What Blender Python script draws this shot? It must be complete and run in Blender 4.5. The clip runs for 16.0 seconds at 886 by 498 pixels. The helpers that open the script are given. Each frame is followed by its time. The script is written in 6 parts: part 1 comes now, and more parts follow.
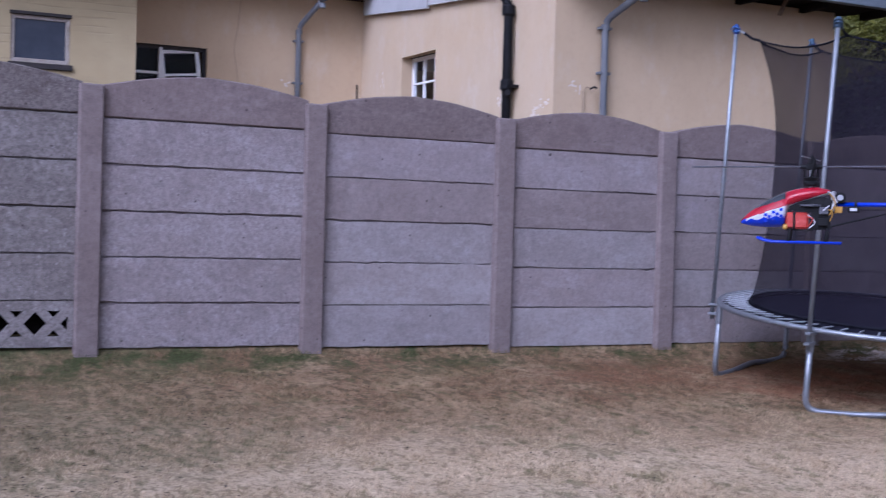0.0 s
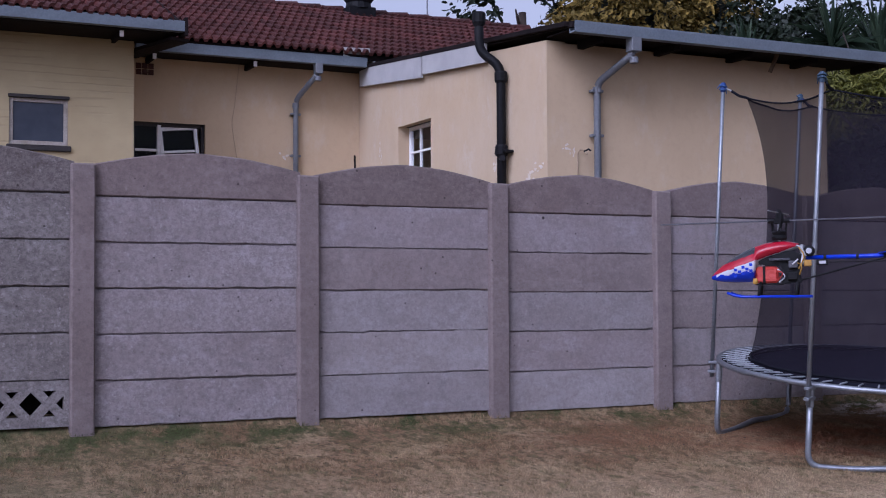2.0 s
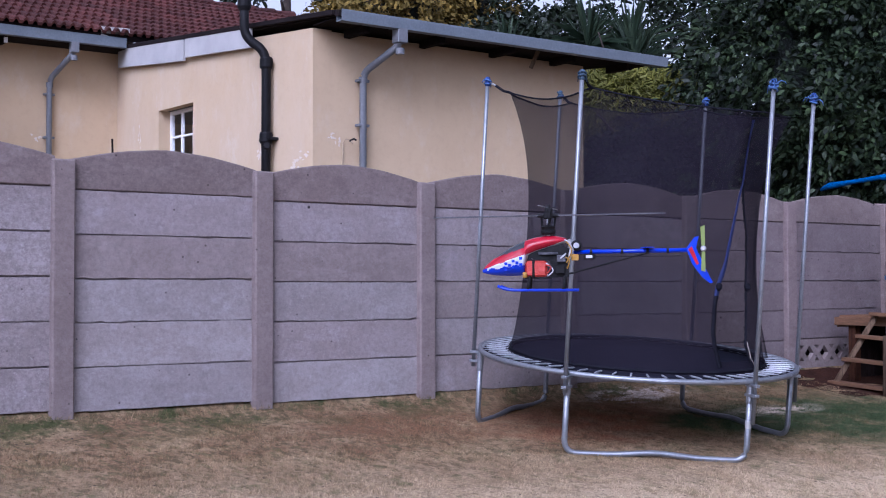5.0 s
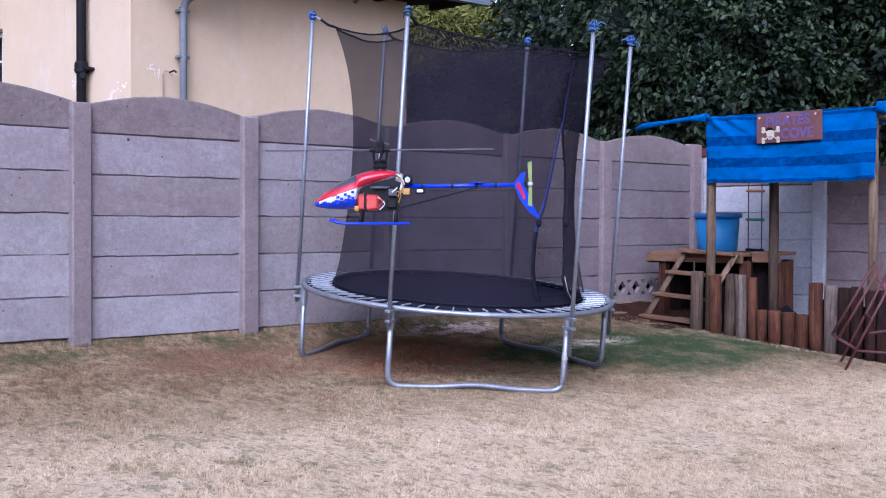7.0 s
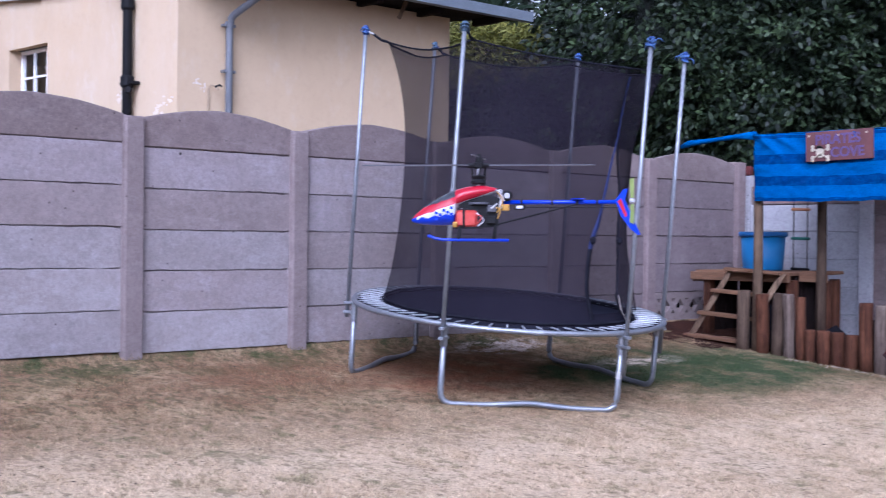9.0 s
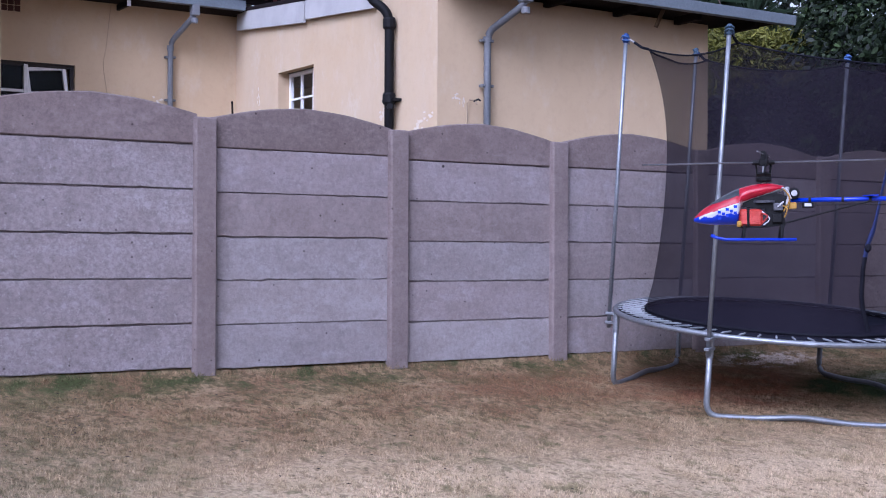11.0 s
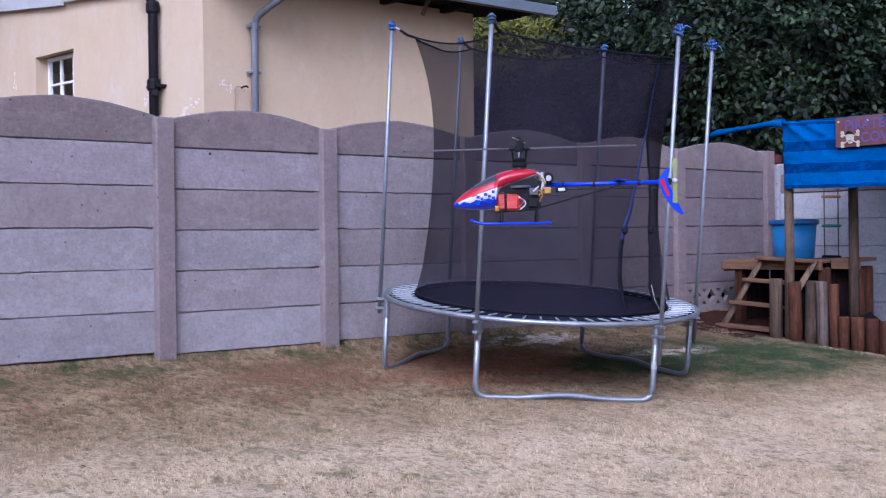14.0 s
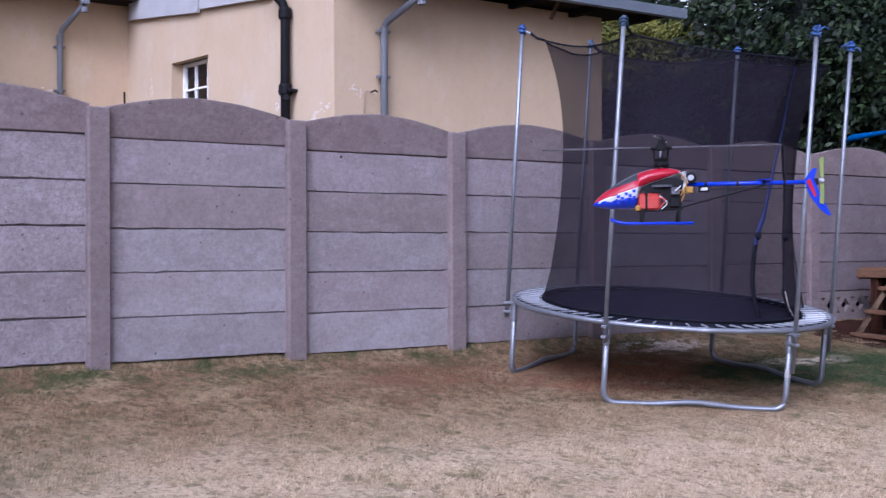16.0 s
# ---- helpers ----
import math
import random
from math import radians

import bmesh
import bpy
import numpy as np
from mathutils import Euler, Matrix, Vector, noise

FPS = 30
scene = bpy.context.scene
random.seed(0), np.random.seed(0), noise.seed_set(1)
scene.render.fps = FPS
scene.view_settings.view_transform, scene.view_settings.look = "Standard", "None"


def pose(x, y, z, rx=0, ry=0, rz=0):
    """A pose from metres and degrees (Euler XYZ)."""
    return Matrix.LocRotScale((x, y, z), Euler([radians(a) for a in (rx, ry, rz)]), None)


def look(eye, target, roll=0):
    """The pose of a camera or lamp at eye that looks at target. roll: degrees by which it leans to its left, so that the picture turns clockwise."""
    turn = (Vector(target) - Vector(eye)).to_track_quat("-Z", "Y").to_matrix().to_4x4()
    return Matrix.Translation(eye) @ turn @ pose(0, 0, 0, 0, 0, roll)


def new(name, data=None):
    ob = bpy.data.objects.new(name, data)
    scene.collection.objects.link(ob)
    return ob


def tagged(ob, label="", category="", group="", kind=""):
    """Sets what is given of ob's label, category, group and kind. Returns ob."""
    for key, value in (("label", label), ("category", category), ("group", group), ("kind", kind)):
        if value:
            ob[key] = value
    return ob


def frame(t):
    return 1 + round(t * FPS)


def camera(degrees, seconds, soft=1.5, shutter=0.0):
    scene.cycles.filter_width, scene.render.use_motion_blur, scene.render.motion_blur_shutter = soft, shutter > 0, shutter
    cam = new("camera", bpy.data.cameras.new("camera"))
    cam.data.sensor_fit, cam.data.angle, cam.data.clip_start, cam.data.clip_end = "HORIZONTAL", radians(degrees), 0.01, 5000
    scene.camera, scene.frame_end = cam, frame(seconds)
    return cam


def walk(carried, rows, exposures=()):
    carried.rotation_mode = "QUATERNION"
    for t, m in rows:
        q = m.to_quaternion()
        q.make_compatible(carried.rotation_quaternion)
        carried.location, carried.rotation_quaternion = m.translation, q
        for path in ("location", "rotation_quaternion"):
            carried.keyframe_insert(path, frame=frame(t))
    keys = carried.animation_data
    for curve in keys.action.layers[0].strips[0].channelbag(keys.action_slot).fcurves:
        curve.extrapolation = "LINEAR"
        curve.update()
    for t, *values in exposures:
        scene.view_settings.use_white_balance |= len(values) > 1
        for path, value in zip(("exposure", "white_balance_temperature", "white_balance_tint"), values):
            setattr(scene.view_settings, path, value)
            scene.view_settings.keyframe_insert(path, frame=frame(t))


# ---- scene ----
cam = camera(38.0, 16.0, soft=1.0, shutter=0.33)
PATH = [
    (0, (-1.685, -8.535, 0.885), (-0.788, -6.748, 0.854), 1.60),
    (0.5, (-1.616, -8.593, 0.898), (-0.830, -6.754, 0.836), 1.09),
    (1, (-1.606, -8.603, 0.893), (-0.802, -6.772, 0.900), 0.79),
    (1.5, (-1.595, -8.600, 0.894), (-0.743, -6.791, 0.961), 0.17),
    (2, (-1.583, -8.591, 0.883), (-0.702, -6.797, 0.956), -0.34),
    (2.5, (-1.566, -8.572, 0.890), (-0.638, -6.801, 0.937), -0.03),
    (3, (-1.540, -8.555, 0.887), (-0.535, -6.826, 0.910), 0.16),
    (3.5, (-1.538, -8.551, 0.883), (-0.458, -6.868, 0.921), 0.08),
    (4, (-1.540, -8.552, 0.880), (-0.410, -6.903, 0.931), 0.09),
    (4.2, (-1.540, -8.548, 0.884), (-0.396, -6.908, 0.936), 0.00),
    (6.3, (-1.673, -8.514, 0.898), (-0.335, -7.027, 0.901), 0.10),
    (6.5, (-1.662, -8.525, 0.895), (-0.294, -7.066, 0.878), 0.06),
    (7, (-1.639, -8.538, 0.885), (-0.230, -7.119, 0.841), 0.26),
    (7.5, (-1.647, -8.540, 0.884), (-0.237, -7.122, 0.866), 0.53),
    (8, (-1.666, -8.496, 0.885), (-0.254, -7.080, 0.892), 1.58),
    (8.5, (-1.748, -8.403, 0.873), (-0.320, -7.003, 0.849), 1.41),
    (9, (-1.751, -8.334, 0.884), (-0.367, -6.891, 0.865), 0.70),
    (9.5, (-1.806, -8.264, 0.864), (-0.595, -6.672, 0.854), -0.05),
    (9.7, (-1.750, -8.207, 0.836), (-0.624, -6.556, 0.873), -0.11),
    (10.15, (-1.768, -8.225, 0.838), (-0.690, -6.513, 0.862), 0.05),
    (11.8, (-1.812, -8.284, 0.842), (-0.655, -6.653, 0.828), 0.68),
    (12, (-1.810, -8.287, 0.838), (-0.616, -6.682, 0.837), 0.65),
    (12.5, (-1.787, -8.260, 0.823), (-0.508, -6.723, 0.842), 0.48),
    (13, (-1.798, -8.272, 0.826), (-0.424, -6.819, 0.819), 0.04),
    (13.5, (-1.800, -8.286, 0.817), (-0.417, -6.841, 0.790), -0.26),
    (14, (-1.784, -8.291, 0.840), (-0.427, -6.822, 0.821), -0.64),
    (14.5, (-1.806, -8.287, 0.825), (-0.494, -6.778, 0.859), -0.93),
    (15, (-1.807, -8.276, 0.838), (-0.515, -6.750, 0.882), -1.05),
    (15.5, (-1.826, -8.281, 0.822), (-0.555, -6.738, 0.854), -1.07),
    (16, (-1.817, -8.253, 0.819), (-0.604, -6.662, 0.811), -0.12),
]
walk(cam, [(t, look(eye, target, roll)) for t, eye, target, roll in PATH], exposures=[(0, -0.16, 4880, 28), (0.5, -0.17, 4880, 28), (1, -0.26, 4950, 28), (2, -0.48, 5080, 29), (3, -0.38, 5040, 29), (4.2, -0.25, 5040, 29), (6.3, 0.45, 4900, 27), (8.5, 0.48, 4900, 27), (9, 0.46, 4900, 27), (9.7, 0.10, 4920, 27), (11.8, 0.18, 4960, 27), (13.5, 0.27, 4890, 27), (14.9, -0.05, 4970, 27), (15.5, -0.15, 5050, 29), (16, 0.10, 5050, 29)])

# ---- world and sun: overcast late afternoon, brighter towards the west (-x) ----
world = bpy.data.worlds.new("overcast_sky")
scene.world = world
world.use_nodes = True
wn = world.node_tree
sky = wn.nodes.new("ShaderNodeTexSky")
sky.sky_type = "NISHITA"
sky.sun_disc = False
sky.sun_elevation = radians(38)
sky.sun_rotation = radians(234)
sky.dust_density = 5.0
hsv = wn.nodes.new("ShaderNodeHueSaturation")
hsv.inputs["Saturation"].default_value = 0.12
hsv.inputs["Value"].default_value = 1.3
wn.links.new(sky.outputs[0], hsv.inputs["Color"])
wn.links.new(hsv.outputs[0], wn.nodes["Background"].inputs["Color"])
wn.nodes["Background"].inputs["Strength"].default_value = 0.15
sun = new("sun", bpy.data.lights.new("sun", "SUN"))
sun.data.energy, sun.data.angle, sun.data.color = 1.15, radians(28), (1.0, 0.94, 0.88)
sun.matrix_world = look((-6.3, -4.6, 6.0), (0, 0, 0))

# ---- materials ----
MATS = {}
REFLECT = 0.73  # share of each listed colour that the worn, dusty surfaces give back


def nodes_of(name):
    m = bpy.data.materials.new(name)
    m.use_nodes = True
    nt = m.node_tree
    return m, nt, nt.nodes["Principled BSDF"]


def noise_fac(nt, scale, detail=4.0, rough=0.6, stretch=(1, 1, 1), lo=0.3, hi=0.7):
    """A 0 to 1 noise in object space."""
    tc = nt.nodes.new("ShaderNodeTexCoord")
    mp = nt.nodes.new("ShaderNodeMapping")
    mp.inputs["Scale"].default_value = stretch
    nz = nt.nodes.new("ShaderNodeTexNoise")
    nz.inputs["Scale"].default_value, nz.inputs["Detail"].default_value, nz.inputs["Roughness"].default_value = scale, detail, rough
    rg = nt.nodes.new("ShaderNodeMapRange")
    rg.inputs[1].default_value, rg.inputs[2].default_value = lo, hi
    nt.links.new(tc.outputs["Object"], mp.inputs[0])
    nt.links.new(mp.outputs[0], nz.inputs["Vector"])
    nt.links.new(nz.outputs["Fac"], rg.inputs[0])
    return rg.outputs[0]


def mixed(nt, fac, a, b):
    mx = nt.nodes.new("ShaderNodeMix")
    mx.data_type = "RGBA"
    if isinstance(fac, (int, float)):
        mx.inputs[0].default_value = fac
    else:
        nt.links.new(fac, mx.inputs[0])
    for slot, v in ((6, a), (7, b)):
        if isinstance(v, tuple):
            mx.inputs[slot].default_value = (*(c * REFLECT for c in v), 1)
        else:
            nt.links.new(v, mx.inputs[slot])
    return mx.outputs[2]


def varied(nt, colour, amount, per="object"):
    """Brightness of a colour varied from piece to piece."""
    if per == "object":
        src = nt.nodes.new("ShaderNodeObjectInfo").outputs["Random"]
    else:
        src = nt.nodes.new("ShaderNodeNewGeometry").outputs["Random Per Island"]
    rg = nt.nodes.new("ShaderNodeMapRange")
    rg.inputs[3].default_value, rg.inputs[4].default_value = 1 - amount, 1 + amount
    nt.links.new(src, rg.inputs[0])
    h = nt.nodes.new("ShaderNodeHueSaturation")
    nt.links.new(rg.outputs[0], h.inputs["Value"])
    if isinstance(colour, tuple):
        h.inputs["Color"].default_value = (*colour, 1)
    else:
        nt.links.new(colour, h.inputs["Color"])
    return h.outputs[0]


def bumped(nt, bsdf, fac, strength, distance=0.01):
    b = nt.nodes.new("ShaderNodeBump")
    b.inputs["Strength"].default_value, b.inputs["Distance"].default_value = strength, distance
    nt.links.new(fac, b.inputs["Height"])
    nt.links.new(b.outputs[0], bsdf.inputs["Normal"])


def surface(name, c1, c2, scale=6.0, grain=60.0, c3=None, rough=0.8, metal=0.0, bump=0.3, vary=0.0, per="object", stretch=(1, 1, 1), spec=0.4, depth=0.01, lo=0.35, hi=0.65):
    """Two-scale surface: broad patches of c1 and c2, grain of c3, with relief."""
    if name in MATS:
        return MATS[name]
    m, nt, bsdf = nodes_of(name)
    broad = noise_fac(nt, scale, stretch=stretch, lo=lo, hi=hi)
    fine = noise_fac(nt, grain, 3.0, 0.7, stretch=stretch)
    col = mixed(nt, broad, c1, c2)
    if c3:
        half = nt.nodes.new("ShaderNodeMath")
        half.operation = "MULTIPLY"
        half.inputs[1].default_value = 0.55
        nt.links.new(fine, half.inputs[0])
        col = mixed(nt, half.outputs[0], col, c3)
    if vary:
        col = varied(nt, col, vary, per)
    nt.links.new(col, bsdf.inputs["Base Color"])
    bsdf.inputs["Roughness"].default_value, bsdf.inputs["Metallic"].default_value = rough, metal
    bsdf.inputs["Specular IOR Level"].default_value = spec
    if bump:
        bumped(nt, bsdf, fine, bump, depth)
    MATS[name] = m
    return m


def shifted(nt, scale, detail, rough, stretch, lo, hi):
    """Noise that starts elsewhere on every piece."""
    tc = nt.nodes.new("ShaderNodeTexCoord")
    info = nt.nodes.new("ShaderNodeObjectInfo")
    off = nt.nodes.new("ShaderNodeMath")
    off.operation = "MULTIPLY"
    off.inputs[1].default_value = 83.0
    nt.links.new(info.outputs["Random"], off.inputs[0])
    add = nt.nodes.new("ShaderNodeVectorMath")
    nt.links.new(tc.outputs["Object"], add.inputs[0])
    nt.links.new(off.outputs[0], add.inputs[1])
    mp = nt.nodes.new("ShaderNodeMapping")
    mp.inputs["Scale"].default_value = stretch
    nt.links.new(add.outputs[0], mp.inputs[0])
    nz = nt.nodes.new("ShaderNodeTexNoise")
    nz.inputs["Scale"].default_value, nz.inputs["Detail"].default_value, nz.inputs["Roughness"].default_value = scale, detail, rough
    nt.links.new(mp.outputs[0], nz.inputs["Vector"])
    rg = nt.nodes.new("ShaderNodeMapRange")
    rg.inputs[1].default_value, rg.inputs[2].default_value = lo, hi
    nt.links.new(nz.outputs["Fac"], rg.inputs[0])
    return rg.outputs[0], mp.outputs[0]


def scaled(nt, fac, k):
    mu = nt.nodes.new("ShaderNodeMath")
    mu.operation = "MULTIPLY"
    mu.inputs[1].default_value = k
    nt.links.new(fac, mu.inputs[0])
    return mu.outputs[0]


def precast(name, grey, brown, pale, vary=0.07, spread=0.38, grain=0.17):
    """Cast concrete: grey and brown clouding, pale scrapes along the panel, sandy speckle and a few pits."""
    m, nt, bsdf = nodes_of(name)
    grey, brown, pale = (tuple(v * k for v, k in zip(c, (0.845, 0.843, 0.832))) for c in (grey, brown, pale))
    cloud, _ = shifted(nt, 1.3, 5, 0.65, (1, 1, 1.4), 0.34, 0.66)
    col = mixed(nt, cloud, grey, brown)
    blotch, _ = shifted(nt, 5.0, 6, 0.78, (1, 1, 1.2), 0.48, 0.68)
    col = mixed(nt, scaled(nt, blotch, spread), col, tuple(v * 0.66 for v in brown))
    scrape, _ = shifted(nt, 3.2, 6, 0.75, (1.0, 1, 2.0), 0.52, 0.70)
    col = mixed(nt, scaled(nt, scrape, 0.55), col, pale)
    mottle, _ = shifted(nt, 21.0, 4, 0.75, (1, 1, 1.1), 0.46, 0.64)
    col = mixed(nt, scaled(nt, mottle, grain * 1.5), col, tuple(v * 0.55 for v in brown))
    sand, _ = shifted(nt, 40.0, 4, 0.85, (1, 1, 1), 0.46, 0.60)
    col = mixed(nt, scaled(nt, sand, grain * 1.5), col, tuple(v * 0.45 for v in brown))
    scar, _ = shifted(nt, 7.0, 4, 0.8, (1.3, 1, 0.8), 0.70, 0.76)
    col = mixed(nt, scaled(nt, scar, 0.7), col, tuple(min(0.8, v * 1.25) for v in pale))
    grit, vec = shifted(nt, 170.0, 2, 0.6, (1, 1, 1), 0.58, 0.70)
    col = mixed(nt, scaled(nt, grit, 0.25), col, pale)
    fleck, _ = shifted(nt, 31.0, 3, 0.7, (1, 1, 1), 0.60, 0.68)
    col = mixed(nt, scaled(nt, fleck, grain * 1.3), col, tuple(min(0.8, v * 1.12) for v in pale))
    for scale, size, share in ((5.0, 0.060, 0.93), (17.0, 0.13, 0.90)):
        vor = nt.nodes.new("ShaderNodeTexVoronoi")
        vor.inputs["Scale"].default_value = scale
        nt.links.new(vec, vor.inputs["Vector"])
        hole = nt.nodes.new("ShaderNodeMapRange")
        hole.inputs[1].default_value, hole.inputs[2].default_value = size * 0.75, size * 1.25
        hole.inputs[3].default_value, hole.inputs[4].default_value = 1.0, 0.0
        nt.links.new(vor.outputs["Distance"], hole.inputs[0])
        rare = nt.nodes.new("ShaderNodeMath")
        rare.operation = "GREATER_THAN"
        rare.inputs[1].default_value = share
        sepc = nt.nodes.new("ShaderNodeSeparateColor")
        nt.links.new(vor.outputs["Color"], sepc.inputs[0])
        nt.links.new(sepc.outputs[0], rare.inputs[0])
        pit = nt.nodes.new("ShaderNodeMath")
        pit.operation = "MULTIPLY"
        nt.links.new(hole.outputs[0], pit.inputs[0])
        nt.links.new(rare.outputs[0], pit.inputs[1])
        col = mixed(nt, pit.outputs[0], col, tuple(v * 0.14 for v in brown) if scale < 10 else tuple(v * 0.40 for v in brown))
    col = varied(nt, col, vary)
    nt.links.new(col, bsdf.inputs["Base Color"])
    bsdf.inputs["Roughness"].default_value = 0.95
    bsdf.inputs["Specular IOR Level"].default_value = 0.15
    rough, _ = shifted(nt, 26.0, 6, 0.72, (1, 1, 1.2), 0.3, 0.7)
    bumped(nt, bsdf, rough, 0.25 + grain, 0.007)
    return m


concrete = precast("precast_concrete", (0.491, 0.423, 0.437), (0.405, 0.333, 0.324), (0.605, 0.540, 0.567))
concrete_light = precast("pale_precast_concrete", (0.515, 0.460, 0.470), (0.430, 0.368, 0.362), (0.630, 0.575, 0.592))
concrete_rough = precast("rough_grey_precast_concrete", (0.405, 0.362, 0.352), (0.315, 0.272, 0.256), (0.540, 0.500, 0.492), 0.07, 0.6, 0.36)
concrete_warm = precast("brownish_precast_concrete", (0.440, 0.366, 0.358), (0.362, 0.292, 0.276), (0.545, 0.476, 0.474))
concrete_mid = precast("speckled_precast_concrete", (0.475, 0.410, 0.418), (0.385, 0.320, 0.311), (0.600, 0.540, 0.558), 0.07, 0.5, 0.27)
coping_rough = precast("rough_coping_concrete", (0.325, 0.278, 0.266), (0.255, 0.212, 0.198), (0.45, 0.400, 0.390), 0.06, 0.6, 0.40)
# smooth concrete in a browner, darker copy: paints in the trees' shade
concrete_shaded = precast("shade_toned_precast_concrete", (0.328, 0.266, 0.270), (0.268, 0.212, 0.212), (0.415, 0.350, 0.358), 0.06, 0.4, 0.17)
concrete_top = precast("coping_concrete", (0.340, 0.272, 0.262), (0.285, 0.220, 0.206), (0.443, 0.367, 0.362), 0.06, 0.7)
concrete_post = precast("post_concrete", (0.385, 0.312, 0.300), (0.315, 0.248, 0.234), (0.443, 0.373, 0.367), 0.06)
concrete_pale = precast("whitewashed_concrete", (0.66, 0.65, 0.68), (0.57, 0.555, 0.575), (0.74, 0.735, 0.765), 0.04, 0.25)
concrete_brown = precast("brown_concrete", (0.385, 0.300, 0.292), (0.315, 0.240, 0.230), (0.47, 0.385, 0.38), 0.06, 0.5)
Y_MAIN, Y_LEFT, Y_WING, X_WING = 7.579, 6.307, 2.6, 5.097


def streaked_plaster(name, faded):
    """Painted plaster, unevenly faded, with rain streaks and pale rubbed places."""
    m, nt, bsdf = nodes_of(name)
    col = mixed(nt, noise_fac(nt, 0.8, 5, 0.65), (0.70, 0.528, 0.338), (0.64, 0.474, 0.296))
    col = mixed(nt, scaled(nt, noise_fac(nt, 1.6, 5, 0.7, stretch=(2.2, 2.2, 0.4), lo=0.52, hi=0.74), 0.16), col, (0.50, 0.38, 0.26))
    col = mixed(nt, scaled(nt, noise_fac(nt, 2.3, 6, 0.72, stretch=(1.5, 1.5, 0.8), lo=0.54, hi=0.74), 0.45), col, (0.72, 0.60, 0.47))
    col = mixed(nt, scaled(nt, noise_fac(nt, 14, 5, 0.7, lo=0.50, hi=0.72), 0.18), col, (0.46, 0.34, 0.22))
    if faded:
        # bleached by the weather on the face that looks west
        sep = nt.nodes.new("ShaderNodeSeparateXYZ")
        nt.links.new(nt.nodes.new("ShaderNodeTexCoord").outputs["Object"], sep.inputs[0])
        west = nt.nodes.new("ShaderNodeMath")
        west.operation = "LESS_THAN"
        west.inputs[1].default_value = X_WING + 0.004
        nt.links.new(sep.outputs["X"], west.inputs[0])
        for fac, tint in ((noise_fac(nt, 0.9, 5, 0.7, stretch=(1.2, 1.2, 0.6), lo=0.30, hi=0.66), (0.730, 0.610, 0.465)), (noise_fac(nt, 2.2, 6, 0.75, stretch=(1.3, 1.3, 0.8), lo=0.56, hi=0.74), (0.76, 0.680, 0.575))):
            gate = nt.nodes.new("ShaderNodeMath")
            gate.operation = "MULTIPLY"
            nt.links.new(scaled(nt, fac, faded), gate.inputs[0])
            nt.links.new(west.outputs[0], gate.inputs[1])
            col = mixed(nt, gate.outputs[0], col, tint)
    nt.links.new(col, bsdf.inputs["Base Color"])
    bsdf.inputs["Roughness"].default_value = 0.9
    bsdf.inputs["Specular IOR Level"].default_value = 0.2
    bumped(nt, bsdf, noise_fac(nt, 22, 5, 0.7), 0.15, 0.005)
    return m


plaster = streaked_plaster("cream_plaster", 0.0)
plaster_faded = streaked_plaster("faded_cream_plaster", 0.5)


def coursed_plaster():
    """Thin old plaster through which the brick courses show as uneven ridges."""
    m, nt, bsdf = nodes_of("cream_plaster_over_brick")
    col = mixed(nt, noise_fac(nt, 1.3), (0.62, 0.50, 0.29), (0.54, 0.42, 0.235))
    tc = nt.nodes.new("ShaderNodeTexCoord")
    wave = nt.nodes.new("ShaderNodeTexWave")
    wave.bands_direction = "Z"
    wave.inputs["Scale"].default_value, wave.inputs["Distortion"].default_value = 3.6, 5.0
    wave.inputs["Detail"].default_value, wave.inputs["Detail Scale"].default_value = 3.0, 0.8
    mp = nt.nodes.new("ShaderNodeMapping")
    mp.inputs["Scale"].default_value = (0.25, 0.25, 1.0)
    nt.links.new(tc.outputs["Object"], mp.inputs[0])
    nt.links.new(mp.outputs[0], wave.inputs["Vector"])
    edge = nt.nodes.new("ShaderNodeMapRange")
    edge.inputs[1].default_value, edge.inputs[2].default_value = 0.0, 0.16
    edge.inputs[3].default_value, edge.inputs[4].default_value = 0.0, 1.0
    nt.links.new(wave.outputs["Fac"], edge.inputs[0])
    gate = nt.nodes.new("ShaderNodeMath")
    gate.operation = "MAXIMUM"
    nt.links.new(edge.outputs[0], gate.inputs[0])
    nt.links.new(noise_fac(nt, 1.7, 3, 0.6, stretch=(0.5, 0.5, 2.5), lo=0.42, hi=0.52), gate.inputs[1])
    col = mixed(nt, scaled(nt, gate.outputs[0], 1.0), (0.53, 0.42, 0.245), col)
    col = mixed(nt, scaled(nt, noise_fac(nt, 3.0, 6, 0.75, stretch=(0.7, 0.7, 2.2), lo=0.48, hi=0.70), 0.35), col, (0.47, 0.375, 0.23))
    nt.links.new(col, bsdf.inputs["Base Color"])
    bsdf.inputs["Roughness"].default_value = 0.92
    bsdf.inputs["Specular IOR Level"].default_value = 0.2
    bumped(nt, bsdf, gate.outputs[0], 0.4, 0.008)
    return m


plaster_old = coursed_plaster()
scuff = surface("bare_plaster_patch", (0.84, 0.765, 0.68), (0.76, 0.64, 0.50), 12, 60, None, 0.9)
tile_red = surface("clay_roof_tile", (0.125, 0.034, 0.026), (0.060, 0.018, 0.015), 2.5, 40, (0.026, 0.010, 0.009), 0.6, bump=0.3, vary=0.32, spec=0.25)
brick_red = surface("red_clay_brick", (0.165, 0.048, 0.046), (0.12, 0.036, 0.035), 9.0, 60, None, 0.9, bump=0.4, spec=0.1)
roof_sheet = surface("grey_roof_sheet", (0.20, 0.21, 0.23), (0.15, 0.16, 0.17), 2.0, 20, None, 0.6)
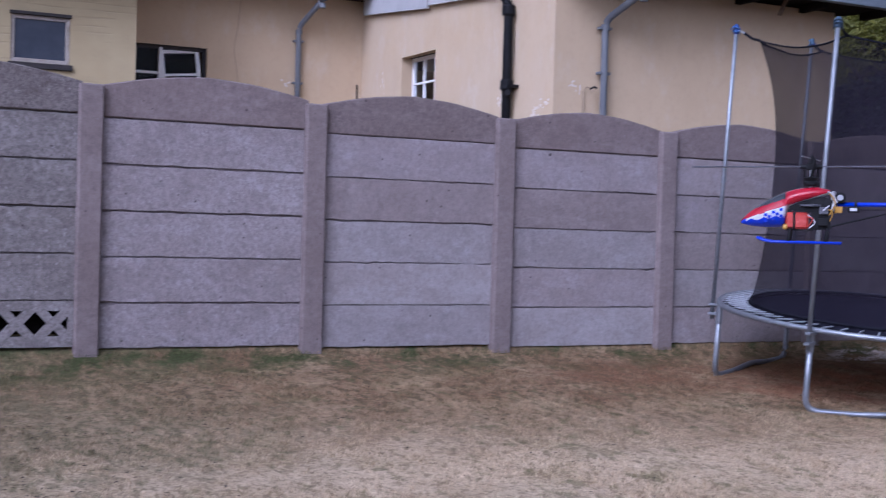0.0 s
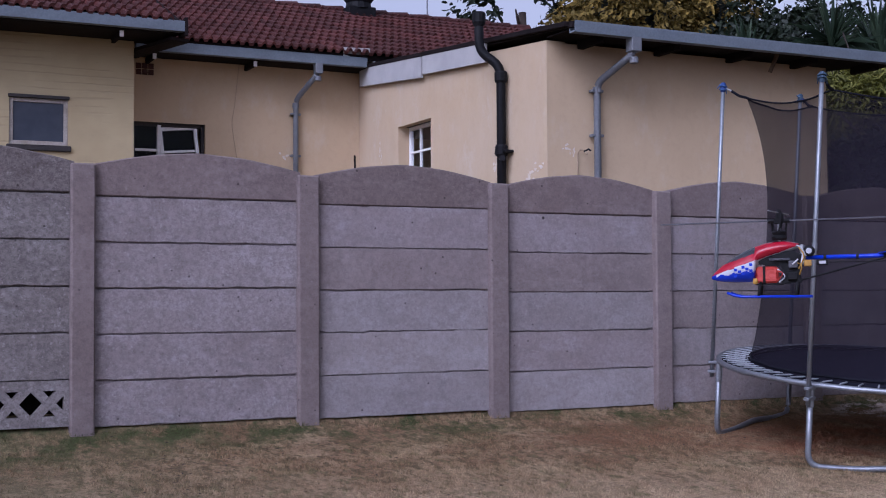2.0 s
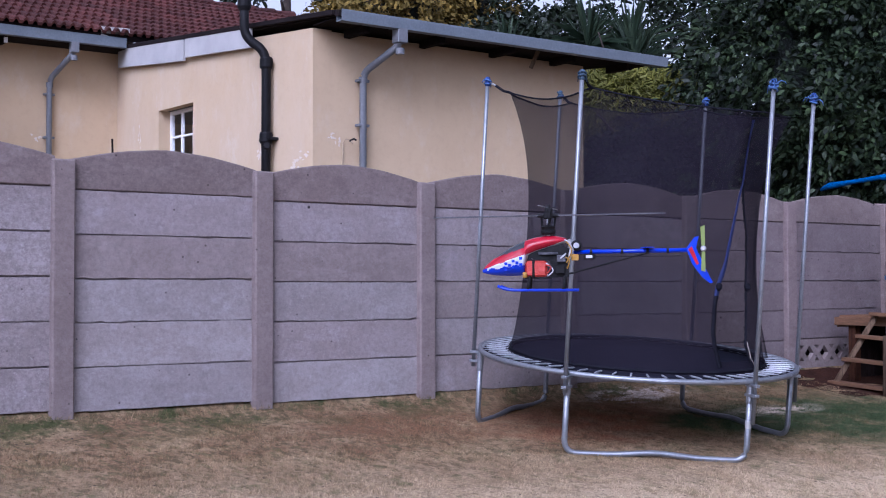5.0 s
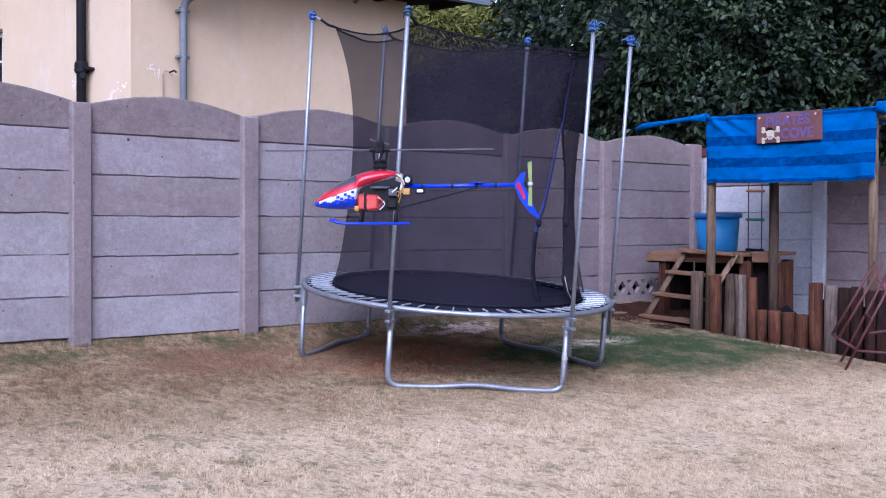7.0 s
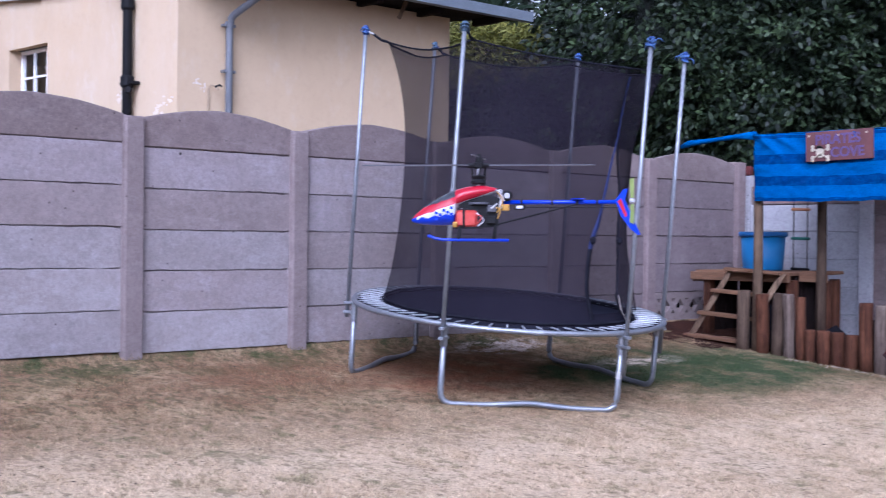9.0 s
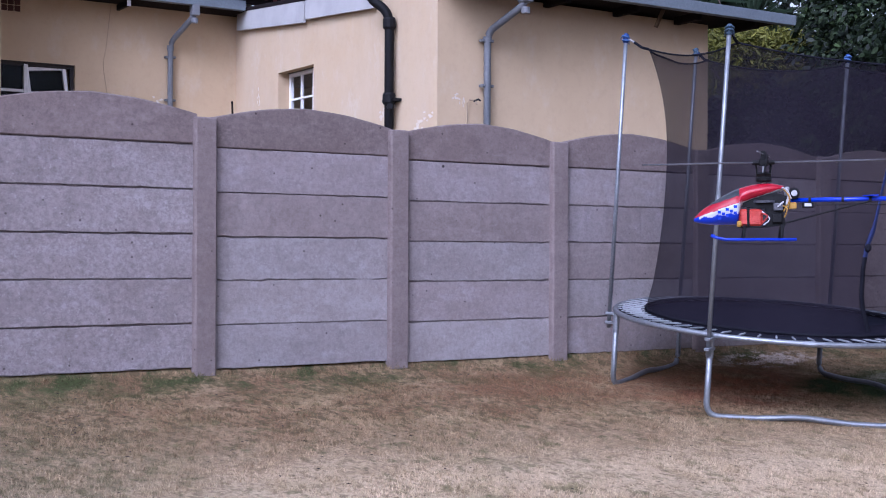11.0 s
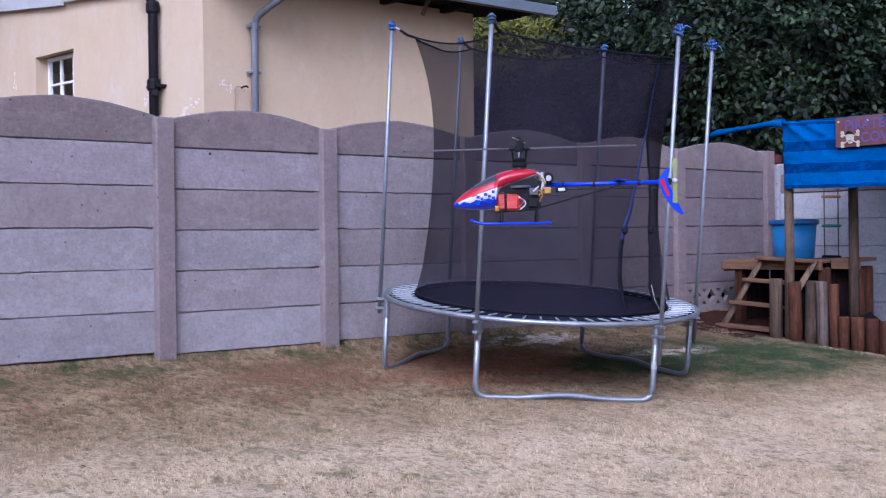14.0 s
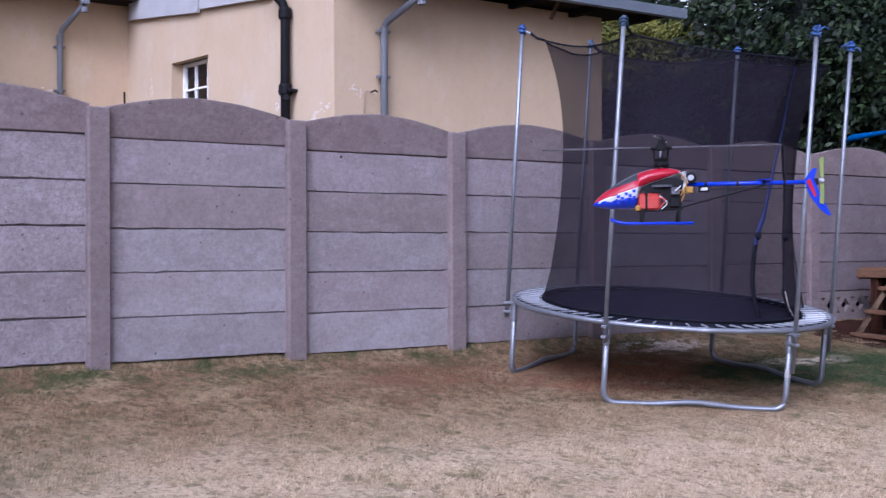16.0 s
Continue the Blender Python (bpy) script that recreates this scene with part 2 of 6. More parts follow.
gutter_grey = surface("grey_gutter_paint", (0.235, 0.275, 0.315), (0.19, 0.22, 0.255), 3.0, 40, (0.13, 0.15, 0.17), 0.6, bump=0.15, spec=0.25)
fascia_white = surface("white_board", (0.56, 0.545, 0.53), (0.48, 0.465, 0.455), 3.0, 30, None, 0.7, bump=0.1)
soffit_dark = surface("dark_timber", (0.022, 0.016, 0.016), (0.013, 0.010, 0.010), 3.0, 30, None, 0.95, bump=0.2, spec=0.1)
pipe_black = surface("black_pipe_paint", (0.007, 0.007, 0.009), (0.012, 0.0115, 0.013), 5.0, 40, None, 0.6, bump=0.1, spec=0.15)
pipe_grey = surface("grey_pipe_paint", (0.235, 0.245, 0.265), (0.18, 0.19, 0.21), 5.0, 50, (0.13, 0.13, 0.14), 0.5, bump=0.15)
frame_white = surface("white_frame_paint", (1.08, 1.06, 1.04), (0.96, 0.93, 0.90), 8.0, 60, None, 0.6, bump=0.1)
frame_peeling = surface("peeling_frame_paint", (0.66, 0.60, 0.54), (0.46, 0.40, 0.34), 9.0, 60, (0.26, 0.20, 0.15), 0.8, bump=0.3)
cable_tan = surface("dusty_cable", (0.50, 0.38, 0.25), (0.42, 0.31, 0.20), 9.0, 60, None, 0.9)
frame_dark = surface("dark_lintel", (0.060, 0.050, 0.048), (0.040, 0.034, 0.034), 8.0, 60, None, 0.8)
steel = surface("galvanised_steel", (0.46, 0.48, 0.52), (0.34, 0.36, 0.39), 8.0, 60, (0.24, 0.25, 0.27), 0.45, 0.7, 0.1)
zinc = surface("bright_zinc_spring", (0.62, 0.64, 0.68), (0.52, 0.53, 0.57), 12, 80, None, 0.45, 0.4, 0.05)
mat_black = surface("black_jump_mat", (0.014, 0.015, 0.027), (0.020, 0.021, 0.037), 6.0, 120, None, 0.9, bump=0.3, spec=0.08)
hem_black = surface("black_webbing", (0.012, 0.012, 0.018), (0.018, 0.018, 0.025), 10, 100, None, 0.9, spec=0.05)
zip_blue = surface("blue_webbing", (0.011, 0.024, 0.125), (0.008, 0.017, 0.09), 10, 100, None, 0.7)
cap_blue = surface("blue_plastic_cap", (0.016, 0.060, 0.28), (0.010, 0.040, 0.19), 10, 80, None, 0.5, bump=0.05)
cord_blue = surface("frayed_blue_cord", (0.05, 0.13, 0.36), (0.025, 0.075, 0.25), 30, 120, (0.16, 0.26, 0.46), 0.8, bump=0.2)
foam_grey = surface("faded_foam_cap", (0.055, 0.10, 0.16), (0.04, 0.07, 0.11), 10, 80, None, 0.6)
wood_new = surface("treated_timber", (0.275, 0.150, 0.082), (0.18, 0.096, 0.053), 4.0, 40, (0.10, 0.050, 0.028), 0.85, bump=0.4, vary=0.15, stretch=(1, 0.3, 2), spec=0.15)
def pole_wood(name, light, mid, dark, vary=0.25):
    """Round timber: long cracks and streaks, blotches of old stain, knots."""
    m, nt, bsdf = nodes_of(name)
    blot, _ = shifted(nt, 3.0, 5, 0.7, (1, 1, 0.7), 0.38, 0.62)
    col = mixed(nt, blot, light, mid)
    streak, _ = shifted(nt, 5.0, 5, 0.75, (9, 9, 0.55), 0.46, 0.64)
    col = mixed(nt, scaled(nt, streak, 0.60), col, dark)
    crack, _ = shifted(nt, 4.0, 3, 0.6, (16, 16, 0.35), 0.60, 0.66)
    col = mixed(nt, scaled(nt, crack, 0.55), col, tuple(v * 0.35 for v in dark))
    pale, _ = shifted(nt, 6.0, 4, 0.7, (5, 5, 0.8), 0.60, 0.72)
    col = mixed(nt, scaled(nt, pale, 0.5), col, tuple(min(0.6, v * 1.7) for v in light))
    col = varied(nt, col, vary)
    nt.links.new(col, bsdf.inputs["Base Color"])
    bsdf.inputs["Roughness"].default_value = 0.9
    bsdf.inputs["Specular IOR Level"].default_value = 0.1
    bumped(nt, bsdf, streak, 0.5, 0.01)
    return m


wood_grey = pole_wood("weathered_timber", (0.28, 0.190, 0.120), (0.165, 0.106, 0.068), (0.046, 0.029, 0.020))
wood_pale = pole_wood("pale_grey_log", (0.25, 0.190, 0.150), (0.155, 0.112, 0.088), (0.042, 0.028, 0.022), 0.15)
wood_olive = pole_wood("old_brown_log", (0.135, 0.092, 0.062), (0.080, 0.053, 0.037), (0.026, 0.017, 0.013), 0.2)
wood_red = pole_wood("red_brown_log", (0.150, 0.062, 0.032), (0.070, 0.028, 0.016), (0.024, 0.010, 0.007), 0.3)
wood_dark = pole_wood("dark_creosoted_log", (0.062, 0.031, 0.022), (0.030, 0.016, 0.012), (0.011, 0.006, 0.005), 0.3)
# near-black wood that stands for the shade under the deck
board_shade = pole_wood("shade_black_board", (0.026, 0.017, 0.015), (0.014, 0.009, 0.008), (0.006, 0.004, 0.004), 0.2)
sheet_black = surface("black_plastic_sheet", (0.008, 0.008, 0.010), (0.013, 0.013, 0.016), 8, 60, None, 0.85, bump=0.3, spec=0.03)
bucket_blue = surface("blue_plastic_tub", (0.036, 0.225, 0.50), (0.028, 0.185, 0.43), 4.0, 60, None, 0.4, bump=0.05)
# darker copy of the tub's blue, with the rim's shade in the colour
rim_blue = surface("shaded_blue_rim", (0.022, 0.135, 0.36), (0.018, 0.11, 0.30), 6.0, 60, None, 0.45, bump=0.05)
red_paint = surface("rusty_red_paint", (0.135, 0.034, 0.030), (0.070, 0.022, 0.020), 14.0, 80, None, 0.6, bump=0.2)
sign_wood = surface("red_brown_signboard", (0.17, 0.062, 0.058), (0.12, 0.045, 0.045), 6.0, 60, None, 0.7, bump=0.15)
sign_letter = surface("violet_letter_paint", (0.135, 0.085, 0.22), (0.105, 0.065, 0.17), 20, 80, None, 0.6)
bone_paint = surface("bone_paint", (0.62, 0.55, 0.40), (0.52, 0.46, 0.34), 20, 80, None, 0.6)
soil = surface("red_brown_soil", (0.075, 0.032, 0.021), (0.042, 0.019, 0.014), 5.0, 60, (0.02, 0.011, 0.008), 0.97, bump=0.6, spec=0.04)
stone_pale = surface("pale_gravel", (0.36, 0.285, 0.21), (0.26, 0.205, 0.15), 9, 60, None, 0.9, vary=0.25, per="island")
rope_dark = surface("dark_rope", (0.09, 0.075, 0.07), (0.06, 0.05, 0.048), 10, 80, None, 0.9)
rung_green = surface("green_plastic_rung", (0.03, 0.20, 0.15), (0.02, 0.15, 0.11), 10, 80, None, 0.5)
rung_orange = surface("orange_plastic_rung", (0.42, 0.17, 0.06), (0.33, 0.13, 0.05), 10, 80, None, 0.5)


def grass_material(name, dark, per_island=False, bump=0.32):
    """Dry winter lawn: straw and brown in patches, green by the wall and the play corner, bare earth under the trampoline."""
    m, nt, bsdf = nodes_of(name)

    def tone(c):
        return tuple(v * dark for v in c)

    straw, pale = tone((0.470, 0.345, 0.200)), tone((0.560, 0.440, 0.280))
    tc = nt.nodes.new("ShaderNodeTexCoord")

    def spot(x, y, rx, ry, inner=0.35):
        """1 inside an uneven oval on the ground, 0 outside."""
        mp = nt.nodes.new("ShaderNodeMapping")
        mp.inputs["Location"].default_value = (-x / rx, -y / ry, 0)
        mp.inputs["Scale"].default_value = (1 / rx, 1 / ry, 0)
        nt.links.new(tc.outputs["Object"], mp.inputs[0])
        ln = nt.nodes.new("ShaderNodeVectorMath")
        ln.operation = "LENGTH"
        nt.links.new(mp.outputs[0], ln.inputs[0])
        ad = nt.nodes.new("ShaderNodeMath")
        ad.operation = "ADD"
        nt.links.new(ln.outputs["Value"], ad.inputs[0])
        nt.links.new(noise_fac(nt, 2.6, 5, 0.7, lo=0.2, hi=1.0), ad.inputs[1])
        rg = nt.nodes.new("ShaderNodeMapRange")
        rg.inputs[1].default_value, rg.inputs[2].default_value = inner + 0.3, 1.35
        rg.inputs[3].default_value, rg.inputs[4].default_value = 1, 0
        nt.links.new(ad.outputs[0], rg.inputs[0])
        return rg.outputs[0]

    def times(a, b):
        mu = nt.nodes.new("ShaderNodeMath")
        mu.operation = "MULTIPLY"
        for k, v in enumerate((a, b)):
            if isinstance(v, (int, float)):
                mu.inputs[k].default_value = v
            else:
                nt.links.new(v, mu.inputs[k])
        return mu.outputs[0]

    def ramp(value, a, b):
        """0 at a, 1 at b."""
        rg = nt.nodes.new("ShaderNodeMapRange")
        rg.inputs[1].default_value, rg.inputs[2].default_value = a, b
        nt.links.new(value, rg.inputs[0])
        return rg.outputs[0]

    sep = nt.nodes.new("ShaderNodeSeparateXYZ")
    nt.links.new(tc.outputs["Object"], sep.inputs[0])
    slant = nt.nodes.new("ShaderNodeMath")
    slant.operation = "MULTIPLY_ADD"
    slant.inputs[1].default_value = 0.17
    nt.links.new(sep.outputs["X"], slant.inputs[0])
    nt.links.new(sep.outputs["Y"], slant.inputs[2])
    damp = ramp(slant.outputs[0], -2.4, -0.9)
    # open-lawn mask: dry turf, and the brighter light away from the wall
    dry = ramp(slant.outputs[0], -0.9, -2.5)
    foot = ramp(sep.outputs["Y"], -0.75, -0.10)
    deep = (1, 0.6, 1)
    col = mixed(nt, noise_fac(nt, 8.0, 6, 0.70, stretch=deep, lo=0.38, hi=0.66), straw, tone((0.330, 0.228, 0.128)))
    col = mixed(nt, times(noise_fac(nt, 0.9, 6, 0.72, lo=0.44, hi=0.66), 0.45), col, pale)
    # paler, drier open turf, brown and thin towards the wall; open-sky light painted in too
    col = mixed(nt, times(times(dry, noise_fac(nt, 3.0, 6, 0.75, lo=0.22, hi=0.56)), 0.85), col, tone((0.640, 0.500, 0.335)))
    col = mixed(nt, times(times(damp, noise_fac(nt, 1.6, 6, 0.72, lo=0.30, hi=0.62)), 0.92), col, tone((0.235, 0.140, 0.078)))
    col = mixed(nt, times(noise_fac(nt, 2.2, 6, 0.75, lo=0.52, hi=0.68), 0.35), col, tone((0.24, 0.205, 0.10)))
    # dark thatch between the tufts
    col = mixed(nt, times(noise_fac(nt, 24, 3, 0.6, stretch=deep, lo=0.53, hi=0.63), 0.50), col, tone((0.150, 0.118, 0.062)))
    col = mixed(nt, times(times(damp, noise_fac(nt, 17, 3, 0.6, stretch=deep, lo=0.50, hi=0.60)), 0.65), col, tone((0.098, 0.080, 0.040)))
    # sparse olive tufts
    col = mixed(nt, times(noise_fac(nt, 9, 4, 0.65, stretch=deep, lo=0.57, hi=0.64), 0.55), col, tone((0.150, 0.142, 0.064)))
    col = mixed(nt, times(times(spot(-0.9, -1.7, 1.8, 1.5, 0.5), noise_fac(nt, 12, 4, 0.65, stretch=deep, lo=0.46, hi=0.58)), 0.6), col, tone((0.105, 0.106, 0.050)))
    col = mixed(nt, times(times(spot(-1.0, -1.6, 2.3, 2.0, 0.45), noise_fac(nt, 2.0, 6, 0.75, lo=0.26, hi=0.60)), 0.60), col, tone((0.205, 0.165, 0.098)))
    # green growth along the foot of the wall
    col = mixed(nt, times(times(spot(-0.7, -0.15, 2.2, 0.55, 0.5), noise_fac(nt, 5.0, 6, 0.75, lo=0.36, hi=0.54)), 0.80), col, tone((0.098, 0.104, 0.046)))
    col = mixed(nt, times(foot, noise_fac(nt, 2.4, 6, 0.75, lo=0.49, hi=0.60)), col, tone((0.070, 0.082, 0.032)))
    col = mixed(nt, times(spot(5.55, -1.05, 1.45, 1.05), noise_fac(nt, 3.5, 5, 0.7, lo=0.25, hi=0.60)), col, tone((0.300, 0.128, 0.068)))
    col = mixed(nt, times(times(spot(4.1, -0.75, 1.5, 0.75), noise_fac(nt, 3.2, 5, 0.7, lo=0.25, hi=0.58)), 0.7), col, tone((0.215, 0.112, 0.060)))
    col = mixed(nt, times(spot(6.7, -1.50, 1.0, 0.65, 0.55), noise_fac(nt, 4.0, 5, 0.7, lo=0.30, hi=0.52)), col, tone((0.052, 0.074, 0.032)))
    col = mixed(nt, times(spot(8.1, -1.75, 2.1, 1.3, 0.5), noise_fac(nt, 3.0, 6, 0.75, lo=0.26, hi=0.54)), col, tone((0.056, 0.082, 0.036)))
    col = mixed(nt, times(spot(6.75, -0.30, 0.75, 0.26, 0.6), noise_fac(nt, 6, 6, 0.8, stretch=(0.7, 1.4, 1), lo=0.49, hi=0.57)), col, tone((0.66, 0.55, 0.46)))
    col = mixed(nt, times(spot(7.5, -1.25, 0.7, 0.22), noise_fac(nt, 9, 4, 0.7, lo=0.42, hi=0.56)), col, tone((0.60, 0.50, 0.40)))
    if per_island:
        col = varied(nt, col, 0.36, "island")
    else:
        col = mixed(nt, noise_fac(nt, 34, 5, 0.8, lo=0.38, hi=0.56), mixed(nt, 0.50, col, (0.05, 0.034, 0.020)), col)
    nt.links.new(col, bsdf.inputs["Base Color"])
    bsdf.inputs["Roughness"].default_value = 0.97
    bsdf.inputs["Specular IOR Level"].default_value = 0.05
    if bump:
        bumped(nt, bsdf, noise_fac(nt, 38, 5, 0.75), bump, 0.02)
    return m


lawn_ground = grass_material("dry_lawn", 1.14)
lawn_blade = grass_material("dry_grass_blades", 1.16, True, 0)


def leaf_material(name, dark, light, rough=0.35):
    m, nt, bsdf = nodes_of(name)
    r = nt.nodes.new("ShaderNodeNewGeometry").outputs["Random Per Island"]
    few = nt.nodes.new("ShaderNodeMath")
    few.operation = "POWER"
    few.inputs[1].default_value = 1.7
    nt.links.new(r, few.inputs[0])
    col = mixed(nt, few.outputs[0], dark, light)
    col = mixed(nt, noise_fac(nt, 1.3, 4, 0.6), col, tuple(v * 0.6 for v in dark))
    nt.links.new(col, bsdf.inputs["Base Color"])
    bsdf.inputs["Roughness"].default_value = rough
    bsdf.inputs["Specular IOR Level"].default_value = 0.20
    return m


leaf_hedge = leaf_material("glossy_hedge_leaf", (0.007, 0.015, 0.006), (0.092, 0.138, 0.054), 0.50)
leaf_gold = leaf_material("golden_conifer_frond", (0.13, 0.135, 0.022), (0.30, 0.28, 0.045), 0.6)
leaf_autumn = leaf_material("yellowing_leaf", (0.16, 0.115, 0.022), (0.36, 0.23, 0.040), 0.7)
leaf_dark = leaf_material("dark_tree_leaf", (0.014, 0.023, 0.011), (0.034, 0.047, 0.020), 0.5)
leaf_palm = leaf_material("grey_green_blade", (0.032, 0.055, 0.032), (0.085, 0.120, 0.066), 0.45)
dead_leaf = surface("dead_leaf", (0.060, 0.036, 0.022), (0.030, 0.020, 0.014), 30, 90, None, 0.9, bump=0, vary=0.5, per="island")
bark = surface("grey_brown_bark", (0.085, 0.062, 0.048), (0.05, 0.036, 0.03), 6, 40, None, 0.95, bump=0.6)


def glass_material():
    m, _, bsdf = nodes_of("window_glass")
    bsdf.inputs["Base Color"].default_value = (0.9, 0.93, 0.95, 1)
    bsdf.inputs["Roughness"].default_value = 0.03
    bsdf.inputs["Transmission Weight"].default_value = 1.0
    bsdf.inputs["IOR"].default_value = 1.16
    return m


glass = glass_material()
glass_frost = surface("frosted_pane", (0.050, 0.058, 0.080), (0.068, 0.076, 0.098), 6, 60, None, 0.3, spec=0.35, bump=0.05)
room_dark = surface("dark_room", (0.006, 0.006, 0.008), (0.010, 0.010, 0.013), 3, 20, None, 0.9, bump=0)


def net_material():
    """Fine black netting: mostly thread at this mesh, the rest open."""
    m, nt, bsdf = nodes_of("black_safety_netting")
    nt.links.new(mixed(nt, noise_fac(nt, 2.0), (0.0185, 0.0150, 0.0235), (0.0265, 0.0220, 0.0335)), bsdf.inputs["Base Color"])
    bsdf.inputs["Roughness"].default_value = 0.9
    bsdf.inputs["Specular IOR Level"].default_value = 0.04
    rg = nt.nodes.new("ShaderNodeMapRange")
    rg.inputs[3].default_value, rg.inputs[4].default_value = 0.50, 0.58
    nt.links.new(noise_fac(nt, 3.0), rg.inputs[0])
    nt.links.new(rg.outputs[0], bsdf.inputs["Alpha"])
    return m


netting = net_material()


def cloth_material():
    """Shade cloth woven in broad horizontal bands of two blues."""
    m, nt, bsdf = nodes_of("striped_shade_cloth")
    tc = nt.nodes.new("ShaderNodeTexCoord")
    sep = nt.nodes.new("ShaderNodeSeparateXYZ")
    nt.links.new(tc.outputs["UV"], sep.inputs[0])
    wav = nt.nodes.new("ShaderNodeMath")
    wav.operation = "ADD"
    nt.links.new(sep.outputs["Y"], wav.inputs[0])
    nt.links.new(scaled(nt, noise_fac(nt, 7, 4, 0.65, lo=0, hi=1), 0.034), wav.inputs[1])
    dark = None
    for centre, half in ((0.055, 0.022), (0.39, 0.074), (0.715, 0.070), (0.985, 0.02), (1.4, 0.08), (1.8, 0.08), (2.2, 0.08)):
        cmp = nt.nodes.new("ShaderNodeMath")
        cmp.operation = "COMPARE"
        cmp.inputs[1].default_value, cmp.inputs[2].default_value = centre, half
        nt.links.new(wav.outputs[0], cmp.inputs[0])
        if dark is None:
            dark = cmp.outputs[0]
        else:
            mx = nt.nodes.new("ShaderNodeMath")
            mx.operation = "MAXIMUM"
            nt.links.new(dark, mx.inputs[0])
            nt.links.new(cmp.outputs[0], mx.inputs[1])
            dark = mx.outputs[0]
    col = mixed(nt, dark, (0.010, 0.135, 0.445), (0.006, 0.050, 0.215))
    col = mixed(nt, scaled(nt, noise_fac(nt, 16, 5, 0.75, stretch=(1, 1, 1.6), lo=0.45, hi=0.70), 0.40), col, (0.020, 0.190, 0.53))
    fine = noise_fac(nt, 70, 3, 0.7, stretch=(1, 1, 2))
    col = mixed(nt, scaled(nt, noise_fac(nt, 90, 2, 0.6, lo=0.45, hi=0.7), 0.35), col, (0.004, 0.030, 0.105))
    nt.links.new(col, bsdf.inputs["Base Color"])
    bsdf.inputs["Roughness"].default_value = 0.9
    bsdf.inputs["Specular IOR Level"].default_value = 0.06
    bumped(nt, bsdf, fine, 0.8, 0.01)
    return m


cloth_blue = cloth_material()

# ---- builders ----
def link_mesh(name, me, material, parent=None, label="", smooth=False):
    ob = new(name, me)
    if material is not None and not me.materials:
        me.materials.append(material)
    if smooth:
        me.polygons.foreach_set("use_smooth", [len(p.vertices) <= 4 for p in me.polygons])
    if parent is not None:
        ob.parent = parent
    if label:
        ob["label"] = label
    return ob


def part(name, bm, material, parent=None, label="", smooth=False):
    """Link a bmesh as one mesh object under a thing or a part."""
    me = bpy.data.meshes.new(name)
    bm.normal_update()
    bm.to_mesh(me)
    bm.free()
    return link_mesh(name, me, material, parent, label, smooth)


def raw(name, verts, faces, material, parent=None, label="", smooth=False):
    me = bpy.data.meshes.new(name)
    me.from_pydata([tuple(v) for v in verts], [], faces)
    me.update()
    return link_mesh(name, me, material, parent, label, smooth)


def thing(name, m, label, category, group="", kind=""):
    ob = new(name)
    ob.empty_display_size = 0.2
    ob.matrix_world = m
    return tagged(ob, label, category, group, kind)


def add_box(bm, lo, hi, bevel=0.0):
    ret = bmesh.ops.create_cube(bm, size=1.0)
    lo, hi = Vector(lo), Vector(hi)
    for v in ret["verts"]:
        v.co = Vector(((lo[i] + hi[i]) / 2 + v.co[i] * (hi[i] - lo[i]) for i in range(3)))
    if bevel:
        edges = list({e for v in ret["verts"] for e in v.link_edges})
        bmesh.ops.bevel(bm, geom=edges, offset=bevel, segments=1, affect="EDGES")
    return ret


def box(lo, hi, bevel=0.006):
    bm = bmesh.new()
    add_box(bm, lo, hi, bevel)
    return bm


def add_beam(bm, a, b, w, h, bevel=0.004):
    """A straight board of section w x h from a to b."""
    a, b = Vector(a), Vector(b)
    length = (b - a).length
    tmp = box((-w / 2, -h / 2, 0), (w / 2, h / 2, length), bevel)
    m = Matrix.Translation(a) @ (b - a).to_track_quat("Z", "X").to_matrix().to_4x4()
    tmp.transform(m)
    me = bpy.data.meshes.new("tmp")
    tmp.to_mesh(me)
    tmp.free()
    bm.from_mesh(me)
    bpy.data.meshes.remove(me)


def beam(a, b, w, h, bevel=0.004):
    bm = bmesh.new()
    add_beam(bm, a, b, w, h, bevel)
    return bm


def add_tube(bm, points, r, sides=10, closed=False, caps=True):
    """A round tube along points; r is one radius or one per point."""
    pts = [Vector(p) for p in points]
    n = len(pts)
    rad = r if isinstance(r, (list, tuple)) else [r] * n
    rings = []
    up = Vector((0, 0, 1))
    for i, p in enumerate(pts):
        a = pts[i - 1] if (i or closed) else p
        b = pts[(i + 1) % n] if (i < n - 1 or closed) else p
        d = (b - a).normalized()
        ref = up if abs(d.dot(up)) < 0.95 else Vector((1, 0, 0))
        s = d.cross(ref).normalized()
        t = s.cross(d).normalized()
        rings.append([bm.verts.new(p + rad[i] * (s * math.cos(2 * math.pi * k / sides) + t * math.sin(2 * math.pi * k / sides))) for k in range(sides)])
    for i in range(n if closed else n - 1):
        A, B = rings[i], rings[(i + 1) % n]
        for k in range(sides):
            bm.faces.new((A[k], A[(k + 1) % sides], B[(k + 1) % sides], B[k]))
    if caps and not closed:
        bm.faces.new(rings[0][::-1])
        bm.faces.new(rings[-1])
    bmesh.ops.recalc_face_normals(bm, faces=bm.faces)
    return bm


def tube(points, r, sides=10, closed=False, caps=True):
    return add_tube(bmesh.new(), points, r, sides, closed, caps)


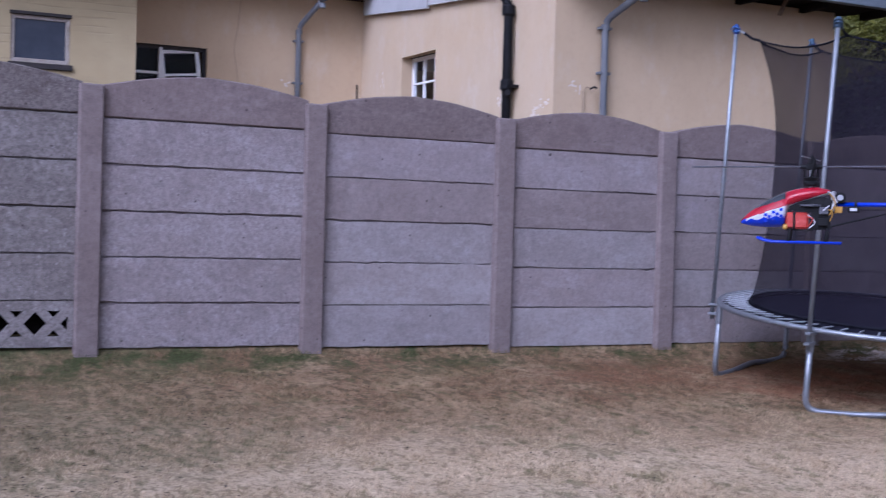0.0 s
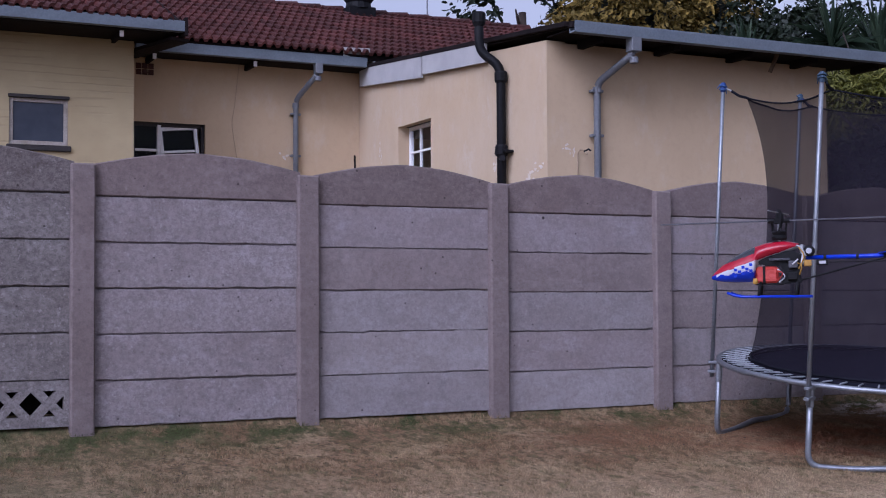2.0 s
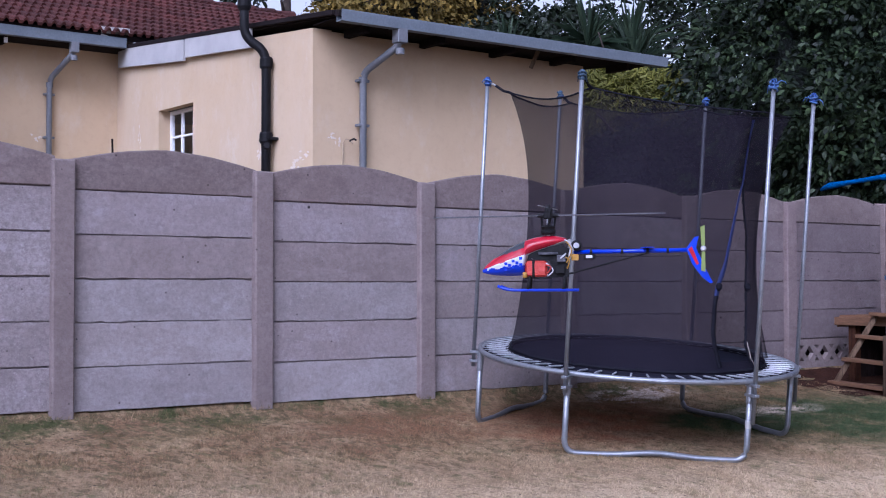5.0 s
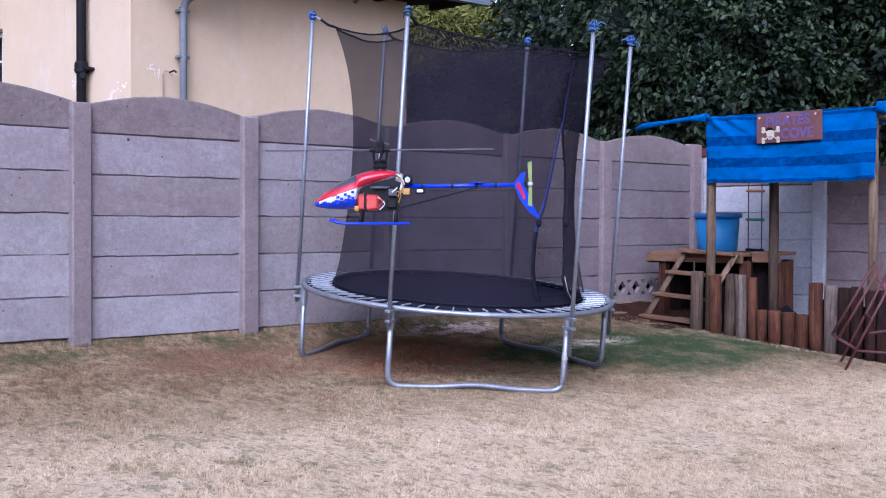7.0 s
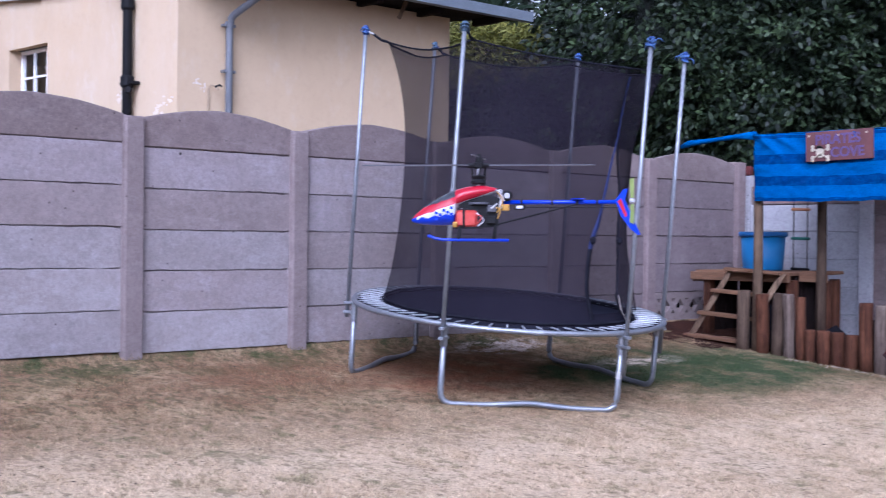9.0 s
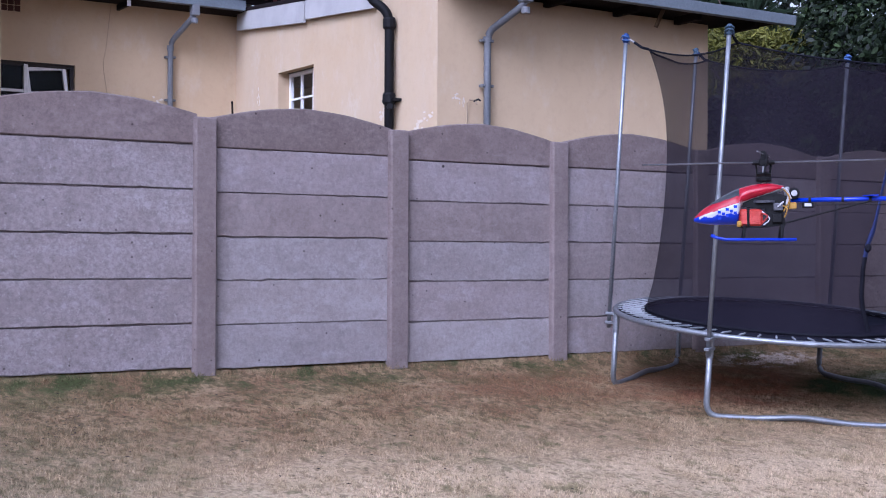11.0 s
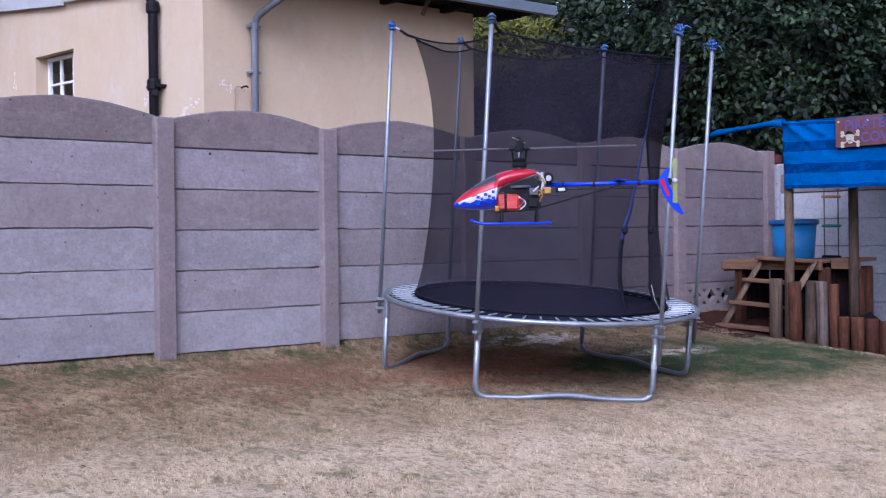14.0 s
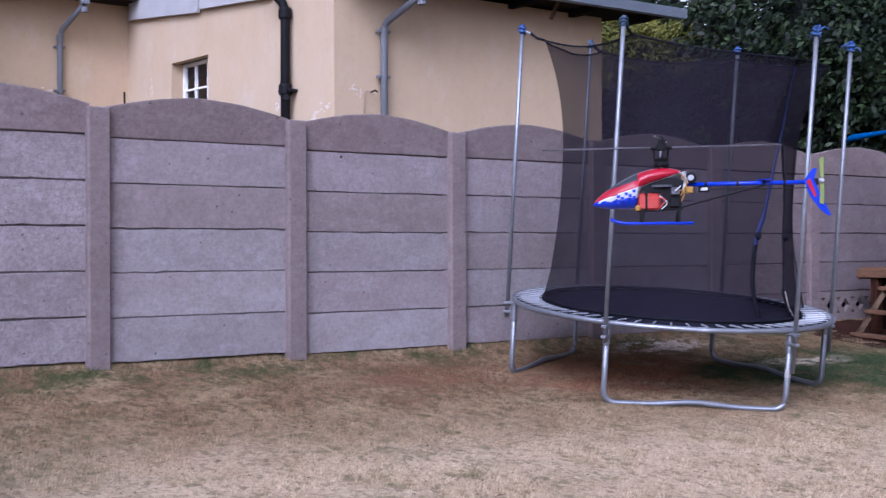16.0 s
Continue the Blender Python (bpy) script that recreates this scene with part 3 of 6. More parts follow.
def rounded(points, radius, steps=5):
    """A polyline with its inner corners rounded."""
    pts = [Vector(p) for p in points]
    out = [pts[0]]
    for a, p, b in zip(pts, pts[1:], pts[2:]):
        u, v = (a - p).normalized(), (b - p).normalized()
        k = min(radius, (a - p).length / 2, (b - p).length / 2)
        s, e = p + u * k, p + v * k
        for i in range(steps + 1):
            t = i / steps
            out.append((1 - t) ** 2 * s + 2 * t * (1 - t) * p + t * t * e)
    out.append(pts[-1])
    return out


def ground_many(x, y):
    """Height of the garden: it falls away from the long wall, with a shallow hollow round the trampoline."""
    behind = 0.034 + 0.34 * np.clip(y / 0.4, 0, 1) + 0.02 * np.clip(y, 0, 12)
    heap = 0.080 - 0.030 * np.exp(-((x - 3.2) / 1.5) ** 4)
    front = -0.071 + 0.097 * np.maximum(y, -9.5) + heap * np.exp(np.minimum(y + 0.06, 0) / 0.11)
    front = front - 0.02 * np.clip((x - 7.5) / 1.5, 0, 1) * np.exp(-((y + 1.2) / 1.0) ** 2)
    front = front - 0.034 * np.exp(-(((x - 5.5) / 2.2) ** 2 + ((y + 1.5) / 1.9) ** 2) ** 2)
    return np.where(y > 0, behind, front)


def ground_z(x, y):
    return float(ground_many(np.float64(x), np.float64(y)))


# ---- ground ----
def build_ground():
    xs = [-600, -200, -60, -25, -12] + list(np.arange(-8, 14.01, 0.25)) + [18, 25, 60, 200, 600]
    ys = [-600, -200, -60, -25, -14] + list(np.arange(-11, 1.01, 0.125)) + [2, 4, 8, 12, 25, 60, 200, 600]
    verts, faces = [], []
    for y in ys:
        for x in xs:
            near = -8 <= x <= 14 and -11 <= y <= -0.2
            bump = 0.012 * noise.noise((x * 1.7, y * 1.7, 0)) + 0.006 * noise.noise((x * 5, y * 5, 3)) if near else 0
            verts.append((x, y, ground_z(x, y) + bump))
    w = len(xs)
    for j in range(len(ys) - 1):
        for i in range(w - 1):
            faces.append((j * w + i, j * w + i + 1, (j + 1) * w + i + 1, (j + 1) * w + i))
    ob = raw("ground", verts, faces, lawn_ground, smooth=True)
    tagged(ob, "dry straw-coloured winter lawn sloping from the wall", "lawn", kind="structure")


build_ground()


def build_grass():
    rng = np.random.default_rng(4)
    n = 760000
    x = rng.uniform(-1.8, 9.25, n)
    y = -0.02 - 5.9 * rng.random(n) ** 0.9
    keep = (x + 1.7) > 0.02 * (y + 8.3) - 0.9
    keep &= (x + 1.7) < 2.6 * (y + 8.3)
    x, y = x[keep], y[keep]
    n = len(x)
    gz = ground_many(x, y) - 0.003
    tuft = np.array([[noise.noise((i * 0.45, j * 0.45, 7)) + 0.6 * noise.noise((i * 1.1, j * 1.1, 11)) for j in range(150)] for i in range(280)])
    clump = tuft[np.clip(((x + 1.8) / 0.04).astype(int), 0, 279), np.clip((-y / 0.04).astype(int), 0, 149)]
    h = rng.uniform(0.006, 0.021, n) * np.clip(1.0 + 1.1 * clump, 0.7, 1.9) * np.where(y > -0.08, 1.45, np.where(y > -0.2, 1.2, 1.0))
    ang = rng.uniform(0, 2 * np.pi, n)
    lean = rng.uniform(0.15, 0.9, n) * h
    la = rng.uniform(0, 2 * np.pi, n)
    wd = rng.uniform(0.0012, 0.0034, n)
    dx, dy = np.cos(ang) * wd, np.sin(ang) * wd
    v = np.empty((n, 3, 3))
    v[:, 0] = np.stack([x - dx, y - dy, gz], 1)
    v[:, 1] = np.stack([x + dx, y + dy, gz], 1)
    v[:, 2] = np.stack([x + np.cos(la) * lean, y + np.sin(la) * lean, gz + h], 1)
    me = bpy.data.meshes.new("grass")
    me.vertices.add(3 * n)
    me.loops.add(3 * n)
    me.polygons.add(n)
    me.vertices.foreach_set("co", v.ravel())
    me.loops.foreach_set("vertex_index", np.arange(3 * n, dtype=np.int32))
    me.polygons.foreach_set("loop_start", np.arange(0, 3 * n, 3, dtype=np.int32))
    me.update()
    ob = link_mesh("grass", me, lawn_blade)
    tagged(ob, "short dry straw-coloured grass with a few green tufts", "grass", kind="stuff")


build_grass()


def build_litter():
    """Dead leaves and crumbs lying on the lawn, thicker towards the wall."""
    rng = np.random.default_rng(12)
    n = 1700
    x = rng.uniform(-1.4, 9.0, n)
    y = -0.05 - 5.2 * rng.random(n) ** 1.7
    # drifts of leaves on the western side
    for k, (cx, cy) in enumerate(((-1.25, -2.1), (-1.1, -2.7), (-0.75, -2.75), (-1.3, -1.3), (-0.6, -1.7), (0.45, -0.75), (0.3, -1.35))):
        pick = slice(70 * k, 70 * k + 70)
        x[pick], y[pick] = rng.normal(cx, 0.22, 70), np.minimum(rng.normal(cy, 0.20, 70), -0.05)
    z = ground_many(x, y) + 0.012
    a = rng.uniform(0, 2 * np.pi, n)
    L = rng.uniform(0.005, 0.016, n)
    W = L * rng.uniform(0.3, 0.6, n)
    c, s_ = np.cos(a), np.sin(a)
    tilt = rng.uniform(-0.4, 0.4, n) * L
    v = np.empty((n, 4, 3))
    v[:, 0] = np.stack([x - c * L, y - s_ * L, z - tilt * 0.5], 1)
    v[:, 1] = np.stack([x + s_ * W, y - c * W, z + W * 0.5], 1)
    v[:, 2] = np.stack([x + c * L, y + s_ * L, z + tilt * 0.5], 1)
    v[:, 3] = np.stack([x - s_ * W, y + c * W, z + W * 0.5], 1)
    faces = [(4 * i, 4 * i + 1, 4 * i + 2, 4 * i + 3) for i in range(n)]
    ob = raw("fallen_leaves", v.reshape(-1, 3).tolist(), faces, dead_leaf)
    tagged(ob, "small dark dead leaves scattered over the lawn", "leaves", kind="stuff")


build_litter()

# ---- precast concrete wall along the back of the garden ----
POSTS = (-4.64, -3.09, -1.55, 0.004, 1.562, 3.092, 4.60, 6.17, 7.735, 9.253, 10.93)
BASES = (0.07, 0.062, 0.052, 0.036, 0.018, -0.002, 0.0, 0.0, 0.005, 0.012)
ROW = 0.304


def panel_mesh(length, seed, gap):
    """A flat plank panel with chamfered, slightly chipped edges: local x along, z up, front at y = 0."""
    rnd = random.Random(seed)
    bm = bmesh.new()
    n = 26
    t, c = 0.050, 0.0035
    hgt = ROW - gap - rnd.choice((0.0012, 0.0025, 0.0035, 0.0035))
    chips = rnd.choice((0.10, 0.2, 0.35))
    rows = []
    for i in range(n + 1):
        x = length * i / n
        e = rnd.uniform(-0.0035, 0.0010) - (0.011 * rnd.random() if rnd.random() < chips else 0)
        f = rnd.uniform(-0.0005, 0.0035) + (0.009 * rnd.random() if rnd.random() < chips else 0)
        b = rnd.uniform(-0.002, 0.002)
        rows.append([bm.verts.new(p) for p in ((x, t, -0.001), (x, 0.022, -0.001), (x, 0.020, f), (x, c, f), (x, b, f + c), (x, b, hgt + e - c), (x, c, hgt + e), (x, 0.020, hgt + e), (x, 0.022, ROW), (x, t, ROW))])
    for a, b in zip(rows, rows[1:]):
        for k in range(9):
            bm.faces.new((a[k], b[k], b[k + 1], a[k + 1]))
        bm.faces.new((a[9], b[9], b[0], a[0]))
    me = bpy.data.meshes.new("panel")
    bm.normal_update()
    bm.to_mesh(me)
    bm.free()
    return me


def coping_mesh(length, rise, side):
    """The arched top panel."""
    bm = bmesh.new()
    n = 20
    t, c = 0.05, 0.008
    rows = []
    for i in range(n + 1):
        u = i / n
        s = abs(2 * u - 1)
        z = side + rise * (1 - s ** 2.0) * (1 - 0.15 * s)
        z += 0.003 * noise.noise((u * 9, length, 2))
        x = length * u
        rows.append([bm.verts.new(p) for p in ((x, t, 0.002), (x, c, 0.002), (x, 0, 0.002 + c), (x, 0, z - c), (x, c, z), (x, t - c, z), (x, t, z - c))])
    for a, b in zip(rows, rows[1:]):
        for k in range(6):
            bm.faces.new((a[k], b[k], b[k + 1], a[k + 1]))
        bm.faces.new((a[6], b[6], b[0], a[0]))
    me = bpy.data.meshes.new("coping")
    bm.normal_update()
    bm.to_mesh(me)
    bm.free()
    return me


def lattice_bm(length):
    """A pierced panel: a cast slab with diamond holes in a row and small triangles above and below between them."""
    h = ROW - 0.004
    mid, hw, hh = 0.152, 0.073, 0.078
    pitch = (length - 0.072) / 6
    loops = [[(0, 0), (length, 0), (length, h), (0, h)]]
    for k in range(7):
        x = 0.036 + pitch * k
        if 0 < k < 6:
            loops.append([(x - hw, mid), (x, mid - hh), (x + hw, mid), (x, mid + hh)])
        else:
            e, tip = (0.062, x + hw) if k == 0 else (length - 0.062, x - hw)
            loops.append([(e, mid - 0.048), (tip, mid), (e, mid + 0.048)])
        if k < 6:
            c = x + pitch / 2
            for sg in (-1, 1):
                loops.append([(c - 0.040, mid + sg * 0.082), (c + 0.040, mid + sg * 0.082), (c, mid + sg * 0.038)])
    bm = bmesh.new()
    for lp in loops:
        vs = [bm.verts.new((x, 0, z)) for x, z in lp]
        for p, q in zip(vs, vs[1:] + vs[:1]):
            bm.edges.new((p, q))
    bmesh.ops.triangle_fill(bm, use_beauty=True, edges=bm.edges[:])
    ext = bmesh.ops.extrude_face_region(bm, geom=bm.faces[:])
    for v in ext["geom"]:
        if isinstance(v, bmesh.types.BMVert):
            v.co.y = 0.05
    bmesh.ops.recalc_face_normals(bm, faces=bm.faces)
    return bm


def post_bm(height):
    bm = box((-0.078, -0.055, -0.5), (0.078, 0.085, height), 0.010)
    for v in bm.verts:
        if v.co.z > height - 0.02 and v.co.y < 0:
            v.co.z -= 0.008
    return bm


def build_wall(name, posts, bases, place, flat, top, post_mat, tops, lattice, rise, side, worn, label):
    wall = thing(name, place, label, "wall", kind="structure")
    for i, (a, b) in enumerate(zip(posts, posts[1:])):
        z0 = bases[i]
        length = b - a - 0.10
        meshes = [panel_mesh(length, 10 * i + k, worn(i)) for k in range(3)]
        for r in range(5):
            m = flat(i, r)
            if r == 0 and i in lattice:
                ob = part("lattice_panel", lattice_bm(length), m if i == 2 else concrete_post, wall, "pierced decorative concrete panel")
            else:
                ob = link_mesh("panel", meshes[(r + i) % 3] if m is concrete else meshes[(r + i) % 3].copy(), m, wall)
            jig = random.Random(100 * i + r)
            ob.location = (a + 0.05, jig.uniform(-0.004, 0.004), z0 + ROW * r)
        ob = link_mesh("coping_panel", coping_mesh(length, rise, side), top(i), wall)
        ob.location = (a + 0.05, -0.004, z0 + ROW * 5)
    for i, a in enumerate(posts):
        ob = part("post", post_bm(tops[i]), post_mat(i), wall)
        ob.location = (a, 0, 0)
    return wall


PALE = {(4, 0), (4, 1), (4, 2), (5, 0), (5, 2), (5, 4), (6, 1), (7, 2)}
WARM = {(4, 3), (5, 3), (6, 2), (6, 3), (7, 3), (7, 4)}


def wall_tone(i, r):
    if i <= 2:
        return concrete_rough
    if i == 3:
        return concrete_mid
    # corner bays carry the shade of the trees in their colour
    if i >= 8:
        return concrete_shaded
    return concrete_light if (i, r) in PALE else concrete_warm if (i, r) in WARM else concrete


post_tops = [1.80, 1.795, 1.785, 1.772, 1.747, 1.742, 1.728, 1.735, 1.745, 1.745, 1.785]
build_wall("wall_north", POSTS, BASES, pose(0, 0, 0), wall_tone, lambda i: coping_rough if i <= 2 else concrete_top, lambda i: concrete_brown if i >= 9 else concrete_post, post_tops, {2, 9}, 0.105, 0.205, lambda i: 0.004 if i <= 3 else 0.0, "precast concrete panel wall with arched coping panels")
build_wall("wall_east", (-0.07, 1.463, 3.02, 4.57, 6.12, 7.67), (-0.223, -0.344, -0.46, -0.58, -0.7), pose(11.2, 0, 0, 0, 0, -90), lambda i, r: concrete_pale if i == 0 else concrete_brown, lambda i: concrete_top, lambda i: concrete_pale if i <= 1 else concrete_post, [1.645, 1.50, 1.40, 1.27, 1.15, 1.0], set(), 0.105, 0.205, lambda i: 0.0, "precast concrete panel wall, one bay whitewashed")


def build_brick():
    """A red clay brick, cut short, lying on the end post of the whitewashed bay."""
    bm = box((-0.052, -0.070, 0), (0.052, 0.070, 0.100), 0.006)
    for v in bm.verts:
        v.co += Vector((0.003, 0.003, 0.002)) * noise.noise(v.co * 25)
    ob = part("brick", bm, brick_red)
    ob.matrix_world = pose(11.175, 0.06, 1.643, 0, 0, 6)
    tagged(ob, "red clay brick lying on a whitewashed wall post", "brick")


build_brick()


def closing_wall(name, a, b, height):
    """A plain wall added out of sight, behind and beside the camera, to cut off low sky light."""
    bm = bmesh.new()
    (x0, y0), (x1, y1) = a, b
    add_box(bm, (min(x0, x1), min(y0, y1), -1.6), (max(x0, x1), max(y0, y1), height), 0.01)
    tagged(part(name, bm, concrete_brown), "unseen plain wall added to block low sky light", "wall", kind="structure")


closing_wall("wall_south", (-9.0, -13.2), (12.0, -13.0), 2.0)
closing_wall("wall_west", (-9.2, -13.0), (-9.0, 0.0), 1.6)

# near-black colour standing for the shade seen through the pierced panels
backing_dark = surface("dark_hole_backing", (0.018, 0.014, 0.012), (0.010, 0.008, 0.007), 5.0, 60, None, 0.95, bump=0.6, spec=0.05)


def hole_backing(x0, x1, top):
    """A near-black bank added on the far side of the wall, so a pierced panel's holes look shaded."""
    rnd = random.Random(int(x0 * 10))
    bm = bmesh.new()
    n = 10
    rows = []
    for i in range(n + 1):
        x = x0 + (x1 - x0) * i / n
        t = top + rnd.uniform(-0.03, 0.03)
        rows.append([bm.verts.new(p) for p in ((x, 0.10, -0.1), (x, 0.13, t - 0.06), (x, 0.24, t), (x, 0.75, t - 0.02), (x, 1.0, 0.2))])
    for a, b in zip(rows, rows[1:]):
        for k in range(4):
            bm.faces.new((a[k], b[k], b[k + 1], a[k + 1]))
    bmesh.ops.recalc_face_normals(bm, faces=bm.faces)
    tagged(part("hole_backing", bm, backing_dark, None, "", True), "near-black backing added behind a pierced wall panel to shade its holes", "soil", kind="structure")


hole_backing(-1.5, -0.05, 0.52)
hole_backing(9.3, 10.9, 0.46)

# ---- neighbour's house ----
house = thing("house", pose(0, 0, 0), "cream plastered bungalow with red tiled roof and lean-to wing", "house")


def wall_slab(name, axis, at, lo, hi, z0, z1, holes, material, thick=0.22, label="", slope=None):
    """A wall from lo to hi, facing -y (axis 'y') or -x (axis 'x'), with rectangular holes (a, b, z0, z1) cut through."""
    bm = bmesh.new()
    cuts = sorted({lo, hi, *(h[0] for h in holes), *(h[1] for h in holes)})
    levels = sorted({z0, z1, *(h[2] for h in holes), *(h[3] for h in holes)})
    for a, b in zip(cuts, cuts[1:]):
        for p, q in zip(levels, levels[1:]):
            if any(h[0] <= a and b <= h[1] and h[2] <= p and q <= h[3] for h in holes):
                continue
            if axis == "y":
                add_box(bm, (a, at, p), (b, at + thick, q))
            else:
                add_box(bm, (at, a, p), (at + thick, b, q))
    bmesh.ops.remove_doubles(bm, verts=bm.verts, dist=0.0005)
    inner = [f for f in bm.faces if sum(1 for g in bm.faces if g is not f and (g.calc_center_median() - f.calc_center_median()).length < 0.001)]
    bmesh.ops.delete(bm, geom=inner, context="FACES")
    if slope:
        for v in bm.verts:
            if v.co.z > z1 - 0.001:
                v.co.z = slope(v.co.y)
    return part(name, bm, material, house, label)


def wing_roof_z(y):
    return 3.565 + (y - 2.05) * 0.074


wall_slab("left_wall", "y", Y_LEFT, -6.0, 1.751, -0.3, 4.05, [(0.37, 1.01, 2.605, 3.13)], plaster_old, label="cream plastered wall with rough courses")
wall_slab("left_return_wall", "x", 1.531, Y_LEFT + 0.22, Y_MAIN, -0.3, 4.05, [], plaster_old)
wall_slab("main_wall", "y", Y_MAIN, 1.531, X_WING + 0.22, -0.3, 4.15, [(2.02, 2.955, 2.25, 3.105)], plaster)
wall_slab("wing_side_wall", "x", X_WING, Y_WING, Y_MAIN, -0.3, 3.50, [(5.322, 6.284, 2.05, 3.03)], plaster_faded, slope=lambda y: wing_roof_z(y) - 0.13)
wall_slab("wing_front_wall", "y", Y_WING + 0.001, X_WING + 0.22, 8.80, -0.3, 3.46, [], plaster)
wall_slab("wing_end_wall", "x", 8.58, Y_WING + 0.22, 9.5, -0.3, 3.46, [], plaster)
wall_slab("back_wall", "y", 13.0, -6.0, 9.0, -0.3, 4.0, [], plaster)
wall_slab("far_side_wall", "x", -6.0, Y_LEFT + 0.22, 13.0, -0.3, 4.0, [], plaster)
wall_slab("gable_wall", "x", 8.82, 7.6, 13.0, -0.3, 4.0, [], plaster)


def tile_mesh():
    """One roman roof tile: a flat pan and a rounded roll, thick at the lower edge. Local x across, y up the slope."""
    prof = [(0.0, 0.0), (0.050, 0.0), (0.062, 0.030), (0.084, 0.046), (0.106, 0.030), (0.118, 0.0), (0.168, 0.0), (0.180, 0.030), (0.202, 0.046), (0.224, 0.030), (0.237, 0.0)]
    verts, faces = [], []
    for y, lift in ((0, 0.042), (0.345, 0.004)):
        for x, z in prof:
            verts.append((x, y, z + lift))
    for x, z in prof:
        verts.append((x, 0, z + 0.006))
    n = len(prof)
    for k in range(n - 1):
        faces.append((k, k + 1, n + k + 1, n + k))
        faces.append((2 * n + k, 2 * n + k + 1, k + 1, k))
    me = bpy.data.meshes.new("roof_tile")
    me.from_pydata(verts, [], faces)
    me.materials.append(tile_red)
    me.update()
    return me


def tiled_roof(name, x0, x1, y0, z0, y1, z1, singles):
    """A pitched roof: a boarded plane and its tiles."""
    ang = math.atan2(z1 - z0, y1 - y0)
    length = math.hypot(y1 - y0, z1 - z0)
    bm = bmesh.new()
    add_box(bm, (x0, 0, -0.08), (x1, length, -0.004))
    bm.transform(pose(0, y0, z0, math.degrees(ang)))
    roof = part(name, bm, soffit_dark, house, "pitched roof of dark red tiles")
    me = tile_mesh()
    cols, rws = int((x1 - x0) / 0.235), int(length / 0.285) + 1
    base = pose(0, y0, z0, math.degrees(ang))
    rest_v, rest_f = [], []
    for r in range(rws):
        for c in range(cols):
            rnd = random.Random(r * 997 + c)
            m = base @ pose(x0 + c * 0.235, r * 0.285 - 0.05, rnd.uniform(-0.003, 0.006), rnd.uniform(-0.6, 0.6), 0, rnd.uniform(-0.7, 0.7))
            if singles(x0 + c * 0.235, r):
                ob = link_mesh("roof_tile", me, None, roof)
                ob.matrix_local = m
            else:
                k = len(rest_v)
                rest_v += [m @ v.co for v in me.vertices]
                rest_f += [tuple(k + i for i in p.vertices) for p in me.polygons]
    if rest_v:
        ob = raw("roof_tiles", rest_v, rest_f, tile_red, roof)
        tagged(ob, kind="stuff")
    return roof


RIDGE_Y, RIDGE_Z = 10.0, 5.31
tiled_roof("roof", 1.6, 9.1, 7.06, 4.08, RIDGE_Y, RIDGE_Z, lambda x, r: 2.2 < x < 8.1)
tiled_roof("roof", -6.2, 2.14, 5.61, 3.985, 9.7, 5.70, lambda x, r: False)
tiled_roof("roof", -6.2, 2.1, 13.5, 4.04, 9.72, 5.68, lambda x, r: False)
cap_mesh = None
for i in range(20):
    if cap_mesh is None:
        ob = part("ridge_tile", tube([(0, 0, -0.02), (0.39, 0, -0.005)], [0.10, 0.115], 10), tile_red, house, "half-round ridge tile")
        cap_mesh = ob.data
    else:
        ob = link_mesh("ridge_tile", cap_mesh, None, house, "half-round ridge tile")
    ob.location = (1.7 + i * 0.372, RIDGE_Y, RIDGE_Z)
bm = bmesh.new()
add_box(bm, (1.5, RIDGE_Y + 0.05, 3.8), (9.0, 13.1, 4.0))
part("back_roof", bm, roof_sheet, house)
bm = bmesh.new()
vs = [bm.verts.new(p) for p in ((9.02, 7.1, 3.98), (9.02, RIDGE_Y, RIDGE_Z - 0.04), (9.02, 13.0, 3.98), (8.85, 7.1, 3.98), (8.85, RIDGE_Y, RIDGE_Z - 0.04), (8.85, 13.0, 3.98))]
for f in ((0, 1, 2), (5, 4, 3), (0, 3, 4, 1), (1, 4, 5, 2), (2, 5, 3, 0)):
    bm.faces.new([vs[i] for i in f])
part("gable", bm, plaster, house)
part("rear_roof_slope", tube([(1.6, 10.05, 5.23), (9.0, 10.05, 5.23)], 0.06, 6), soffit_dark, house)

# chimney cowl, aerial, slipped flashing on the tiles
bm = bmesh.new()
add_box(bm, (5.79, 9.62, 4.95), (6.23, 10.0, 5.36), 0.01)
add_tube(bm, [(6.01, 9.8, 5.34), (6.01, 9.8, 5.43), (6.01, 9.8, 5.46), (6.01, 9.8, 5.50), (6.01, 9.8, 5.52), (6.01, 9.8, 5.75)], [0.21, 0.19, 0.21, 0.24, 0.20, 0.24], 14)
part("chimney", bm, pipe_black, house, "blackened chimney with a round cowl")
part("aerial_mast", tube([(7.29, 10.0, 5.2), (7.29, 10.0, 6.4)], 0.012, 6), pipe_grey, house, "thin grey aerial mast")
part("flashing", beam((4.66, 7.07, 4.10), (5.06, 7.10, 4.12), 0.12, 0.010), fascia_white, house, "loose white flashing strip")

# wing roof: low sheet roof with a deep grey gutter board, white verge boards
bm = bmesh.new()
vs = []
for z in (0.0, -0.06):
    for x, y in ((5.065, 2.06), (9.58, 2.06), (9.58, 7.45), (5.065, 7.45)):
        vs.append(bm.verts.new((x, y, wing_roof_z(y) + z)))
for f in ((0, 1, 2, 3), (7, 6, 5, 4), (0, 4, 5, 1), (1, 5, 6, 2), (2, 6, 7, 3), (3, 7, 4, 0)):
    bm.faces.new([vs[i] for i in f])
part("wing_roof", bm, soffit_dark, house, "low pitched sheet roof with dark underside")


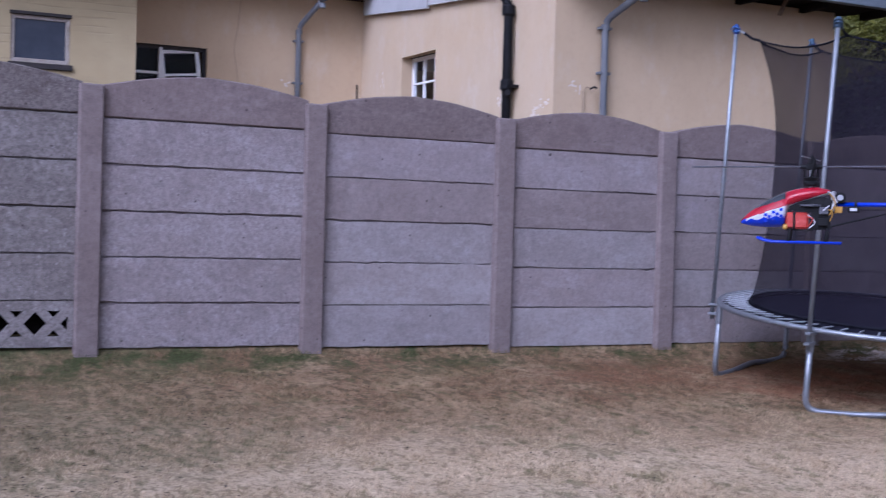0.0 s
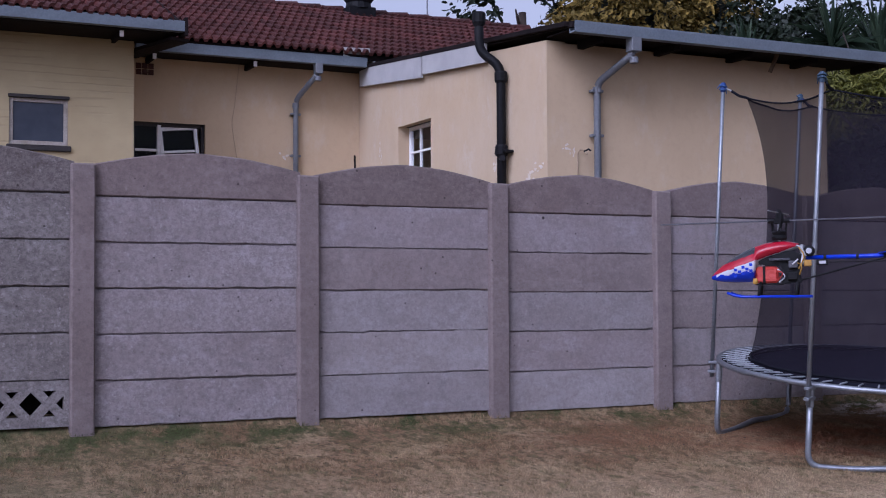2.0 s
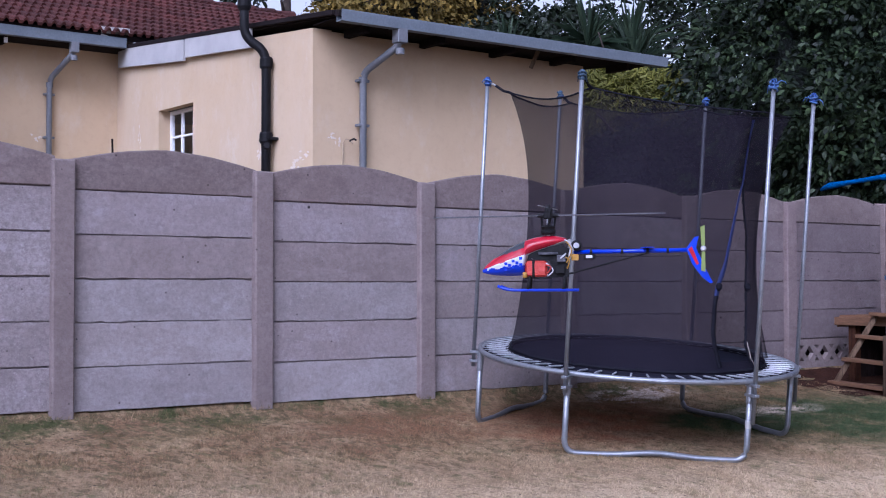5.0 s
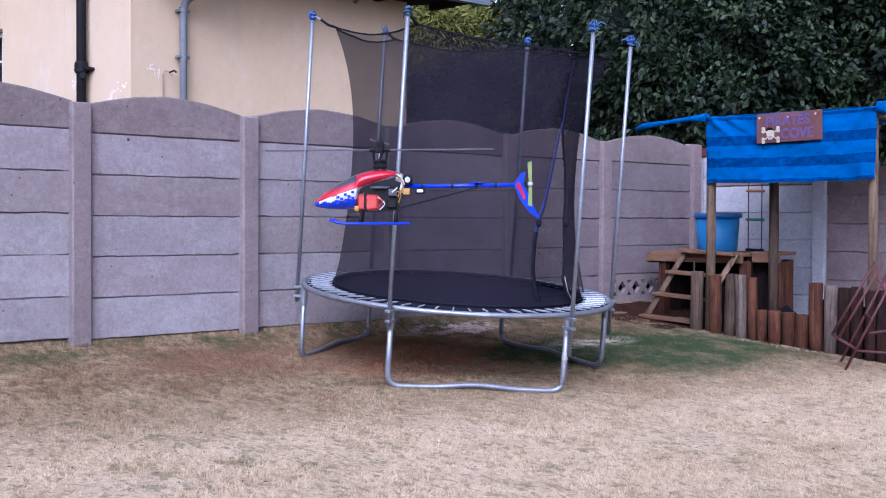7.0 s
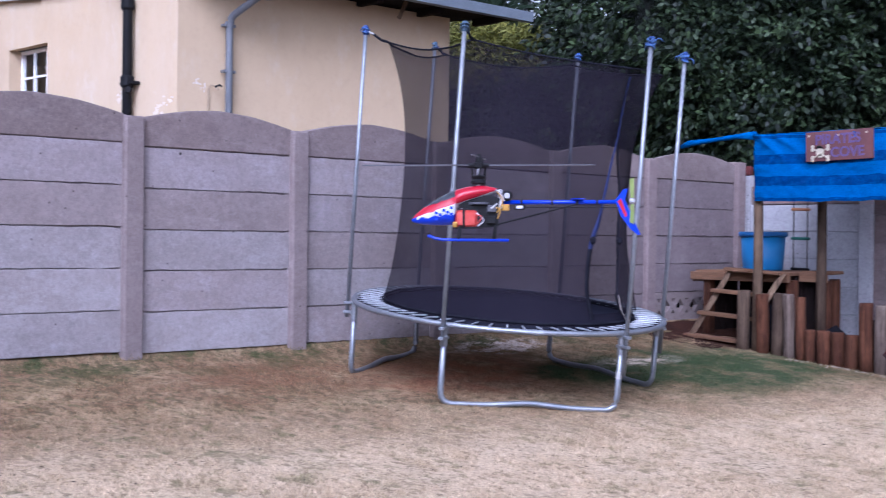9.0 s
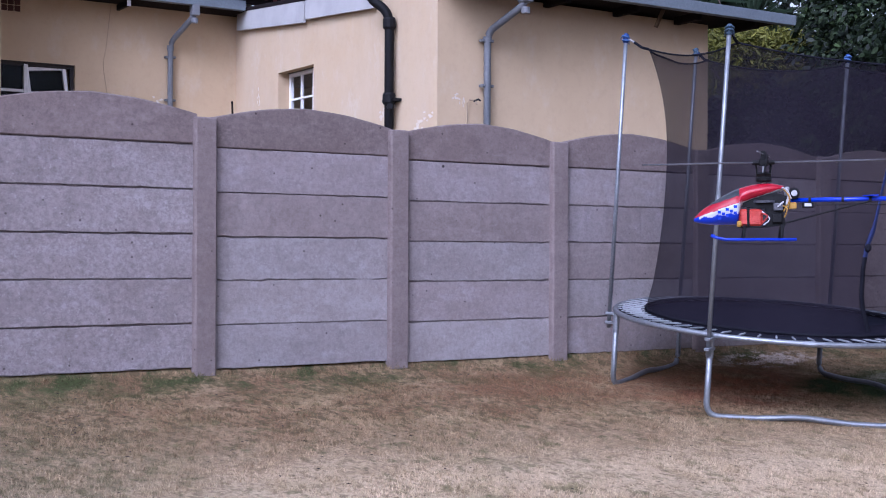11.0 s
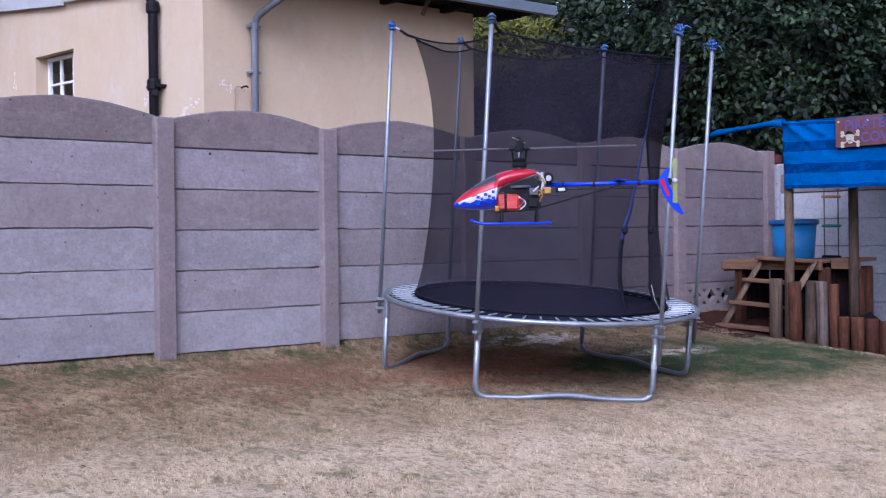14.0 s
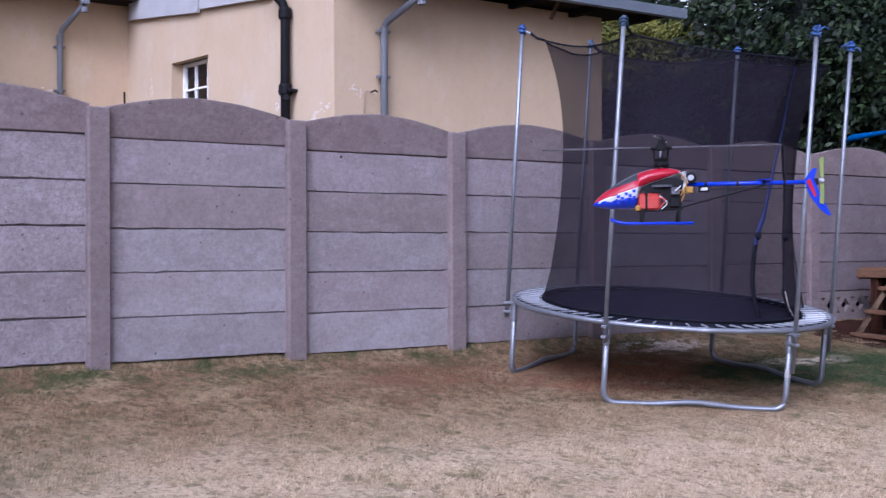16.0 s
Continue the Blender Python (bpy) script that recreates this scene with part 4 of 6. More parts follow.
def verge(y0, y1, drop0=0.0, drop1=0.0):
    bm = bmesh.new()
    d = 0.255
    pts = [(x, y, wing_roof_z(y) + 0.005 - k - dr) for x in (5.028, 5.058) for y, dr in ((y0, drop0), (y1, drop1)) for k in (0, d)]
    v = [bm.verts.new(p) for p in pts]
    for f in ((0, 1, 3, 2), (6, 7, 5, 4), (0, 2, 6, 4), (1, 5, 7, 3), (0, 4, 5, 1), (2, 3, 7, 6)):
        bm.faces.new([v[i] for i in f])
    return bm


part("verge_board", verge(5.45, 7.40, 0.035, 0.0), fascia_white, house, "white verge board")
part("verge_board", verge(3.80, 5.41), fascia_white, house, "white verge board")
part("verge_edge", beam((5.05, 2.12, wing_roof_z(2.1) - 0.025), (5.05, 7.40, wing_roof_z(7.4) + 0.012), 0.05, 0.06), soffit_dark, house, "dark bare roof edge")


def gutter(x0, x1, y, z, drop=0.10):
    """A box gutter: hollow channel with a rolled lip and a soffit board behind it."""
    bm = bmesh.new()
    w = 0.11
    prof = [(y + w, z), (y + w, z - drop), (y + 0.012, z - drop), (y, z - 0.012), (y, z + 0.006), (y + 0.012, z + 0.006), (y + 0.014, z - drop + 0.016), (y + w - 0.012, z - drop + 0.016), (y + w - 0.012, z)]
    rings = [[bm.verts.new((x, *p)) for p in prof] for x in (x0, x1)]
    n = len(prof)
    for k in range(n):
        bm.faces.new((rings[0][k], rings[1][k], rings[1][(k + 1) % n], rings[0][(k + 1) % n]))
    bm.faces.new(rings[0][::-1])
    bm.faces.new(rings[1])
    bmesh.ops.recalc_face_normals(bm, faces=bm.faces)
    return bm


part("gutter", gutter(5.08, 9.63, 2.02, 3.562, 0.105), gutter_grey, house, "grey painted eaves gutter")
part("gutter", gutter(1.95, 5.0, 7.05, 4.035, 0.115), gutter_grey, house, "grey painted eaves gutter")
part("gutter", gutter(-6.1, 2.17, 5.56, 3.983, 0.11), gutter_grey, house, "grey painted eaves gutter")
part("gutter_stop_end", box((2.155, 5.55, 3.825), (2.19, 5.86, 4.03), 0.004), soffit_dark, house, "rusty gutter end")
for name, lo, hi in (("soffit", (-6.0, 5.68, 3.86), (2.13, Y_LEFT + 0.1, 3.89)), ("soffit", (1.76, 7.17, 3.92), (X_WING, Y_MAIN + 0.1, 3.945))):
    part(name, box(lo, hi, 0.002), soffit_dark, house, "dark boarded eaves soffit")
part("barge_board", beam((2.14, 5.70, 3.80), (1.77, 6.75, 3.77), 0.04, 0.24), soffit_dark, house, "dark timber eaves end")
for x, y in ((0.16, 5.73), (1.485, 5.73), (2.20, 7.18), (3.496, 7.18), (-1.2, 5.73)):
    part("rafter_end", box((x - 0.022, y, 3.79 if y < 6 else 3.84), (x + 0.022, y + 0.45, 3.86 if y < 6 else 3.915), 0.006), soffit_dark, house, "timber rafter end")
    part("rafter_tip", box((x - 0.023, y - 0.012, 3.785 if y < 6 else 3.835), (x + 0.023, y - 0.002, 3.855 if y < 6 else 3.905), 0.002), frame_white, house, "white painted rafter tip")
for x in (5.5, 6.45, 7.4, 8.3, 9.2):
    part("purlin_end", box((x - 0.04, 2.22, 3.41), (x + 0.04, Y_WING, 3.50), 0.008), soffit_dark, house, "dark timber rafter under the eaves")
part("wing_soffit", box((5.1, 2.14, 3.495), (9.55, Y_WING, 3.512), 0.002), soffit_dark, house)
part("roof_strut", beam((7.82, 2.28, 3.49), (7.78, 2.36, 3.30), 0.045, 0.020), wood_grey, house, "splintered timber strut")


def downpipe(points, r, material, label, brackets=()):
    """A round downpipe, with its joint sockets and wall brackets."""
    bm = tube(rounded(points, 0.09), r, 12)
    ob = part("downpipe", bm, material, house, label, True)
    for p in points[1:-1]:
        part("pipe_socket", tube([Vector(p) + Vector((0, 0, -0.10)), Vector(p) + Vector((0, 0, -0.04))], r * 1.22, 12), material, ob)
    for z in brackets:
        x, y, _ = points[-1]
        part("pipe_bracket", box((x - r * 1.9, y - 0.02, z - 0.014), (x + r * 1.9, y + 0.05, z + 0.014), 0.004), material, ob)
    return ob


downpipe([(5.812, 2.09, 3.47), (5.812, 2.09, 3.31), (5.655, 2.53, 3.06), (5.655, 2.53, 0.2)], 0.037, pipe_grey, "grey painted downpipe with an offset", (2.52, 2.98))
part("rainwater_outlet", box((5.752, 2.03, 3.32), (5.872, 2.15, 3.47), 0.008), pipe_grey, house)
downpipe([(4.33, 7.12, 3.93), (4.33, 7.12, 3.80), (4.16, 7.51, 3.49), (4.16, 7.51, 0.2)], 0.036, pipe_grey, "weathered grey downpipe in the corner", (3.3, 2.75))
part("rainwater_outlet", box((4.28, 7.06, 3.79), (4.38, 7.17, 3.93), 0.008), pipe_grey, house)

# black soil pipe on the wing's side wall, bent round the eaves
xs, YP = X_WING - 0.085, 3.41
soil_pipe = part("soil_pipe", tube(rounded([(xs, YP, 0.0), (xs, YP, 3.34), (4.83, 3.56, 3.50), (4.83, 3.56, 3.90)], 0.13, 8), 0.050, 14), pipe_black, house, "black cast soil pipe bent round the eaves", True)
for z in (2.37, 3.16):
    part("pipe_collar", tube([(xs, YP, z), (xs, YP, z + 0.02), (xs, YP, z + 0.10), (xs, YP, z + 0.12)], [0.060, 0.070, 0.070, 0.060], 14), pipe_black, soil_pipe)
part("pipe_clamp", box((xs - 0.02, YP - 0.12, 2.40), (xs + 0.085, YP + 0.12, 2.43), 0.004), pipe_black, soil_pipe)
part("access_cap", tube([(xs - 0.02, YP - 0.05, 2.34), (xs - 0.05, YP - 0.11, 2.34)], 0.032, 10), pipe_black, soil_pipe)
part("vent_cowl", tube([(4.83, 3.56, 3.78), (4.83, 3.56, 3.82), (4.83, 3.56, 3.91), (4.83, 3.56, 3.93)], [0.056, 0.074, 0.074, 0.060], 14), pipe_black, soil_pipe)


def window_unit(name, place, w, h, cols, rows, frame_mat, pane_mat, label, bar=0.028, sill=None, head=None):
    """A window in local x (across) and z (up), outside at -y: frame, bars, panes, sill and lintel."""
    win = thing(name, place, "", "")
    for key in list(win.keys()):
        del win[key]
    win.parent = house
    win["label"] = label
    f = 0.045
    bm = bmesh.new()
    for lo, hi in (((0, 0, 0), (f, 0.05, h)), ((w - f, 0, 0), (w, 0.05, h)), ((f, 0, 0), (w - f, 0.05, f)), ((f, 0, h - f), (w - f, 0.05, h))):
        add_box(bm, lo, hi, 0.004)
    for c in range(1, cols):
        x = w * c / cols
        add_box(bm, (x - bar / 2, 0.006, f), (x + bar / 2, 0.044, h - f), 0.003)
    for r in range(1, rows):
        z = h * r / rows
        add_box(bm, (f, 0.010, z - bar / 2), (w - f, 0.040, z + bar / 2), 0.003)
    part("window_frame", bm, frame_mat, win)
    for c in range(cols):
        for r in range(rows):
            x0, x1, z0, z1 = w * c / cols + 0.012, w * (c + 1) / cols - 0.012, h * r / rows + 0.012, h * (r + 1) / rows - 0.012
            ob = part("pane", box((x0, 0.022, z0), (x1, 0.026, z1), 0), pane_mat, win)
            ob.visible_shadow = False
    if sill:
        part("window_sill", box((-0.03, -0.06, -0.07), (w + 0.03, 0.06, -0.004), 0.008), sill, win, "dark cement sill")
    if head:
        part("lintel", box((-0.012, -0.045, h - 0.002), (w + 0.012, 0.05, h + 0.035), 0.004), head, win, "dark lintel edge")
    part("room_back", box((-0.1, 0.75, -0.1), (w + 0.1, 0.78, h + 0.1), 0), room_dark, win)
    return win


window_unit("window", pose(0.37, Y_LEFT + 0.02, 2.605), 0.64, 0.525, 1, 1, frame_peeling, glass_frost, "small frosted window in a peeling white frame", sill=frame_dark, head=frame_dark)
w2 = window_unit("window", pose(2.02, Y_MAIN + 0.05, 2.25), 0.935, 0.855, 1, 1, frame_dark, glass, "dark steel window with one sash ajar", bar=0.03, head=frame_dark)
window_unit("window", pose(X_WING + 0.15, 6.284, 2.05, 0, 0, -90), 0.962, 0.98, 3, 3, frame_white, glass, "white cottage-pane window in a deep reveal", bar=0.026, head=frame_dark)
sash = bmesh.new()
for lo, hi in (((0, 0, 0), (0.045, 0.035, 0.76)), ((0.455, 0, 0), (0.50, 0.035, 0.76)), ((0.045, 0, 0), (0.455, 0.035, 0.045)), ((0.045, 0, 0.715), (0.455, 0.035, 0.76)), ((0.045, 0.005, 0.425), (0.455, 0.03, 0.455))):
    add_box(sash, lo, hi, 0.003)
ob = part("open_sash", sash, frame_white, w2, "white sash tilted open")
ob.matrix_local = pose(0.405, -0.06, 0.045, -6, -5, 0)
part("mullion", box((0.325, -0.004, 0.03), (0.372, 0.055, 0.83), 0.004), frame_white, w2, "white mullion")
part("glazing_bar", box((0.03, 0.002, 0.49), (0.33, 0.03, 0.522), 0.003), frame_white, w2, "white glazing bar")
part("glazing_bar", box((0.03, 0.002, 0.22), (0.33, 0.03, 0.242), 0.003), frame_white, w2, "white glazing bar")

part("loose_cable", tube(rounded([(3.40, Y_MAIN - 0.006, 3.90), (3.34, Y_MAIN - 0.006, 3.34), (3.30, Y_MAIN - 0.006, 3.16), (3.33, Y_MAIN - 0.006, 2.95), (3.39, Y_MAIN - 0.006, 2.60)], 0.12), 0.0035, 6), cable_tan, house, "thin cable hanging down the wall")

# air brick, patches of bare plaster, tap pipe, broken post
bm = bmesh.new()
for k in range(3):
    for j in range(2):
        add_box(bm, (2.06 + k * 0.078, Y_MAIN - 0.006, 3.70 + j * 0.078), (2.13 + k * 0.078, Y_MAIN + 0.01, 3.77 + j * 0.078), 0.004)
part("air_brick", bm, tile_red, house, "dark red air brick")


def patch(at, axis, a, z, ra, rz, seed):
    """A flake where paint has come off: an uneven thin plate."""
    rnd = random.Random(seed)
    for spot in range(9):
        ca, cz, sc = a + ra * rnd.gauss(0, 0.55), z + rz * rnd.gauss(0, 0.55), rnd.uniform(0.08, 0.34)
        bm = bmesh.new()
        ring = []
        for k in range(9):
            t = 2 * math.pi * k / 9
            s = sc * rnd.uniform(0.4, 1.1)
            u, w = ca + ra * s * math.cos(t), cz + rz * 1.4 * s * math.sin(t)
            face = at - 0.0002 * spot
            ring.append(bm.verts.new((u, face, w) if axis == "y" else (face, u, w)))
        bm.faces.new(ring)
        ext = bmesh.ops.extrude_face_region(bm, geom=bm.faces[:])
        for v in ext["geom"]:
            if isinstance(v, bmesh.types.BMVert):
                v.co[1 if axis == "y" else 0] += 0.004
        bmesh.ops.recalc_face_normals(bm, faces=bm.faces)
        part("bare_patch", bm, scuff, house, "flake of bare plaster")


for n, (at, axis, a, z, ra, rz) in enumerate(((Y_WING - 0.002, "y", 5.33, 2.39, 0.07, 0.025), (Y_WING - 0.002, "y", 5.40, 2.34, 0.025, 0.05), (X_WING - 0.003, "x", 2.80, 2.19, 0.13, 0.05), (X_WING - 0.003, "x", 2.98, 2.11, 0.10, 0.05), (X_WING - 0.003, "x", 3.62, 2.30, 0.16, 0.09), (X_WING - 0.003, "x", 6.85, 2.78, 0.035, 0.09), (Y_MAIN - 0.002, "y", 4.02, 2.74, 0.07, 0.04))):
    patch(at, axis, a, z, ra, rz, n)
part("tap_pipe", tube([(5.44, 2.575, 0.2), (5.44, 2.575, 2.33), (5.47, 2.57, 2.37), (5.51, 2.53, 2.36), (5.51, 2.50, 2.32)], 0.008, 8), cable_tan, house, "thin stand pipe with a tap")
part("tap", tube([(5.49, 2.53, 2.35), (5.54, 2.52, 2.375), (5.565, 2.52, 2.36)], 0.010, 8), pipe_black, house)
fence_stake = part("stake", beam((4.84, 6.9, 0.2), (4.75, 6.9, 2.72), 0.022, 0.022), soffit_dark)
tagged(fence_stake, "dark rusty iron stake beside the house", "stake")

# ---- trampoline ----
def build_trampoline():
    tr = thing("trampoline", Matrix.Translation((5.56, -1.405, -0.207)) @ Matrix.Rotation(0.097, 4, "X") @ Matrix.Rotation(-0.011, 4, "Y"), "round galvanised trampoline with black mat and safety net", "trampoline")
    R, RT, h, H = 1.20, 1.246, 0.549, 2.61
    base = math.radians(143.34)
    pole_a = [base + math.radians(60 * k + d) for k, d in enumerate((0.4, -0.9, 2.4, 0.5, -0.7, -1.6))]
    foot_a = [base + math.radians(60 * k + d) for k, d in enumerate((4.1, -1.2, 2.7, -0.6, 1.1, -0.6))]

    def at(a, r, z):
        return Vector((r * math.cos(a), r * math.sin(a), z))

    # frame ring in six sections with swaged joints
    ring = part("frame_ring", tube([at(2 * math.pi * k / 96, R, h - 0.006) for k in range(96)], 0.020, 10, True), steel, tr, "galvanised steel ring", True)
    for k in range(6):
        a = base + math.radians(60 * k + 30)
        part("ring_joint", tube([at(a - 0.03, R, h - 0.006), at(a, R, h - 0.006), at(a + 0.03, R, h - 0.006)], 0.022, 10), steel, ring)
    # legs: three W-shaped tubes between neighbouring feet
    for a, b in ((1, 2), (3, 4), (5, 0)):
        p, q = at(foot_a[a], R, -0.015), at(foot_a[b], R, -0.015)
        top_p, top_q = at(foot_a[a], R, h - 0.02), at(foot_a[b], R, h - 0.02)
        mid = (p + q) / 2 + Vector((0, 0, 0.028))
        pts = rounded([top_p, p, p.lerp(q, 0.25), mid, p.lerp(q, 0.75), q, top_q], 0.10, 6)
        leg = part("leg", tube(pts, 0.021, 10), steel, tr, "bent steel leg tube", True)
        for s, f in ((top_p, p), (top_q, q)):
            part("leg_socket", tube([s, s - Vector((0, 0, 0.14))], 0.0255, 10), steel, leg)
    part("white_label", tube([at(foot_a[2], R, 0.215), at(foot_a[2], R, 0.27)], 0.0225, 10), fascia_white, tr, "white sticker on a leg")
    # jump mat with its webbing edge
    RM = 0.985
    bm = bmesh.new()
    n = 64
    c = bm.verts.new((0, 0, h - 0.012))
    rings = [[bm.verts.new(at(2 * math.pi * k / n, r, h - 0.012 + z)) for k in range(n)] for r, z in ((RM * 0.5, 0.0), (RM, 0.010), (RM + 0.005, 0.0), (RM, -0.012))]
    for k in range(n):
        bm.faces.new((c, rings[0][k], rings[0][(k + 1) % n]))
        for A, B in zip(rings, rings[1:]):
            bm.faces.new((A[k], B[k], B[(k + 1) % n], A[(k + 1) % n]))
    mat = part("jump_mat", bm, mat_black, tr, "taut black woven jumping mat", True)
    part("mat_edge", tube([at(2 * math.pi * k / n, RM - 0.01, h - 0.003) for k in range(n)], 0.010, 6, True), hem_black, mat)
    bm = bmesh.new()
    low = [[bm.verts.new(at(2 * math.pi * k / n, r, z)) for k in range(n)] for r, z in ((RM + 0.006, h - 0.008), (RM + 0.10, h - 0.020), (R - 0.022, h - 0.014))]
    for A, B in zip(low, low[1:]):
        for k in range(n):
            bm.faces.new((A[k], B[k], B[(k + 1) % n], A[(k + 1) % n]))
    part("mat_skirt", bm, hem_black, mat, "black netting stretched below the springs", True)
    # springs
    spring = None
    for k in range(60):
        a = 2 * math.pi * k / 60 + 0.02
        if spring is None:
            bm = tube([(0, 0, 0), (0.02, 0, 0), (0.025, 0, 0), (0.165, 0, 0), (0.17, 0, 0), (0.20, 0, 0)], [0.003, 0.003, 0.0068, 0.0068, 0.003, 0.003], 7)
            ob = part("spring", bm, zinc, tr)
            spring = ob.data
        else:
            ob = link_mesh("spring", spring, None, tr)
        ob.matrix_local = Matrix.Translation(at(a, RM - 0.002, h + 0.004)) @ Matrix.Rotation(a, 4, "Z") @ Matrix.Rotation(-0.05, 4, "Y")
    # poles
    tops = []
    for k in range(6):
        a = pole_a[k]
        low = h - 0.30 if k in (2, 3) else h - 0.14
        foot, top = at(a, R + 0.048, low), at(a, RT, H)
        pole = part("pole", tube([foot, foot.lerp(top, 0.5), top], 0.0155, 10), steel, tr, "upright enclosure pole", True)
        mid = foot.lerp(top, 0.47)
        part("pole_joint", tube([mid, mid + (top - foot).normalized() * 0.05], 0.0185, 10), steel, pole)
        capm = foam_grey if k in (1, 5) else cap_blue
        part("pole_cap", tube([top - Vector((0, 0, 0.055)), top - Vector((0, 0, 0.045)), top + Vector((0, 0, 0.005)), top + Vector((0, 0, 0.016))], [0.018, 0.0215, 0.0205, 0.012], 12), capm, pole, "plastic pole cap")
        for z in (h - 0.10, h - 0.03):
            p = at(a, R + 0.024, z)
            bm = box((-0.055, -0.02, -0.011), (0.055, 0.02, 0.011), 0.004)
            ob = part("pole_clamp", bm, steel, pole)
            ob.matrix_local = Matrix.Translation(p) @ Matrix.Rotation(a, 4, "Z")
        tops.append(top)
    # net: drawn out towards the poles at the top, waisted, gathered round the mat below
    levels, around = 26, 6 * 18

    def net_point(j, s):
        """j: step round (18 per side), s: 0 at the mat, 1 at the hem."""
        k, f = divmod(j % around, 18)
        k, f = int(k), f / 18
        a0, a1 = pole_a[k], pole_a[(k + 1) % 6] + (2 * math.pi if k == 5 else 0)
        if a1 < a0:
            a1 += 2 * math.pi
        a = a0 + (a1 - a0) * f
        chord = math.cos((a1 - a0) / 2) / math.cos(a - (a0 + a1) / 2)
        edge = abs(2 * f - 1)
        r_top = 1.075 * (0.985 * chord * (1 - edge ** 6) + edge ** 6 * 1.0)
        r_low = RM - 0.015
        waist = 0.88 * (1 - 0.5 * (1 - chord))
        if s < 0.5:
            t = s / 0.5
            r = r_low + (waist - r_low) * math.sin(t * math.pi / 2)
        else:
            t = (s - 0.5) / 0.5
            r = waist + (r_top - waist) * t ** 2.4
        loose = (0.0, 0.0, 0.11, 0.09, 0.0, 0.0)
        slack = loose[k] * (1 - f) ** 3 + loose[(k + 1) % 6] * f ** 3
        z_top = H - 0.095 - 0.062 * (1 - edge ** 2) - slack
        wob = 0.006 * math.sin(a * 17 + s * 5)
        return at(a, r + wob, h + (z_top - h) * s)

    def between(table, s):
        """Straight steps through a table of (height share, step round)."""
        for (s1, j1), (s0, j0) in zip(table, table[1:]):
            if s >= s0:
                return j0 + (j1 - j0) * min(1.0, (s - s0) / (s1 - s0))
        return table[-1][1]

    ZIP = ((0.97, 36.4), (0.84, 38.5), (0.74, 39.2), (0.65, 38.1), (0.57, 37.4), (0.48, 36.6), (0.41, 36.0), (0.34, 35.1), (0.26, 34.5), (0.16, 34.1), (0.11, 34.2), (0.03, 34.8))
    DOOR = ((0.74, 39.2), (0.69, 39.8), (0.62, 41.0), (0.53, 42.6), (0.43, 43.2), (0.32, 42.8), (0.25, 42.4), (0.16, 41.0), (0.11, 40.2), (0.04, 41.0))
    fine, levels = 4, 40

    def open_gap(j, s):
        return 0.06 < s < 0.735 and between(ZIP, s) < j < between(DOOR, s)

    cols = around * fine
    verts = [net_point(j / fine, i / levels) for i in range(levels + 1) for j in range(cols)]
    faces = [(i * cols + j, i * cols + (j + 1) % cols, (i + 1) * cols + (j + 1) % cols, (i + 1) * cols + j) for i in range(levels) for j in range(cols) if not open_gap((j + 0.5) / fine, (i + 0.5) / levels)]
    net = raw("safety_net", verts, faces, netting, tr, "black fine-mesh safety net, waisted and slack", True)
    part("net_hem", tube([net_point(j, 1.0) for j in range(around)], 0.007, 6, True), hem_black, net, "black hem rope")
    part("net_skirt", tube([net_point(j, 0.012) for j in range(around)], 0.012, 6, True), hem_black, net)
    for k in (0, 1, 4, 5):
        tie = net_point(18 * k, 1.0)
        t = tops[k] - Vector((0, 0, 0.02))
        part("net_strap", tube([t, t.lerp(tie, 0.35)], 0.009, 6), fascia_white if k == 0 else zip_blue, net, "strap to a pole")
        part("net_strap", tube([t.lerp(tie, 0.35), t.lerp(tie, 0.7) - Vector((0, 0, 0.012)), tie], 0.011, 6), hem_black, net, "black strap to a pole")
    # doorway: a blue zip on one side, the folded door hanging on the other, a clip on each
    def on_net(j, s, out=0.012):
        p = net_point(j, s)
        return p + Vector((p.x, p.y, 0)).normalized() * out

    def ribbon(table, s0, s1, width, n=44):
        """A flat tape lying on the net, with a little thickness."""
        v, f = [], []
        for i in range(n + 1):
            s = s0 + (s1 - s0) * i / n
            j = between(table, s)
            for d, out in ((-width, 0.010), (width, 0.010), (width, 0.016), (-width, 0.016)):
                v.append(on_net(j + d, s, out))
        for i in range(n):
            for k in range(4):
                f.append((4 * i + k, 4 * i + (k + 1) % 4, 4 * i + 4 + (k + 1) % 4, 4 * i + 4 + k))
        return v, f

    v, f = ribbon(ZIP, 0.97, 0.30, 0.30)
    raw("zip", v, f, zip_blue, net, "blue zip tape", True)
    v, f = ribbon(ZIP, 0.30, 0.03, 0.30)
    raw("door_edge", v, f, hem_black, net, "black bound edge of the door opening", True)
    part("door_edge", tube([on_net(between(DOOR, 0.74 - 0.70 * i / 40), 0.74 - 0.70 * i / 40) for i in range(41)], 0.008, 6), hem_black, net, "black door edge")
    fv, ff = [], []
    for i in range(33):
        s = 0.72 - 0.68 * i / 32
        j0, j1 = between(DOOR, s), 47.5 + 1.2 * math.sin(i * 0.25)
        for k in range(7):
            fv.append(on_net(j0 + (j1 - j0) * k / 6, s, 0.018 + 0.016 * (k % 2)))
    ff = [(i * 7 + k, i * 7 + k + 1, i * 7 + k + 8, i * 7 + k + 7) for i in range(32) for k in range(6)]
    raw("door_flap", fv, ff, netting, net, "folded hanging door flap", True)
    for j, s in ((between(ZIP, 0.335), 0.335), (between(DOOR, 0.325), 0.325)):
        p = on_net(j, s, 0.02)
